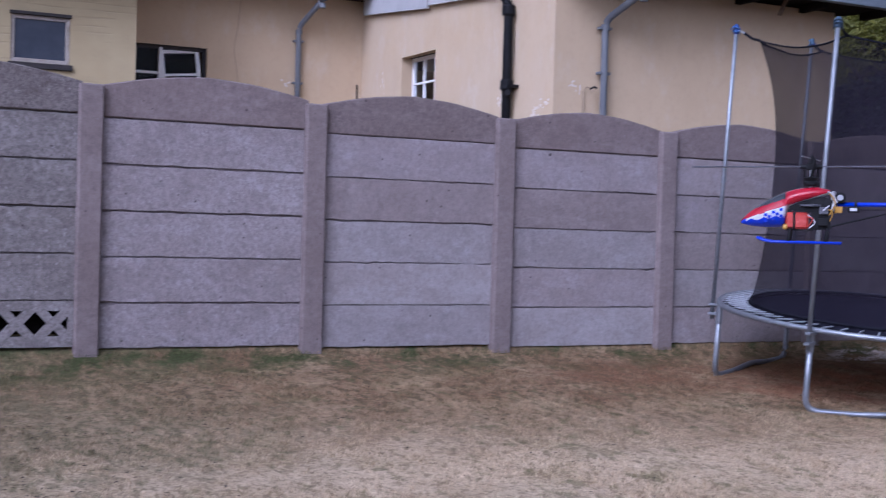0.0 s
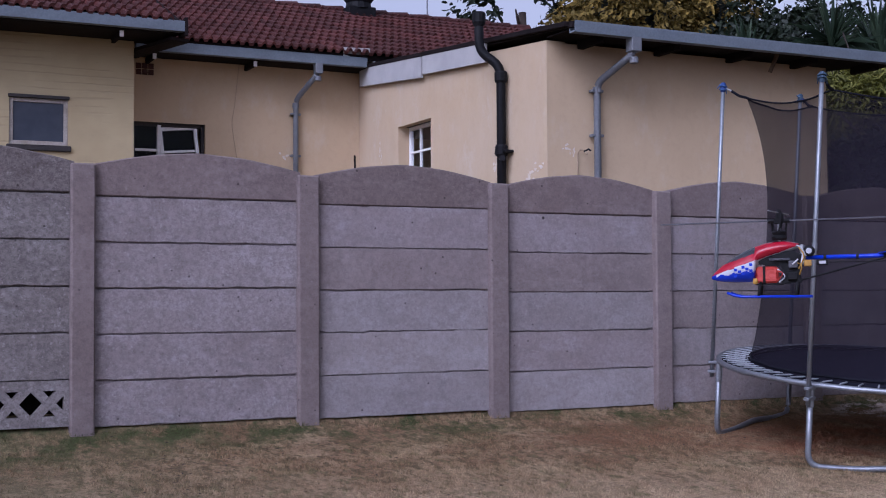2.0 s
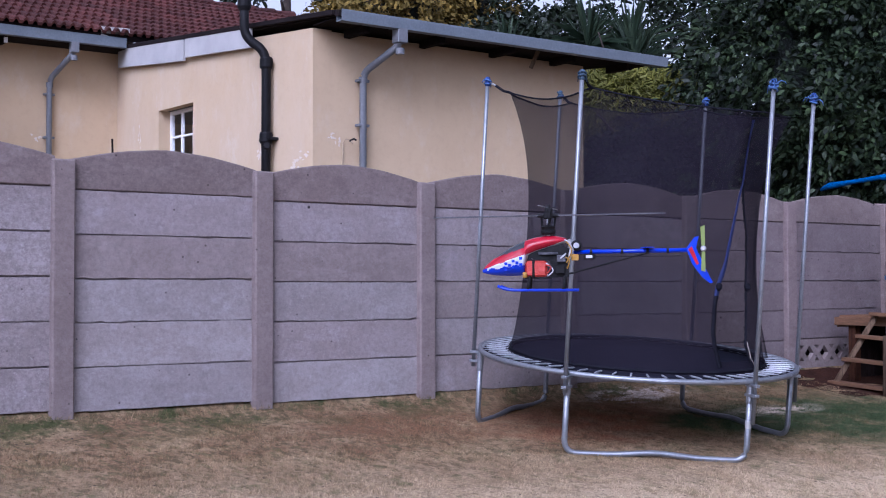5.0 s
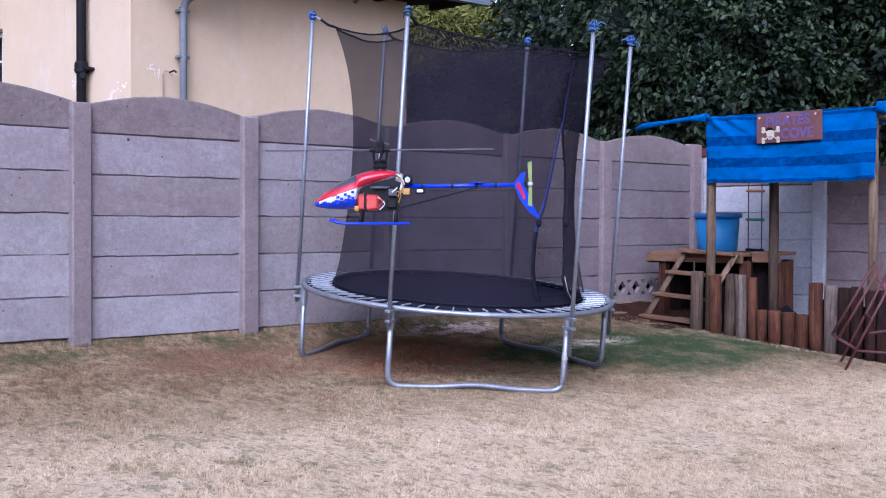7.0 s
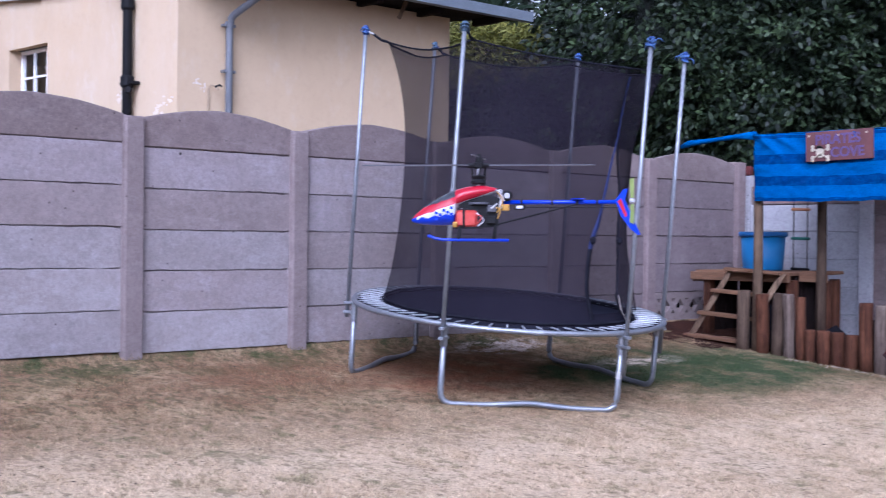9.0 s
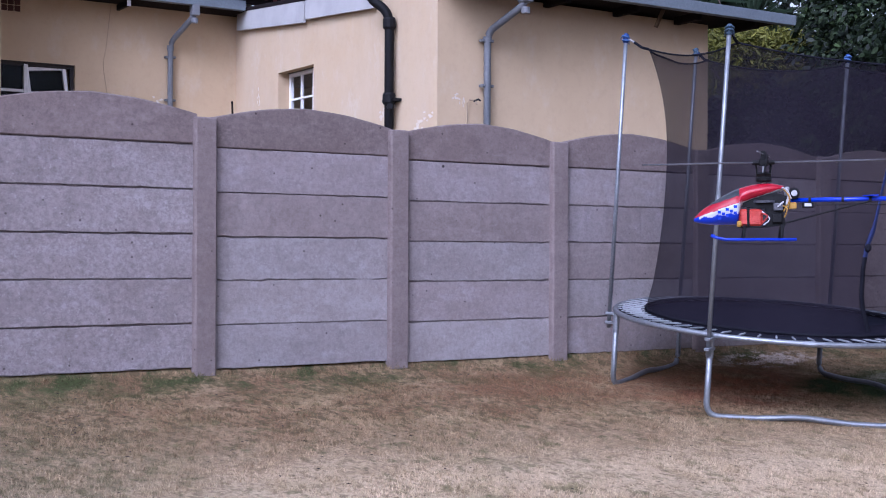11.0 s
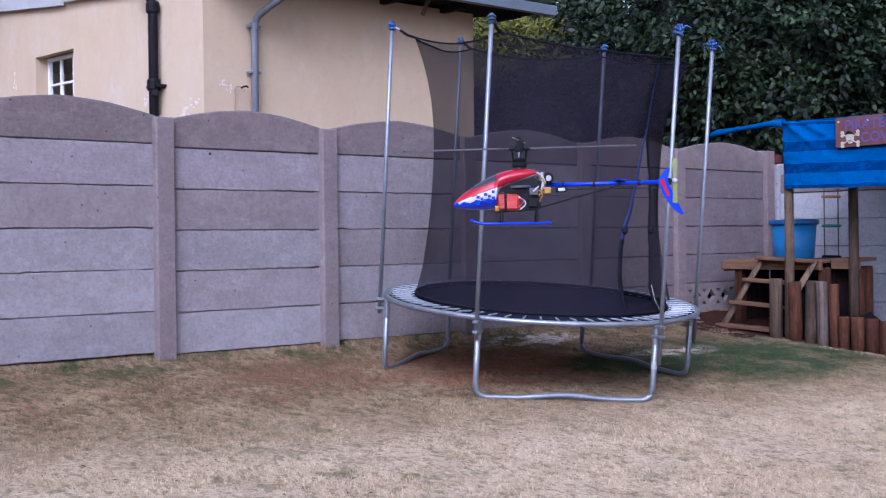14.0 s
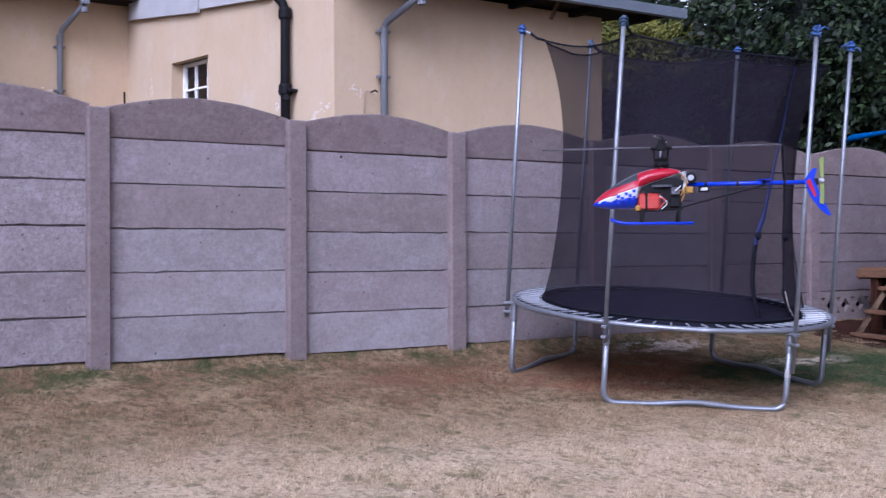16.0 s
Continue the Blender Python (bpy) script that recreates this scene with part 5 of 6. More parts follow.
        part("door_clip", tube([p + Vector((0, 0, 0.025)), p + Vector((0.004, 0, 0.01)), p - Vector((0, 0.004, 0.012)), p - Vector((0, 0, 0.03))], [0.010, 0.024, 0.022, 0.010], 8), hem_black, net, "black plastic door clip")
    part("door_cord", tube([on_net(between(DOOR, 0.12) + 0.2, 0.12, 0.02), on_net(between(DOOR, 0.07), 0.06, 0.03), on_net(between(DOOR, 0.05) + 1.0, 0.02, 0.03)], 0.0035, 6), frame_peeling, net, "pale tie cord")
    # cords wound round the pole heads, their loose ends sticking out
    for k, t in enumerate(tops):
        rnd = random.Random(k + 3)
        cord = foam_grey if k in (1, 5) else cord_blue
        busy = k in (2, 3)
        for z in (-0.012, -0.034, -0.055)[: 3 if busy else 2]:
            slope = Vector((rnd.uniform(-0.5, 0.5), rnd.uniform(-0.5, 0.5)))
            ring = []
            for i in range(12):
                q = 2 * math.pi * i / 12
                x, y = 0.026 * math.cos(q), 0.026 * math.sin(q)
                ring.append(t + Vector((x, y, z + slope.x * x + slope.y * y)))
            part("cord_wrap", tube(ring, rnd.uniform(0.006, 0.009), 6, True), cord, tr, "turn of cord round a pole head", True)
        for _ in range(5 if busy else 2):
            q = rnd.uniform(0, 2 * math.pi)
            d = Vector((math.cos(q), math.sin(q), rnd.uniform(-0.3, 0.25)))
            o = t - Vector((0, 0, rnd.uniform(0.01, 0.055)))
            far = rnd.uniform(0.05, 0.10) if busy else rnd.uniform(0.03, 0.055)
            part("loose_tie", tube([o + d * 0.02, o + d * far * 0.55 + Vector((0, 0, 0.02)), o + d * far * 0.85 + Vector((0, 0, 0.008)), o + d * far - Vector((0, 0, rnd.uniform(0.0, 0.05)))], [0.005, 0.005, 0.0045, 0.003], 5), cord, tr, "loose blue tie cord", True)


build_trampoline()


# ---- model helicopter hovering over the lawn ----
heli_red = surface("red_gloss_shell", (0.50, 0.010, 0.030), (0.40, 0.008, 0.024), 20, 90, None, 0.25, bump=0.02)
heli_blue = surface("blue_gloss_shell", (0.014, 0.052, 0.66), (0.010, 0.040, 0.54), 20, 90, None, 0.25, bump=0.02)
heli_white = surface("white_gloss_shell", (0.72, 0.72, 0.78), (0.64, 0.64, 0.70), 20, 90, None, 0.3, bump=0.02)
heli_black = surface("black_carbon_frame", (0.008, 0.008, 0.009), (0.014, 0.0135, 0.015), 30, 120, None, 0.6, bump=0.1, spec=0.15)
heli_grey = surface("dark_blade", (0.10, 0.10, 0.12), (0.07, 0.07, 0.085), 30, 120, None, 0.4)
heli_pack = surface("orange_red_battery", (0.62, 0.060, 0.040), (0.50, 0.045, 0.032), 30, 90, None, 0.4)
heli_smoke = surface("smoked_canopy", (0.045, 0.050, 0.060), (0.06, 0.065, 0.075), 20, 90, None, 0.12, spec=0.6, bump=0)
heli_lime = surface("lime_tail_blade", (0.26, 0.33, 0.07), (0.20, 0.27, 0.05), 30, 90, None, 0.4)
heli_brass = surface("yellow_wire", (0.55, 0.30, 0.03), (0.42, 0.22, 0.02), 30, 90, None, 0.4)
heli_metal = surface("bright_alloy", (0.75, 0.75, 0.78), (0.62, 0.62, 0.66), 30, 90, None, 0.3, 0.8, 0.05)


def build_helicopter():
    place = Matrix.Translation((0.905, -5.712, 0.985)) @ Matrix.Rotation(math.radians(-44.8), 4, "Z") @ Matrix.Rotation(math.radians(-0.8), 4, "Y") @ Matrix.Scale(1.04, 4)
    he = thing("model_helicopter", place, "small red, white and blue model helicopter hovering over the lawn", "model helicopter")

    # shell: stations along x of (half width, top z, bottom z)
    st = [(-0.186, 0.004, -0.046, -0.053), (-0.172, 0.014, -0.030, -0.058), (-0.150, 0.023, -0.012, -0.062), (-0.120, 0.030, 0.008, -0.064), (-0.090, 0.034, 0.024, -0.064), (-0.070, 0.036, 0.033, -0.061), (-0.060, 0.036, 0.036, -0.014), (-0.035, 0.034, 0.043, 0.000), (0.0, 0.030, 0.047, 0.010), (0.024, 0.026, 0.046, 0.017), (0.050, 0.016, 0.040, 0.028)]
    n = 20
    bm = bmesh.new()
    rings = []
    for x, w, zt, zb in st:
        zc, hz = (zt + zb) / 2, (zt - zb) / 2
        rings.append([bm.verts.new((x, w * math.sin(2 * math.pi * k / n), zc + hz * math.cos(2 * math.pi * k / n))) for k in range(n)])
    for A, B in zip(rings, rings[1:]):
        for k in range(n):
            bm.faces.new((A[k], A[(k + 1) % n], B[(k + 1) % n], B[k]))
    bm.faces.new(rings[0][::-1])
    bmesh.ops.recalc_face_normals(bm, faces=bm.faces)
    bmesh.ops.subdivide_edges(bm, edges=bm.edges[:], cuts=3, use_grid_fill=True, smooth=0.3)
    me = bpy.data.meshes.new("canopy_shell")
    bm.to_mesh(me)
    bm.free()
    for m in (heli_red, heli_blue, heli_white, heli_smoke):
        me.materials.append(m)
    for p in me.polygons:
        x, y, z = p.center
        p.use_smooth = True
        split = -0.046 + (x + 0.186) * 0.335
        if z > split:
            glassy = -0.150 < x < -0.065 and z > split + 0.020 and abs(y) < 0.034
            p.material_index = 3 if glassy else 0
        elif z > split - 0.005 - max(0, x + 0.172) * 0.20 + 0.003 * math.sin(x * 190) and x > -0.172:
            p.material_index = 2
        else:
            p.material_index = 1
    shell = link_mesh("canopy_shell", me, None, he, "glossy shell, red over white over blue")
    for s in (-1, 1):
        bm = bmesh.new()
        for i in range(5):
            for j in range(3):
                if (i + j) % 2 == 0:
                    x = -0.122 + i * 0.0105
                    z = -0.046 + (x + 0.186) * 0.335 - 0.026 + j * 0.0085
                    w = 0.0300 + 0.004 * i / 4
                    add_box(bm, (x, s * w - 0.0025, z), (x + 0.0085, s * w + 0.0025, z + 0.0075))
        part("chequer_decal", bm, heli_blue, shell, "chequered decal")

    def fin(pts, y0, y1):
        bm = bmesh.new()
        a = [bm.verts.new((x, y0, z)) for x, z in pts]
        b = [bm.verts.new((x, y1, z)) for x, z in pts]
        bm.faces.new(a)
        bm.faces.new(b[::-1])
        for k in range(len(pts)):
            bm.faces.new((a[k], b[k], b[(k + 1) % len(pts)], a[(k + 1) % len(pts)]))
        bmesh.ops.recalc_face_normals(bm, faces=bm.faces)
        return bm

    # frame, battery, motor, wiring
    for y in (-0.019, 0.016):
        part("side_plate", fin([(-0.058, 0.012), (0.034, 0.020), (0.060, 0.010), (0.050, -0.030), (0.056, -0.068), (0.004, -0.071), (0.010, -0.040), (0.002, -0.022), (-0.056, -0.016)], y, y + 0.003), heli_black, he, "black carbon side plate")
    bm = bmesh.new()
    for x, z in ((-0.048, -0.014), (-0.01, -0.016), (0.012, -0.066), (0.044, -0.066), (0.03, 0.010)):
        add_tube(bm, [(x, -0.016, z), (x, 0.016, z)], 0.0035, 8)
    part("spacer", bm, heli_metal, he, "alloy frame spacers")
    part("battery_tray", box((-0.066, -0.017, -0.073), (0.010, 0.017, -0.069), 0.001), heli_black, he)
    battery = part("battery", box((-0.066, -0.019, -0.068), (-0.004, 0.019, -0.022), 0.006), heli_pack, he, "orange-red battery pack")
    part("strap", box((-0.046, -0.0205, -0.0695), (-0.038, 0.0205, -0.0205), 0.002), heli_black, battery, "black battery strap")
    motor = part("motor", tube([(0.078, -0.020, 0.018), (0.078, -0.017, 0.018), (0.078, 0.012, 0.018), (0.078, 0.015, 0.018)], [0.011, 0.015, 0.015, 0.010], 16), heli_black, he)
    part("motor_bell", tube([(0.078, -0.0235, 0.018), (0.078, -0.020, 0.018)], 0.008, 12), heli_metal, motor, "bright motor end")
    part("main_gear", tube([(0.0, 0, -0.006), (0.0, 0, 0.0)], 0.034, 24), heli_grey, he)
    part("rear_bracket", box((0.054, -0.018, -0.018), (0.066, 0.018, 0.036), 0.003), heli_metal, he, "bright alloy tail bracket")
    part("servo", box((0.020, -0.030, -0.060), (0.046, -0.020, -0.038), 0.002), heli_black, he)
    part("servo", box((0.024, -0.031, -0.028), (0.048, -0.020, -0.008), 0.002), heli_grey, he)
    part("servo_arm", beam((0.034, -0.033, -0.018), (0.050, -0.034, -0.004), 0.004, 0.002, 0.0005), heli_metal, he)
    part("receiver", box((0.064, -0.020, -0.024), (0.084, -0.008, -0.006), 0.002), heli_brass, he, "amber wrapped speed controller")
    for i, (a, b, c, m) in enumerate((((0.050, -0.022, 0.030), (0.070, -0.034, 0.004), (0.050, -0.024, -0.030), heli_brass), ((0.040, -0.022, -0.012), (0.062, -0.034, -0.020), (0.052, -0.022, -0.046), heli_brass), ((-0.008, -0.020, -0.034), (0.012, -0.032, -0.040), (-0.006, -0.022, -0.062), heli_pack), ((-0.006, -0.020, -0.030), (0.018, -0.030, -0.050), (-0.002, -0.022, -0.066), heli_white), ((0.046, -0.020, 0.034), (0.060, -0.030, 0.028), (0.070, -0.022, 0.004), heli_white))):
        part("wire", tube(rounded([a, b, c], 0.025), 0.0018, 6), m, he, "loose servo wire")
    part("plug", box((-0.072, -0.024, -0.070), (-0.060, -0.014, -0.054), 0.002), heli_brass, he, "yellow battery plug")
    # mast, swashplate, rotor head and blades
    part("mast", tube([(0, 0, -0.02), (0, 0, 0.125)], 0.0042, 8), heli_metal, he)
    part("swashplate", tube([(0, 0, 0.050), (0, 0, 0.054), (0, 0, 0.060), (0, 0, 0.064), (0, 0, 0.072), (0, 0, 0.076)], [0.018, 0.021, 0.021, 0.017, 0.021, 0.013], 16), heli_black, he)
    head = bmesh.new()
    add_box(head, (-0.013, -0.010, 0.094), (0.013, 0.010, 0.112), 0.003)
    add_tube(head, [(0, 0, 0.112), (0, 0, 0.134)], [0.009, 0.006], 10)
    add_tube(head, [(-0.030, 0, 0.103), (0.030, 0, 0.103)], 0.006, 8)
    for s in (-1, 1):
        add_beam(head, (0.016 * s, 0.012, 0.064), (0.020 * s, 0.014, 0.104), 0.005, 0.005, 0.001)
        add_beam(head, (0.0, 0.018 * s, 0.070), (0.010, 0.022 * s, 0.124), 0.005, 0.005, 0.001)
    rotor_head = part("rotor_head", head, heli_black, he, "black rotor head with linkages")
    part("flybar", tube([(-0.02, -0.11, 0.126), (0.02, 0.11, 0.126)], 0.0015, 6), heli_metal, rotor_head)
    for s in (-1, 1):
        bm = bmesh.new()
        w = 0.016
        pts = [(0.028, -0.006), (0.06, -0.010), (0.315, -0.012), (0.325, 0.0), (0.318, 0.016), (0.06, 0.017), (0.028, 0.008)]
        up = [bm.verts.new((s * x, s * y, 0.1050)) for x, y in pts]
        dn = [bm.verts.new((s * x, s * y, 0.1020)) for x, y in pts]
        bm.faces.new(up)
        bm.faces.new(dn[::-1])
        for k in range(len(pts)):
            bm.faces.new((up[k], dn[k], dn[(k + 1) % len(pts)], up[(k + 1) % len(pts)]))
        bmesh.ops.recalc_face_normals(bm, faces=bm.faces)
        part("rotor_blade", bm, heli_grey, rotor_head, "grey rotor blade at rest")
    # tail
    part("tail_boom", tube([(0.07, 0, 0.0), (0.40, 0, 0.0)], 0.0062, 10), heli_blue, he, "blue alloy tail boom", True)
    for x in (0.115, 0.20, 0.27, 0.325):
        part("boom_clamp", tube([(x, 0, 0), (x + 0.007, 0, 0)], 0.0085, 10), heli_black, he)
    for s in (-1, 1):
        part("boom_strut", tube([(0.018, 0.017 * s, -0.066), (0.05, 0.016 * s, -0.062), (0.275, 0.006 * s, -0.005)], 0.0028, 6), heli_black, he)
    part("tail_servo", box((0.098, -0.022, -0.022), (0.128, -0.006, -0.006), 0.002), heli_black, he)
    part("servo_label", box((0.104, -0.0235, -0.018), (0.122, -0.0222, -0.010), 0.0005), heli_white, he)
    part("tail_rod", tube([(0.12, -0.010, -0.014), (0.39, -0.010, -0.016)], 0.0014, 6), heli_black, he)
    bm = bmesh.new()
    pts = [(0.255, 0.0), (0.275, 0.030), (0.292, 0.032), (0.292, -0.032), (0.275, -0.030)]
    up = [bm.verts.new((x, y, 0.010)) for x, y in pts]
    dn = [bm.verts.new((x, y, 0.0075)) for x, y in pts]
    bm.faces.new(up)
    bm.faces.new(dn[::-1])
    for k in range(len(pts)):
        bm.faces.new((up[k], dn[k], dn[(k + 1) % len(pts)], up[(k + 1) % len(pts)]))
    bmesh.ops.recalc_face_normals(bm, faces=bm.faces)
    part("tailplane", bm, heli_blue, he, "small blue tailplane")

    tail_fin = part("tail_fin", fin([(0.378, 0.004), (0.402, 0.036), (0.413, 0.037), (0.405, 0.006), (0.430, -0.052), (0.449, -0.090), (0.441, -0.092), (0.420, -0.075), (0.395, -0.040)], -0.0105, -0.0085), heli_blue, he, "swept blue tail fin with a red flash")
    part("fin_flash", fin([(0.384, 0.002), (0.394, 0.010), (0.412, -0.038), (0.406, -0.042)], -0.0118, -0.0106), heli_red, tail_fin, "red flash")
    gear = part("tail_gearbox", box((0.398, -0.008, -0.009), (0.418, 0.008, 0.010), 0.003), heli_black, he)
    part("tail_hub", tube([(0.425, -0.024, 0.003), (0.425, -0.012, 0.003)], [0.004, 0.008], 12), heli_white, gear, "white tail rotor hub")
    for s in (-1, 1):
        part("tail_blade", fin([(0.425 + 0.004, 0.003 + s * 0.008), (0.425 - 0.005, 0.003 + s * 0.008), (0.425 - 0.008, 0.003 + s * 0.060), (0.425 + 0.004, 0.003 + s * 0.064)], -0.020, -0.018), heli_lime, gear, "lime tail rotor blade")
    # landing gear
    for s in (-1, 1):
        y = 0.048 * s
        part("skid", tube([(-0.140, y, -0.092), (-0.122, y, -0.100), (-0.100, y, -0.104), (0.082, y, -0.106)], 0.0040, 8), heli_blue, he, "blue skid tube", True)
    for x in (-0.052, 0.046):
        for s in (-1, 1):
            part("skid_strut", tube(rounded([(x, 0.010 * s, -0.068), (x, 0.030 * s, -0.070), (x - 0.004, 0.048 * s, -0.104)], 0.02), 0.0046, 8), heli_black, he, "black skid strut", True)


build_helicopter()

# ---- play corner: log palisade, deck, ladder, shade cloth ----
def log_bm(h, r, seed):
    """A split pole: uneven round section, sawn top with a worn edge."""
    rnd = random.Random(seed)
    pts = [(rnd.uniform(-0.004, 0.004), rnd.uniform(-0.004, 0.004), z) for z in (-0.12, h * 0.35, h * 0.7, h - 0.012, h)]
    pts[-1] = (pts[-2][0], pts[-2][1], h)
    bm = tube(pts, [r * rnd.uniform(0.985, 1.02) for _ in range(4)] + [r * 0.93], 12)
    for v in bm.verts:
        v.co.x += 0.003 * noise.noise((v.co.x * 20 + seed, v.co.y * 20, v.co.z * 2))
    return bm


def build_palisade():
    pal = thing("log_palisade", pose(9.32, 0, 0), "low palisade of upright treated logs, red-brown and weathered grey", "palisade")
    plan = [(-1.139, 0.61, wood_olive), (-1.37, 0.60, wood_red), (-1.528, 0.615, wood_olive), (-1.665, 0.615, wood_pale), (-1.784, 0.62, wood_red)]
    plan += [(-1.895 - 0.140 * k, 0.325, wood_red) for k in range(4)]
    plan += [(-2.471, 0.645, wood_red), (-2.61, 0.65, wood_pale), (-2.745, 0.65, wood_dark), (-2.873, 0.64, wood_dark), (-3.01, 0.65, wood_dark), (-3.12, 0.66, wood_dark), (-3.24, 0.66, wood_red), (-3.36, 0.66, wood_olive), (-3.48, 0.67, wood_red), (-3.60, 0.67, wood_red)]
    ys = [p[0] for p in plan]
    for k, (y, h, m) in enumerate(plan):
        rnd = random.Random(k + 3)
        room = min(abs(y - o) for o in ys if o != y)
        ob = part("log", log_bm(h + rnd.uniform(-0.02, 0.02), min(0.064, room * rnd.uniform(0.44, 0.475)), k), m, pal, "", True)
        ob.matrix_local = pose(rnd.uniform(-0.012, 0.012), y, ground_z(9.32, y) - 0.01, rnd.uniform(-1.2, 1.2), rnd.uniform(-1.5, 1.5), 0)
    # pebbles along its foot
    rng = random.Random(8)
    bm = bmesh.new()
    for k in range(60):
        y = rng.uniform(-3.0, -1.7)
        r = rng.uniform(0.006, 0.016)
        ret = bmesh.ops.create_icosphere(bm, subdivisions=1, radius=r)
        off = Vector((9.22 - abs(rng.gauss(0, 0.05)), y, ground_z(9.2, y) + r * 0.4))
        sx, sy, sz = rng.uniform(0.8, 1.5), rng.uniform(0.8, 1.4), rng.uniform(0.5, 0.8)
        for v in ret["verts"]:
            v.co = Vector((v.co.x * sx, v.co.y * sy, v.co.z * sz)) + off
    tagged(part("pebbles", bm, stone_pale), "pale pebbles along the foot of the palisade", "pebbles", kind="stuff")


build_palisade()


def build_shelter():
    sh = thing("play_shelter", pose(0, 0, 0), "timber play shelter hung with blue striped shade cloth", "play shelter")

    def pole(x, y, top, r, m, label):
        z0 = ground_z(x, y) - 0.1
        part("post", tube([(x, y, z0), (x + 0.006, y - 0.004, (z0 + top) / 2), (x, y, top)], [r, r * 0.97, r * 0.92], 10), m, sh, label, True)

    pole(9.38, -1.255, 1.88, 0.048, wood_grey, "pale treated pole")
    pole(9.38, -2.985, 1.88, 0.046, wood_grey, "weathered pole")
    pole(9.895, -1.66, 1.87, 0.050, wood_olive, "dark weathered pole")
    pole(10.95, -3.05, 1.90, 0.048, wood_grey, "weathered pole")
    part("top_rail", tube([(9.38, -1.20, 1.885), (9.38, -3.09, 1.885)], 0.036, 9), wood_grey, sh)
    part("side_rail", tube([(9.40, -1.30, 1.86), (11.05, -1.36, 1.87)], 0.034, 9), wood_grey, sh)
    part("side_rail", tube([(9.40, -2.99, 1.87), (11.05, -3.02, 1.88)], 0.034, 9), wood_grey, sh)
    # cloth: a hanging front with slack folds, and a low roof sheet behind it
    nu, nv = 90, 36
    verts, faces, uvs = [], [], []
    for j in range(nv + 1):
        v = j / nv
        for i in range(nu + 1):
            u = i / nu
            y = -1.25 - u * 1.80
            z = 1.930 + 0.002 * u - v * (0.655 + 0.012 * math.sin(u * 3) + 0.010 * noise.noise((u * 9, 3, 2)))
            z -= (0.016 * math.sin(u * math.pi) + 0.008 * noise.noise((u * 7, 8, 5))) * (1 - v)
            x = 9.300 + 0.014 * math.sin(u * 22 + v * 3) * v + 0.012 * math.sin(u * 9 - v * 5) + 0.03 * v * (1 - v)
            for u0, lean, deep, long in ((0.03, 0.42, 0.045, 1.5), (0.12, 0.60, 0.030, 2.0), (0.97, -0.40, 0.035, 1.7), (0.60, 0.25, 0.018, 1.1)):
                x -= deep * math.exp(-((u - u0 - lean * v) / 0.028) ** 2) * max(0.0, 1 - long * v)
            x += 0.016 * noise.noise((u * 12 + v * 5, v * 7, 4)) + 0.010 * noise.noise((u * 30, v * 14 + u * 8, 9))
            x += 0.012 * math.sin(u * 60 + 4 * noise.noise((u * 5, v * 2, 1))) * max(0.0, v - 0.82) * 4
            verts.append((min(x, 9.335), y, z))
            uvs.append((u, v))
    for j in range(nv):
        for i in range(nu):
            a = j * (nu + 1) + i
            faces.append((a, a + 1, a + nu + 2, a + nu + 1))

    def cloth(name, verts, faces, uvs, label, thick):
        me = bpy.data.meshes.new(name)
        me.from_pydata(verts, [], faces)
        uv = me.uv_layers.new(name="UVMap")
        for lp in me.loops:
            uv.data[lp.index].uv = uvs[lp.vertex_index]
        ob = link_mesh(name, me, cloth_blue, sh, label, True)
        mod = ob.modifiers.new("thickness", "SOLIDIFY")
        mod.thickness = thick
        return ob

    cloth("hanging_cloth", verts, faces, uvs, "blue cloth with lighter and darker horizontal bands", 0.006)
    rv, rf, ru = [], [], []
    for j in range(13):
        for i in range(17):
            u, v = i / 16, j / 12
            rv.append((9.305 + 1.75 * v, -1.25 - 1.80 * u, 1.933 + 0.002 * u - 0.05 * math.sin(v * math.pi) * (0.4 + math.sin(u * math.pi))))
            ru.append((u, v * 2.6))
    for j in range(12):
        for i in range(16):
            a = j * 17 + i
            rf.append((a, a + 1, a + 18, a + 17))
    cloth("roof_cloth", rv, rf, ru, "blue striped cloth laid as a roof", 0.006)
    part("cloth_tie", tube([(9.31, -1.25, 1.925), (9.36, -1.02, 1.93), (9.45, -0.66, 1.915), (9.54, -0.30, 1.90), (9.57, -0.18, 1.87)], [0.045, 0.026, 0.022, 0.034, 0.02], 8), cloth_blue, sh, "twisted corner of cloth tied to the wall", True)
    part("cloth_tie", tube([(9.31, -3.04, 1.93), (9.36, -3.17, 1.91), (9.5, -3.6, 1.93), (9.6, -4.1, 1.95)], [0.05, 0.07, 0.06, 0.03], 8), cloth_blue, sh, "gathered corner of cloth", True)


build_shelter()


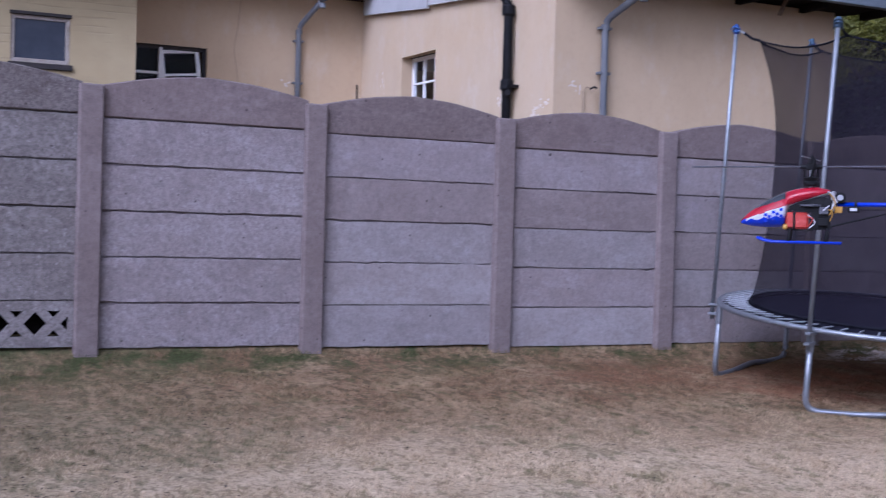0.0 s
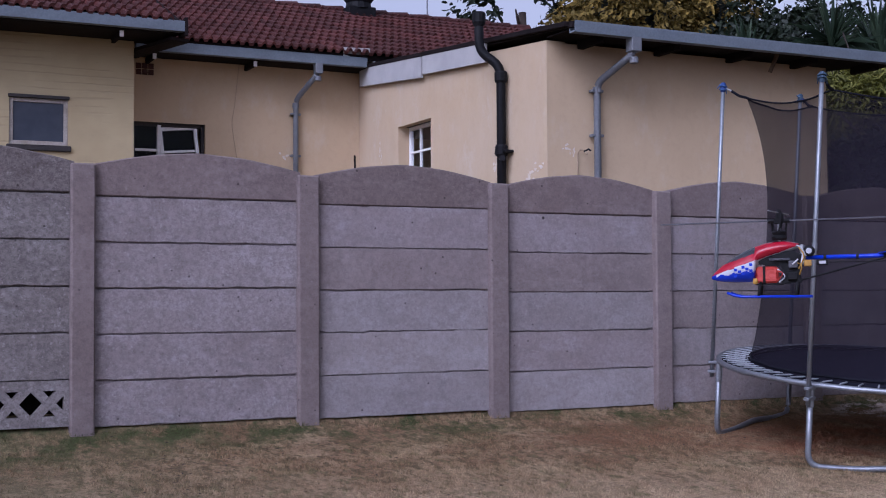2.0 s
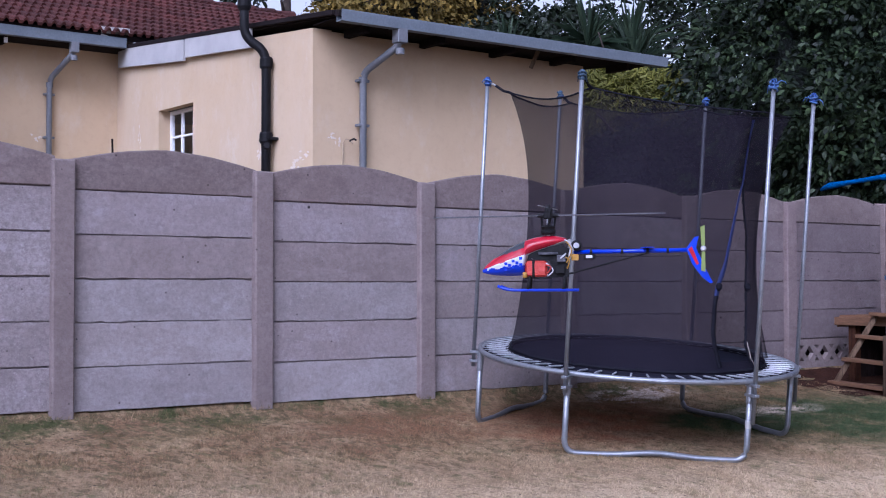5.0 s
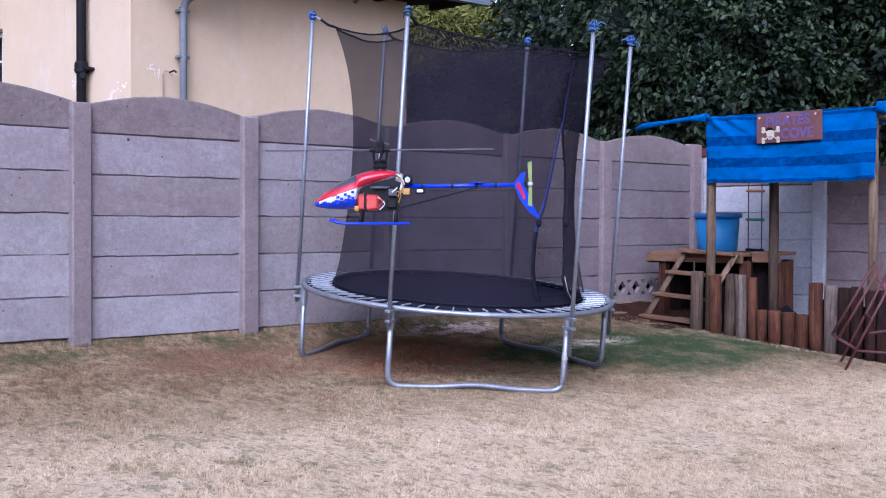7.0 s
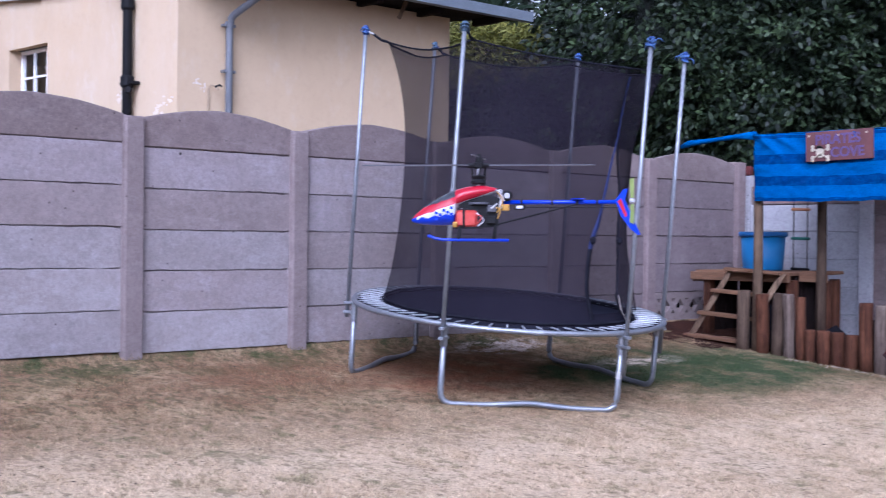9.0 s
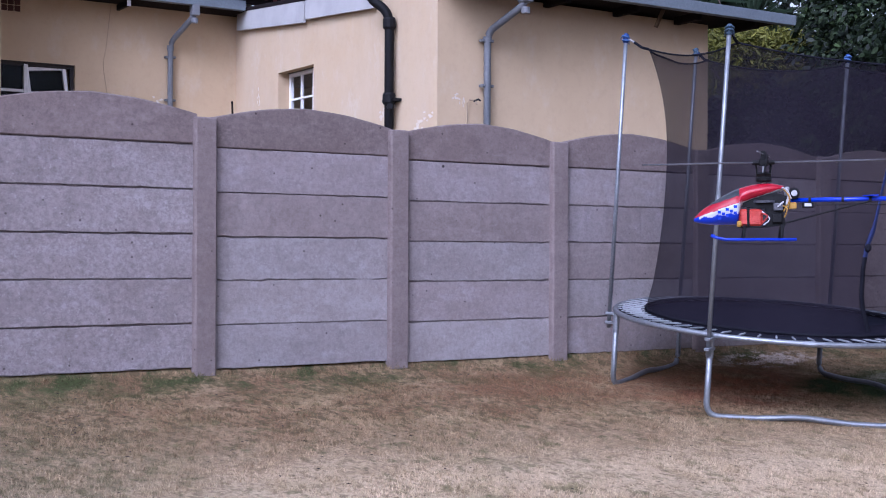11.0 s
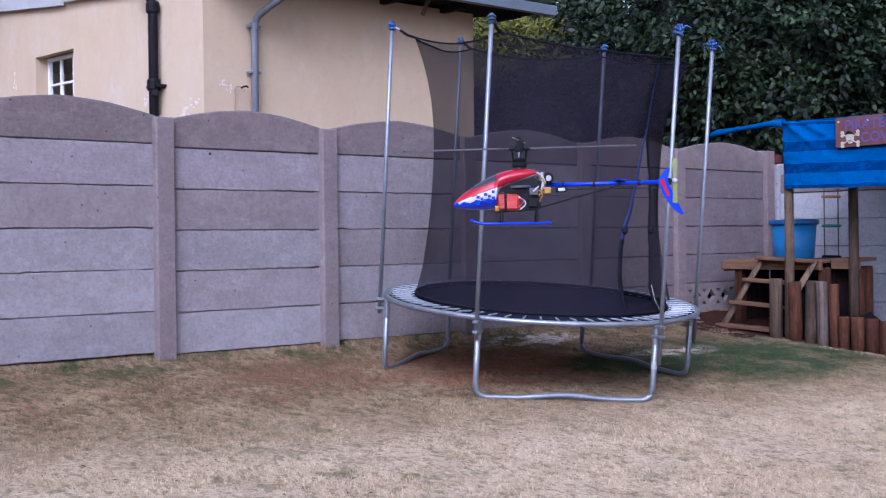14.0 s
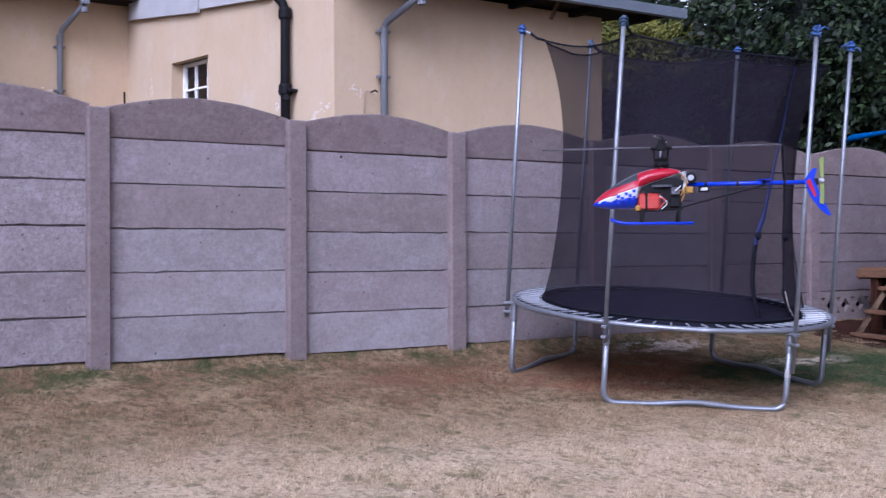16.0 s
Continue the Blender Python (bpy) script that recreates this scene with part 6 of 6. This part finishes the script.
def build_sign():
    place = Matrix.Translation((9.262, -1.847, 1.640)) @ Matrix.Rotation(math.radians(-90), 4, "Z") @ Matrix.Rotation(math.radians(-1.2), 4, "Y")
    sg = thing("sign", place, "red-brown wooden sign lettered PIRATES COVE, hung on blue cloth", "sign")
    w, h = 0.69, 0.280
    part("board", box((0, 0, 0), (w, 0.016, h), 0.004), sign_wood, sg, "red-brown board")

    def words(body, x, z, size):
        cu = bpy.data.curves.new("lettering", "FONT")
        cu.body, cu.size, cu.extrude, cu.offset = body, size, 0.002, 0.0035
        ob = new("lettering", cu)
        dg = bpy.context.evaluated_depsgraph_get()
        me = bpy.data.meshes.new_from_object(ob.evaluated_get(dg))
        bpy.data.objects.remove(ob)
        me.materials.clear()
        o = link_mesh("lettering", me, sign_letter, sg, "violet painted letters")
        o.matrix_local = pose(x, -0.004, z, 90, 0, 0)

    words("PIRATES", 0.10, 0.160, 0.130)
    words("COVE", 0.26, 0.035, 0.130)
    # plain skull-and-bones shape
    bm = bmesh.new()
    for s in (-1, 1):
        add_beam(bm, (0.075, -0.004, 0.075 + s * 0.05), (0.235, -0.004, 0.075 - s * 0.05), 0.010, 0.022, 0.003)
        for a, b in ((0.075, s * 0.05), (0.235, -s * 0.05)):
            for d in (-0.014, 0.014):
                add_tube(bm, [(a, -0.009, 0.075 + b + d), (a, 0.0, 0.075 + b + d)], 0.017, 10)
    add_tube(bm, [(0.155, -0.014, 0.088), (0.155, 0.0, 0.088)], 0.040, 14)
    add_box(bm, (0.130, -0.014, 0.030), (0.180, -0.001, 0.070), 0.006)
    part("bone_shape", bm, bone_paint, sg, "pale crossed-bones cut-out")
    bm = bmesh.new()
    add_tube(bm, [(0.155, -0.016, 0.122), (0.155, -0.012, 0.128)], 0.034, 12)
    part("dark_cap", bm, heli_black, sg)
    for x, z in ((0.035, 0.245), (0.335, 0.235), (0.625, 0.245)):
        part("screw", tube([(x, -0.004, z), (x, 0.002, z)], 0.011, 8), bone_paint, sg, "pale screw cap")


build_sign()


def build_deck():
    dk = thing("play_deck", pose(0, 0, 0.03), "low timber play deck of red-brown planks", "deck")
    for k in range(6):
        x = 9.80 + k * 0.165
        part("plank", box((x, -1.36, 0.50), (x + 0.155, -0.22, 0.535), 0.004), wood_new, dk)
    part("front_board", box((9.765, -1.38, 0.43), (9.795, -0.18, 0.515), 0.004), wood_new, dk, "weathered edge board")
    part("side_board", box((9.80, -0.215, 0.41), (10.8, -0.185, 0.495), 0.004), wood_new, dk)
    for k in range(2):
        x = 9.98 + k * 0.165
        part("plank", box((x, -1.69, 0.520), (x + 0.155, -1.40, 0.553), 0.004), wood_new, dk)
    part("front_board", box((9.94, -1.70, 0.440), (9.97, -1.385, 0.545), 0.004), wood_new, dk)
    for x, y in ((9.86, -0.36), (9.86, -1.36), (10.7, -0.36), (10.7, -1.36), (10.05, -1.63), (10.22, -1.63)):
        z0 = ground_z(x, y) - 0.05
        part("deck_leg", box((x - 0.045, y - 0.045, z0), (x + 0.045, y + 0.045, 0.455), 0.006), wood_red, dk, "red-brown deck leg")
    for k in range(4):
        y = -1.33 - k * 0.066
        part("back_board", box((10.10, y - 0.07, -0.3), (10.13, y, 0.44), 0.004), board_shade, dk, "upright board, blackened for the shade below the deck")
    # rear and side boards added to keep light out from under the deck
    for k in range(8):
        y = -0.30 - k * 0.125
        part("back_board", box((10.52, y - 0.115, -0.25), (10.55, y, 0.49), 0.004), board_shade, dk, "upright board, blackened for the shade below the deck")
    for k in range(5):
        x = 9.96 + k * 0.115
        for y in (-0.27, -1.32):
            part("side_upright", box((x, y - 0.012, -0.25), (x + 0.105, y + 0.012, 0.49), 0.004), board_shade, dk, "upright board, blackened for the shade below the deck")
    part("red_ball_hook", tube([(10.07, -1.60, 0.20), (10.07, -1.57, 0.21)], 0.018, 8), red_paint, dk)


build_deck()


def build_ladder():
    la = thing("step_ladder", pose(0, 0, 0), "short timber step ladder leaning on the deck", "ladder")
    a0, a1 = Vector((9.45, -0.42, ground_z(9.45, -0.42))), Vector((9.735, -0.72, 0.585))
    d = Vector((-0.02, -0.62, -0.03))
    for o in (Vector((0, 0, 0)), d):
        part("rail", beam(a0 + o, a1 + o, 0.05, 0.075, 0.008), wood_grey, la, "weathered side rail")
    for t in (-0.01, 0.32, 0.65, 0.97):
        p = a0.lerp(a1, t)
        q = p + d
        u = (q - p).normalized() * 0.03
        part("tread", beam(p - u + Vector((-0.02, 0, 0.02)), q + u + Vector((-0.02, 0, 0.02)), 0.036, 0.13, 0.005), wood_new, la, "pale timber tread")


build_ladder()


def build_sheet():
    """Black plastic lining pinned behind the logs, its torn top edge drooping between two peaks over the low ones."""
    n, m = 150, 8
    verts, faces = [], []
    for j in range(m + 1):
        for i in range(n + 1):
            u, v = i / n, j / m
            y = -1.10 - 2.53 * u
            top = 0.47 + 0.03 * noise.noise((y * 6, 2, 1))
            if -2.44 < y < -1.72:
                left = max(0.0, 1 - abs(y + 2.07) / 0.15)
                right = max(0.0, min(1.0, (-2.25 - y) / 0.15))
                top = 0.27 + 0.10 * max(left, right) + 0.008 * noise.noise((y * 30, 5, 1))
            x = 9.425 + 0.03 * v + 0.016 * noise.noise((y * 11, v * 3, 3)) + 0.05 * max(0.0, v - 0.7)
            verts.append((x, y, ground_z(x, y) - 0.03 + (top + 0.03) * v))
    for j in range(m):
        for i in range(n):
            a = j * (n + 1) + i
            faces.append((a, a + 1, a + n + 2, a + n + 1))
    ob = raw("plastic_sheet", verts, faces, sheet_black)
    ob.modifiers.new("thickness", "SOLIDIFY").thickness = 0.003
    tagged(ob, "torn black plastic sheet lining the back of the logs", "plastic sheet")


build_sheet()


def build_tub():
    tb = thing("plastic_tub", pose(10.28, -0.75, 0.565), "blue round plastic tub standing on the deck", "tub")
    n = 32

    def turned(name, prof, m, label):
        verts = [(r * math.cos(2 * math.pi * k / n), r * math.sin(2 * math.pi * k / n), z) for r, z in prof for k in range(n)]
        faces = [(i * n + k, i * n + (k + 1) % n, (i + 1) * n + (k + 1) % n, (i + 1) * n + k) for i in range(len(prof) - 1) for k in range(n)]
        return raw(name, verts, faces, m, tb, label, True)

    turned("body", [(0.0, 0.0), (0.200, 0.0), (0.210, 0.012), (0.236, 0.385), (0.226, 0.385), (0.202, 0.03), (0.0, 0.025)], bucket_blue, "blue tapered body")
    turned("rim", [(0.236, 0.360), (0.254, 0.363), (0.260, 0.375), (0.259, 0.403), (0.250, 0.413), (0.236, 0.413), (0.230, 0.400), (0.232, 0.375)], rim_blue, "rolled rim, coloured darker for its shade")


build_tub()


def build_rope_ladder():
    rl = thing("rope_ladder", pose(10.95, -0.80, 0), "hanging rope ladder with coloured plastic rungs", "rope ladder")
    for y in (0.085, -0.085):
        part("rope", tube([(0, y, 1.90), (0.004, y + 0.004, 1.2), (0, y, 0.54)], 0.007, 6), rope_dark, rl)
    for z, m, lab in ((1.535, rung_green, "green rung"), (1.235, rung_orange, "orange rung"), (0.915, rung_green, "green rung"), (0.575, heli_black, "black rung")):
        part("rung", tube([(0, 0.115, z), (0, 0.10, z), (0, -0.10, z - 0.004), (0, -0.115, z - 0.004)], [0.012, 0.017, 0.017, 0.012], 10), m, rl, lab)
    part("hanger", tube([(0, 0.6, 1.905), (0, -0.6, 1.905)], 0.02, 8), wood_grey, rl)


build_rope_ladder()


def build_red_frame():
    z = ground_z(8.55, -3.17)
    rf = thing("folding_frame", Matrix.Translation((8.55, -3.17, z)) @ Matrix.Rotation(math.radians(-55), 4, "Z"), "rusty red tubular steel folding frame standing on the lawn", "folding frame")

    def bar(name, pts, r=0.0115):
        part(name, tube(pts, r, 8), red_paint, rf, "", True)

    for y in (0.0, 0.42):
        bar("front_leg", [(0.0, y, 0.0), (0.42, y, 0.86)])
        bar("rear_leg", [(0.80, y, 0.0), (0.30, y, 0.80)])
        bar("side_brace", [(-0.06, y, 0.27), (0.30, y, 0.92)])
        bar("link_bar", [(-0.06, y, 0.27), (0.09, y, 0.18)])
    for p in ((0.09, 0.18), (0.22, 0.45), (-0.06, 0.27), (0.42, 0.86), (0.72, 0.13)):
        bar("cross_bar", [(p[0], 0.0, p[1]), (p[0], 0.42, p[1])])
    bar("stay", [(0.09, 0.0, 0.17), (0.72, 0.0, 0.13)])
    bar("stay", [(0.20, 0.0, 0.32), (0.55, 0.0, 0.38)])


build_red_frame()

# bare soil behind the palisade
bm = bmesh.new()
nx, ny = 14, 24
rows_ = [[bm.verts.new((8.75 + 2.5 * i / nx, -0.06 - 3.9 * j / ny, ground_z(8.75 + 2.5 * i / nx, -0.06 - 3.9 * j / ny) + (0.004 + 0.015 * noise.noise((i * 0.9, j * 0.7, 1)) if 0 < i < nx else -0.03))) for i in range(nx + 1)] for j in range(ny + 1)]
for j in range(ny):
    for i in range(nx):
        if 8.75 + 2.5 * i / nx > 9.25 or -0.06 - 3.9 * j / ny > -0.9:
            bm.faces.new((rows_[j][i], rows_[j + 1][i], rows_[j + 1][i + 1], rows_[j][i + 1]))
bmesh.ops.delete(bm, geom=[v for v in bm.verts if not v.link_faces], context="VERTS")
tagged(part("bare_soil", bm, soil, None, "", True), "trodden red-brown soil round the play deck", "soil", kind="structure")


# ---- trees beyond the walls ----
def leaf_mesh(name, pos, normal_bias, size, material, parent, rng, aspect=0.5, label="", droop=0.0):
    """Many small folded leaves, one island each."""
    n = len(pos)
    d = 0.75 * rng.normal(size=(n, 3)) + normal_bias
    d[:, 2] -= droop
    d /= np.linalg.norm(d, axis=1)[:, None]
    r = 0.7 * rng.normal(size=(n, 3)) + np.array([-0.3, -0.5, 0.8])
    s = np.cross(d, r)
    s /= np.linalg.norm(s, axis=1)[:, None]
    u = np.cross(s, d)
    L = size * rng.uniform(0.7, 1.25, n)[:, None]
    W = L * aspect * 0.5
    v = np.empty((n, 6, 3))
    v[:, 0] = pos
    v[:, 1] = pos + d * L * 0.30 + s * W * 0.9 + u * W * 0.3
    v[:, 2] = pos + d * L * 0.68 + s * W * 0.85 + u * W * 0.2
    v[:, 3] = pos + d * L - u * W * 0.3
    v[:, 4] = pos + d * L * 0.68 - s * W * 0.85 + u * W * 0.2
    v[:, 5] = pos + d * L * 0.30 - s * W * 0.9 + u * W * 0.3
    me = bpy.data.meshes.new(name)
    me.vertices.add(6 * n)
    me.loops.add(6 * n)
    me.polygons.add(n)
    me.vertices.foreach_set("co", v.ravel())
    me.loops.foreach_set("vertex_index", np.arange(6 * n, dtype=np.int32))
    me.polygons.foreach_set("loop_start", np.arange(0, 6 * n, 6, dtype=np.int32))
    me.update()
    return link_mesh(name, me, material, parent, label)


def blob_points(rng, centre, radii, n, inner=0.72, lump=0.24, freq=1.1):
    """Points in the outer skin of a lumpy ellipsoid, with their outward directions."""
    twigs = max(1, n // 20)
    d = rng.normal(size=(twigs, 3))
    d /= np.linalg.norm(d, axis=1)[:, None]
    k = np.array([1 + lump * noise.noise(Vector(q) * freq * 3 + Vector(centre)) + 0.5 * lump * noise.noise(Vector(q) * freq * 9 + Vector(centre)) for q in d])
    r = (inner + (1.03 - inner) * rng.random(twigs) ** 0.6) * k
    tip = np.array(centre) + d * np.array(radii) * r[:, None]
    aim = d + 0.55 * rng.normal(size=(twigs, 3))
    pick = rng.integers(0, twigs, n)
    return tip[pick] + 0.072 * rng.normal(size=(n, 3)), aim[pick]


def trunk(parent, base, top, r0, limbs, seed, material):
    rnd = random.Random(seed)
    base, top = Vector(base), Vector(top)
    bm = tube([base, base.lerp(top, 0.4) + Vector((rnd.uniform(-.1, .1), rnd.uniform(-.1, .1), 0)), top], [r0, r0 * 0.8, r0 * 0.5], 10)
    for k in range(limbs):
        s = base.lerp(top, rnd.uniform(0.45, 0.95))
        e = s + Vector((rnd.uniform(-1.6, 1.6), rnd.uniform(-1.2, 1.2), rnd.uniform(0.6, 1.8)))
        add_tube(bm, [s, s.lerp(e, 0.5) + Vector((0, 0, 0.1)), e], [r0 * 0.4, r0 * 0.25, r0 * 0.1], 7)
    return part("trunk", bm, material, parent, "", True)


# solid lump added inside a crown so gaps between leaves look shaded
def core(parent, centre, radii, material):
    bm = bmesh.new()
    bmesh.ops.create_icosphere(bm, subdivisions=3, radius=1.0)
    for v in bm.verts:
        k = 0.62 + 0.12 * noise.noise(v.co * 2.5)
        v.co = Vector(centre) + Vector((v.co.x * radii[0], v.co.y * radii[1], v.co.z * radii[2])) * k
    return part("inner_foliage", bm, material, parent, "solid dark core standing for the shade inside the crown", True)


# near-black green: the crown's inner shade is put into this colour
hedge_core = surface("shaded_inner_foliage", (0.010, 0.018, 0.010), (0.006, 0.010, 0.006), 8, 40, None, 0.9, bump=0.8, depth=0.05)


def build_broadleaf(name, blobs, leaf, size, label, seed, aspect=0.5, base=None, r0=0.22, cores=True):
    rng = np.random.default_rng(seed)
    c0 = blobs[0][0]
    tree = thing(name, pose(0, 0, 0), label, "tree")
    base = base or (c0[0], c0[1], ground_z(c0[0], c0[1]) - 0.1)
    trunk(tree, base, (c0[0], c0[1], c0[2]), r0, 9, seed, bark)
    P, D = [], []
    for c, r, n in blobs:
        p, d = blob_points(rng, c, r, n)
        ok = (p[:, 2] > 1.5) & ((p[:, 1] > 0.12) | (p[:, 0] > 11.4))
        P.append(p[ok])
        D.append(d[ok])
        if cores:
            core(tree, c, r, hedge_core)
    P, D = np.concatenate(P), np.concatenate(D)
    leaf_mesh("crown", P, D * 0.9, size, leaf, tree, rng, aspect, "crown of many separate leaves", 0.7)
    return tree


build_broadleaf("evergreen_tree", [((14.4, 2.35, 3.6), (3.1, 2.6, 2.5), 60000), ((14.6, 2.1, 5.2), (2.2, 1.9, 2.2), 32000), ((16.0, 1.6, 4.6), (3.4, 3.2, 3.6), 70000), ((14.2, 1.2, 2.7), (2.6, 1.7, 1.5), 42000), ((16.2, -1.6, 4.0), (3.0, 4.0, 3.6), 80000)], leaf_hedge, 0.104, "dense dark green glossy-leaved evergreen tree over the wall", 2, 0.48)
build_broadleaf("golden_conifer", [((12.7, 5.8, 3.62), (1.05, 0.8, 0.55), 16000), ((13.5, 5.7, 3.80), (0.95, 0.7, 0.30), 12000)], leaf_gold, 0.13, "golden-green clipped conifer behind the wing", 3, 0.22, r0=0.12)
build_broadleaf("shrub", [((12.7, 5.0, 2.3), (1.5, 0.8, 1.0), 14000), ((13.9, 4.6, 2.4), (1.2, 0.9, 0.9), 10000)], leaf_dark, 0.10, "dark green shrub below the golden conifer", 9, 0.5, r0=0.10)
build_broadleaf("yellowing_tree", [((15.2, 15.5, 7.1), (1.6, 1.5, 1.3), 12000), ((17.0, 16.0, 7.5), (1.5, 1.4, 1.3), 8000), ((13.6, 15.5, 6.2), (1.0, 1.0, 0.9), 4000)], leaf_autumn, 0.13, "tall tree with yellowing leaves", 5, 0.5, r0=0.3)
build_broadleaf("dark_tree", [((20.0, 14.0, 6.2), (3.4, 2.6, 3.2), 15000), ((25.0, 13.0, 6.6), (4.0, 2.6, 3.6), 16000), ((17.0, 12.8, 4.6), (2.6, 2.0, 2.2), 20000)], leaf_dark, 0.15, "tall dark green tree beyond the houses", 6, 0.5, r0=0.3, cores=False)
build_broadleaf("sparse_tree", [((14.2, 19.0, 7.9), (1.6, 1.6, 1.5), 1400)], leaf_dark, 0.20, "thin-leaved tree against the sky", 7, 0.5, r0=0.2, cores=False)


def build_yucca(x, y, z, height, n, size, seed, label="spiky grey-green yucca on a bare stem"):
    rng = np.random.default_rng(seed)
    yu = thing("yucca", pose(x, y, z), label, "yucca", group="yuccas behind the house")
    part("stem", tube([(0, 0, -0.3), (0.05, 0.02, height * 0.5), (0, 0, height)], [0.14, 0.11, 0.09], 9), bark, yu)
    bm = bmesh.new()
    for k in range(n):
        a = rng.uniform(0, 2 * math.pi)
        el = rng.uniform(-0.7, 1.45)
        d = Vector((math.cos(a) * math.cos(el), math.sin(a) * math.cos(el), math.sin(el)))
        s = d.cross(Vector((0, 0, 1))).normalized() * size * 0.035
        b = Vector((0, 0, height - 0.1 + 0.25 * rng.random()))
        L = size * rng.uniform(0.75, 1.1)
        m = b + d * L * 0.55 + Vector((0, 0, 0.03))
        e = b + d * L - Vector((0, 0, 0.12 * L * max(0, 0.8 - el)))
        v = [bm.verts.new(p) for p in (b - s * 0.7, b + s * 0.7, m + s, e, m - s)]
        bm.faces.new(v)
    part("leaf_rosette", bm, leaf_palm, yu, "rosette of stiff pointed leaves")


for k, (x, y, z, h, n, s) in enumerate(((13.4, 7.4, 0.4, 4.5, 110, 0.9), (14.9, 7.8, 0.4, 4.3, 120, 1.0), (15.8, 8.8, 0.4, 4.9, 120, 1.1), (12.6, 8.6, 0.4, 4.2, 90, 0.9), (16.6, 7.6, 0.4, 3.6, 90, 0.9))):
    build_yucca(x, y, z, h, n, s, 20 + k)
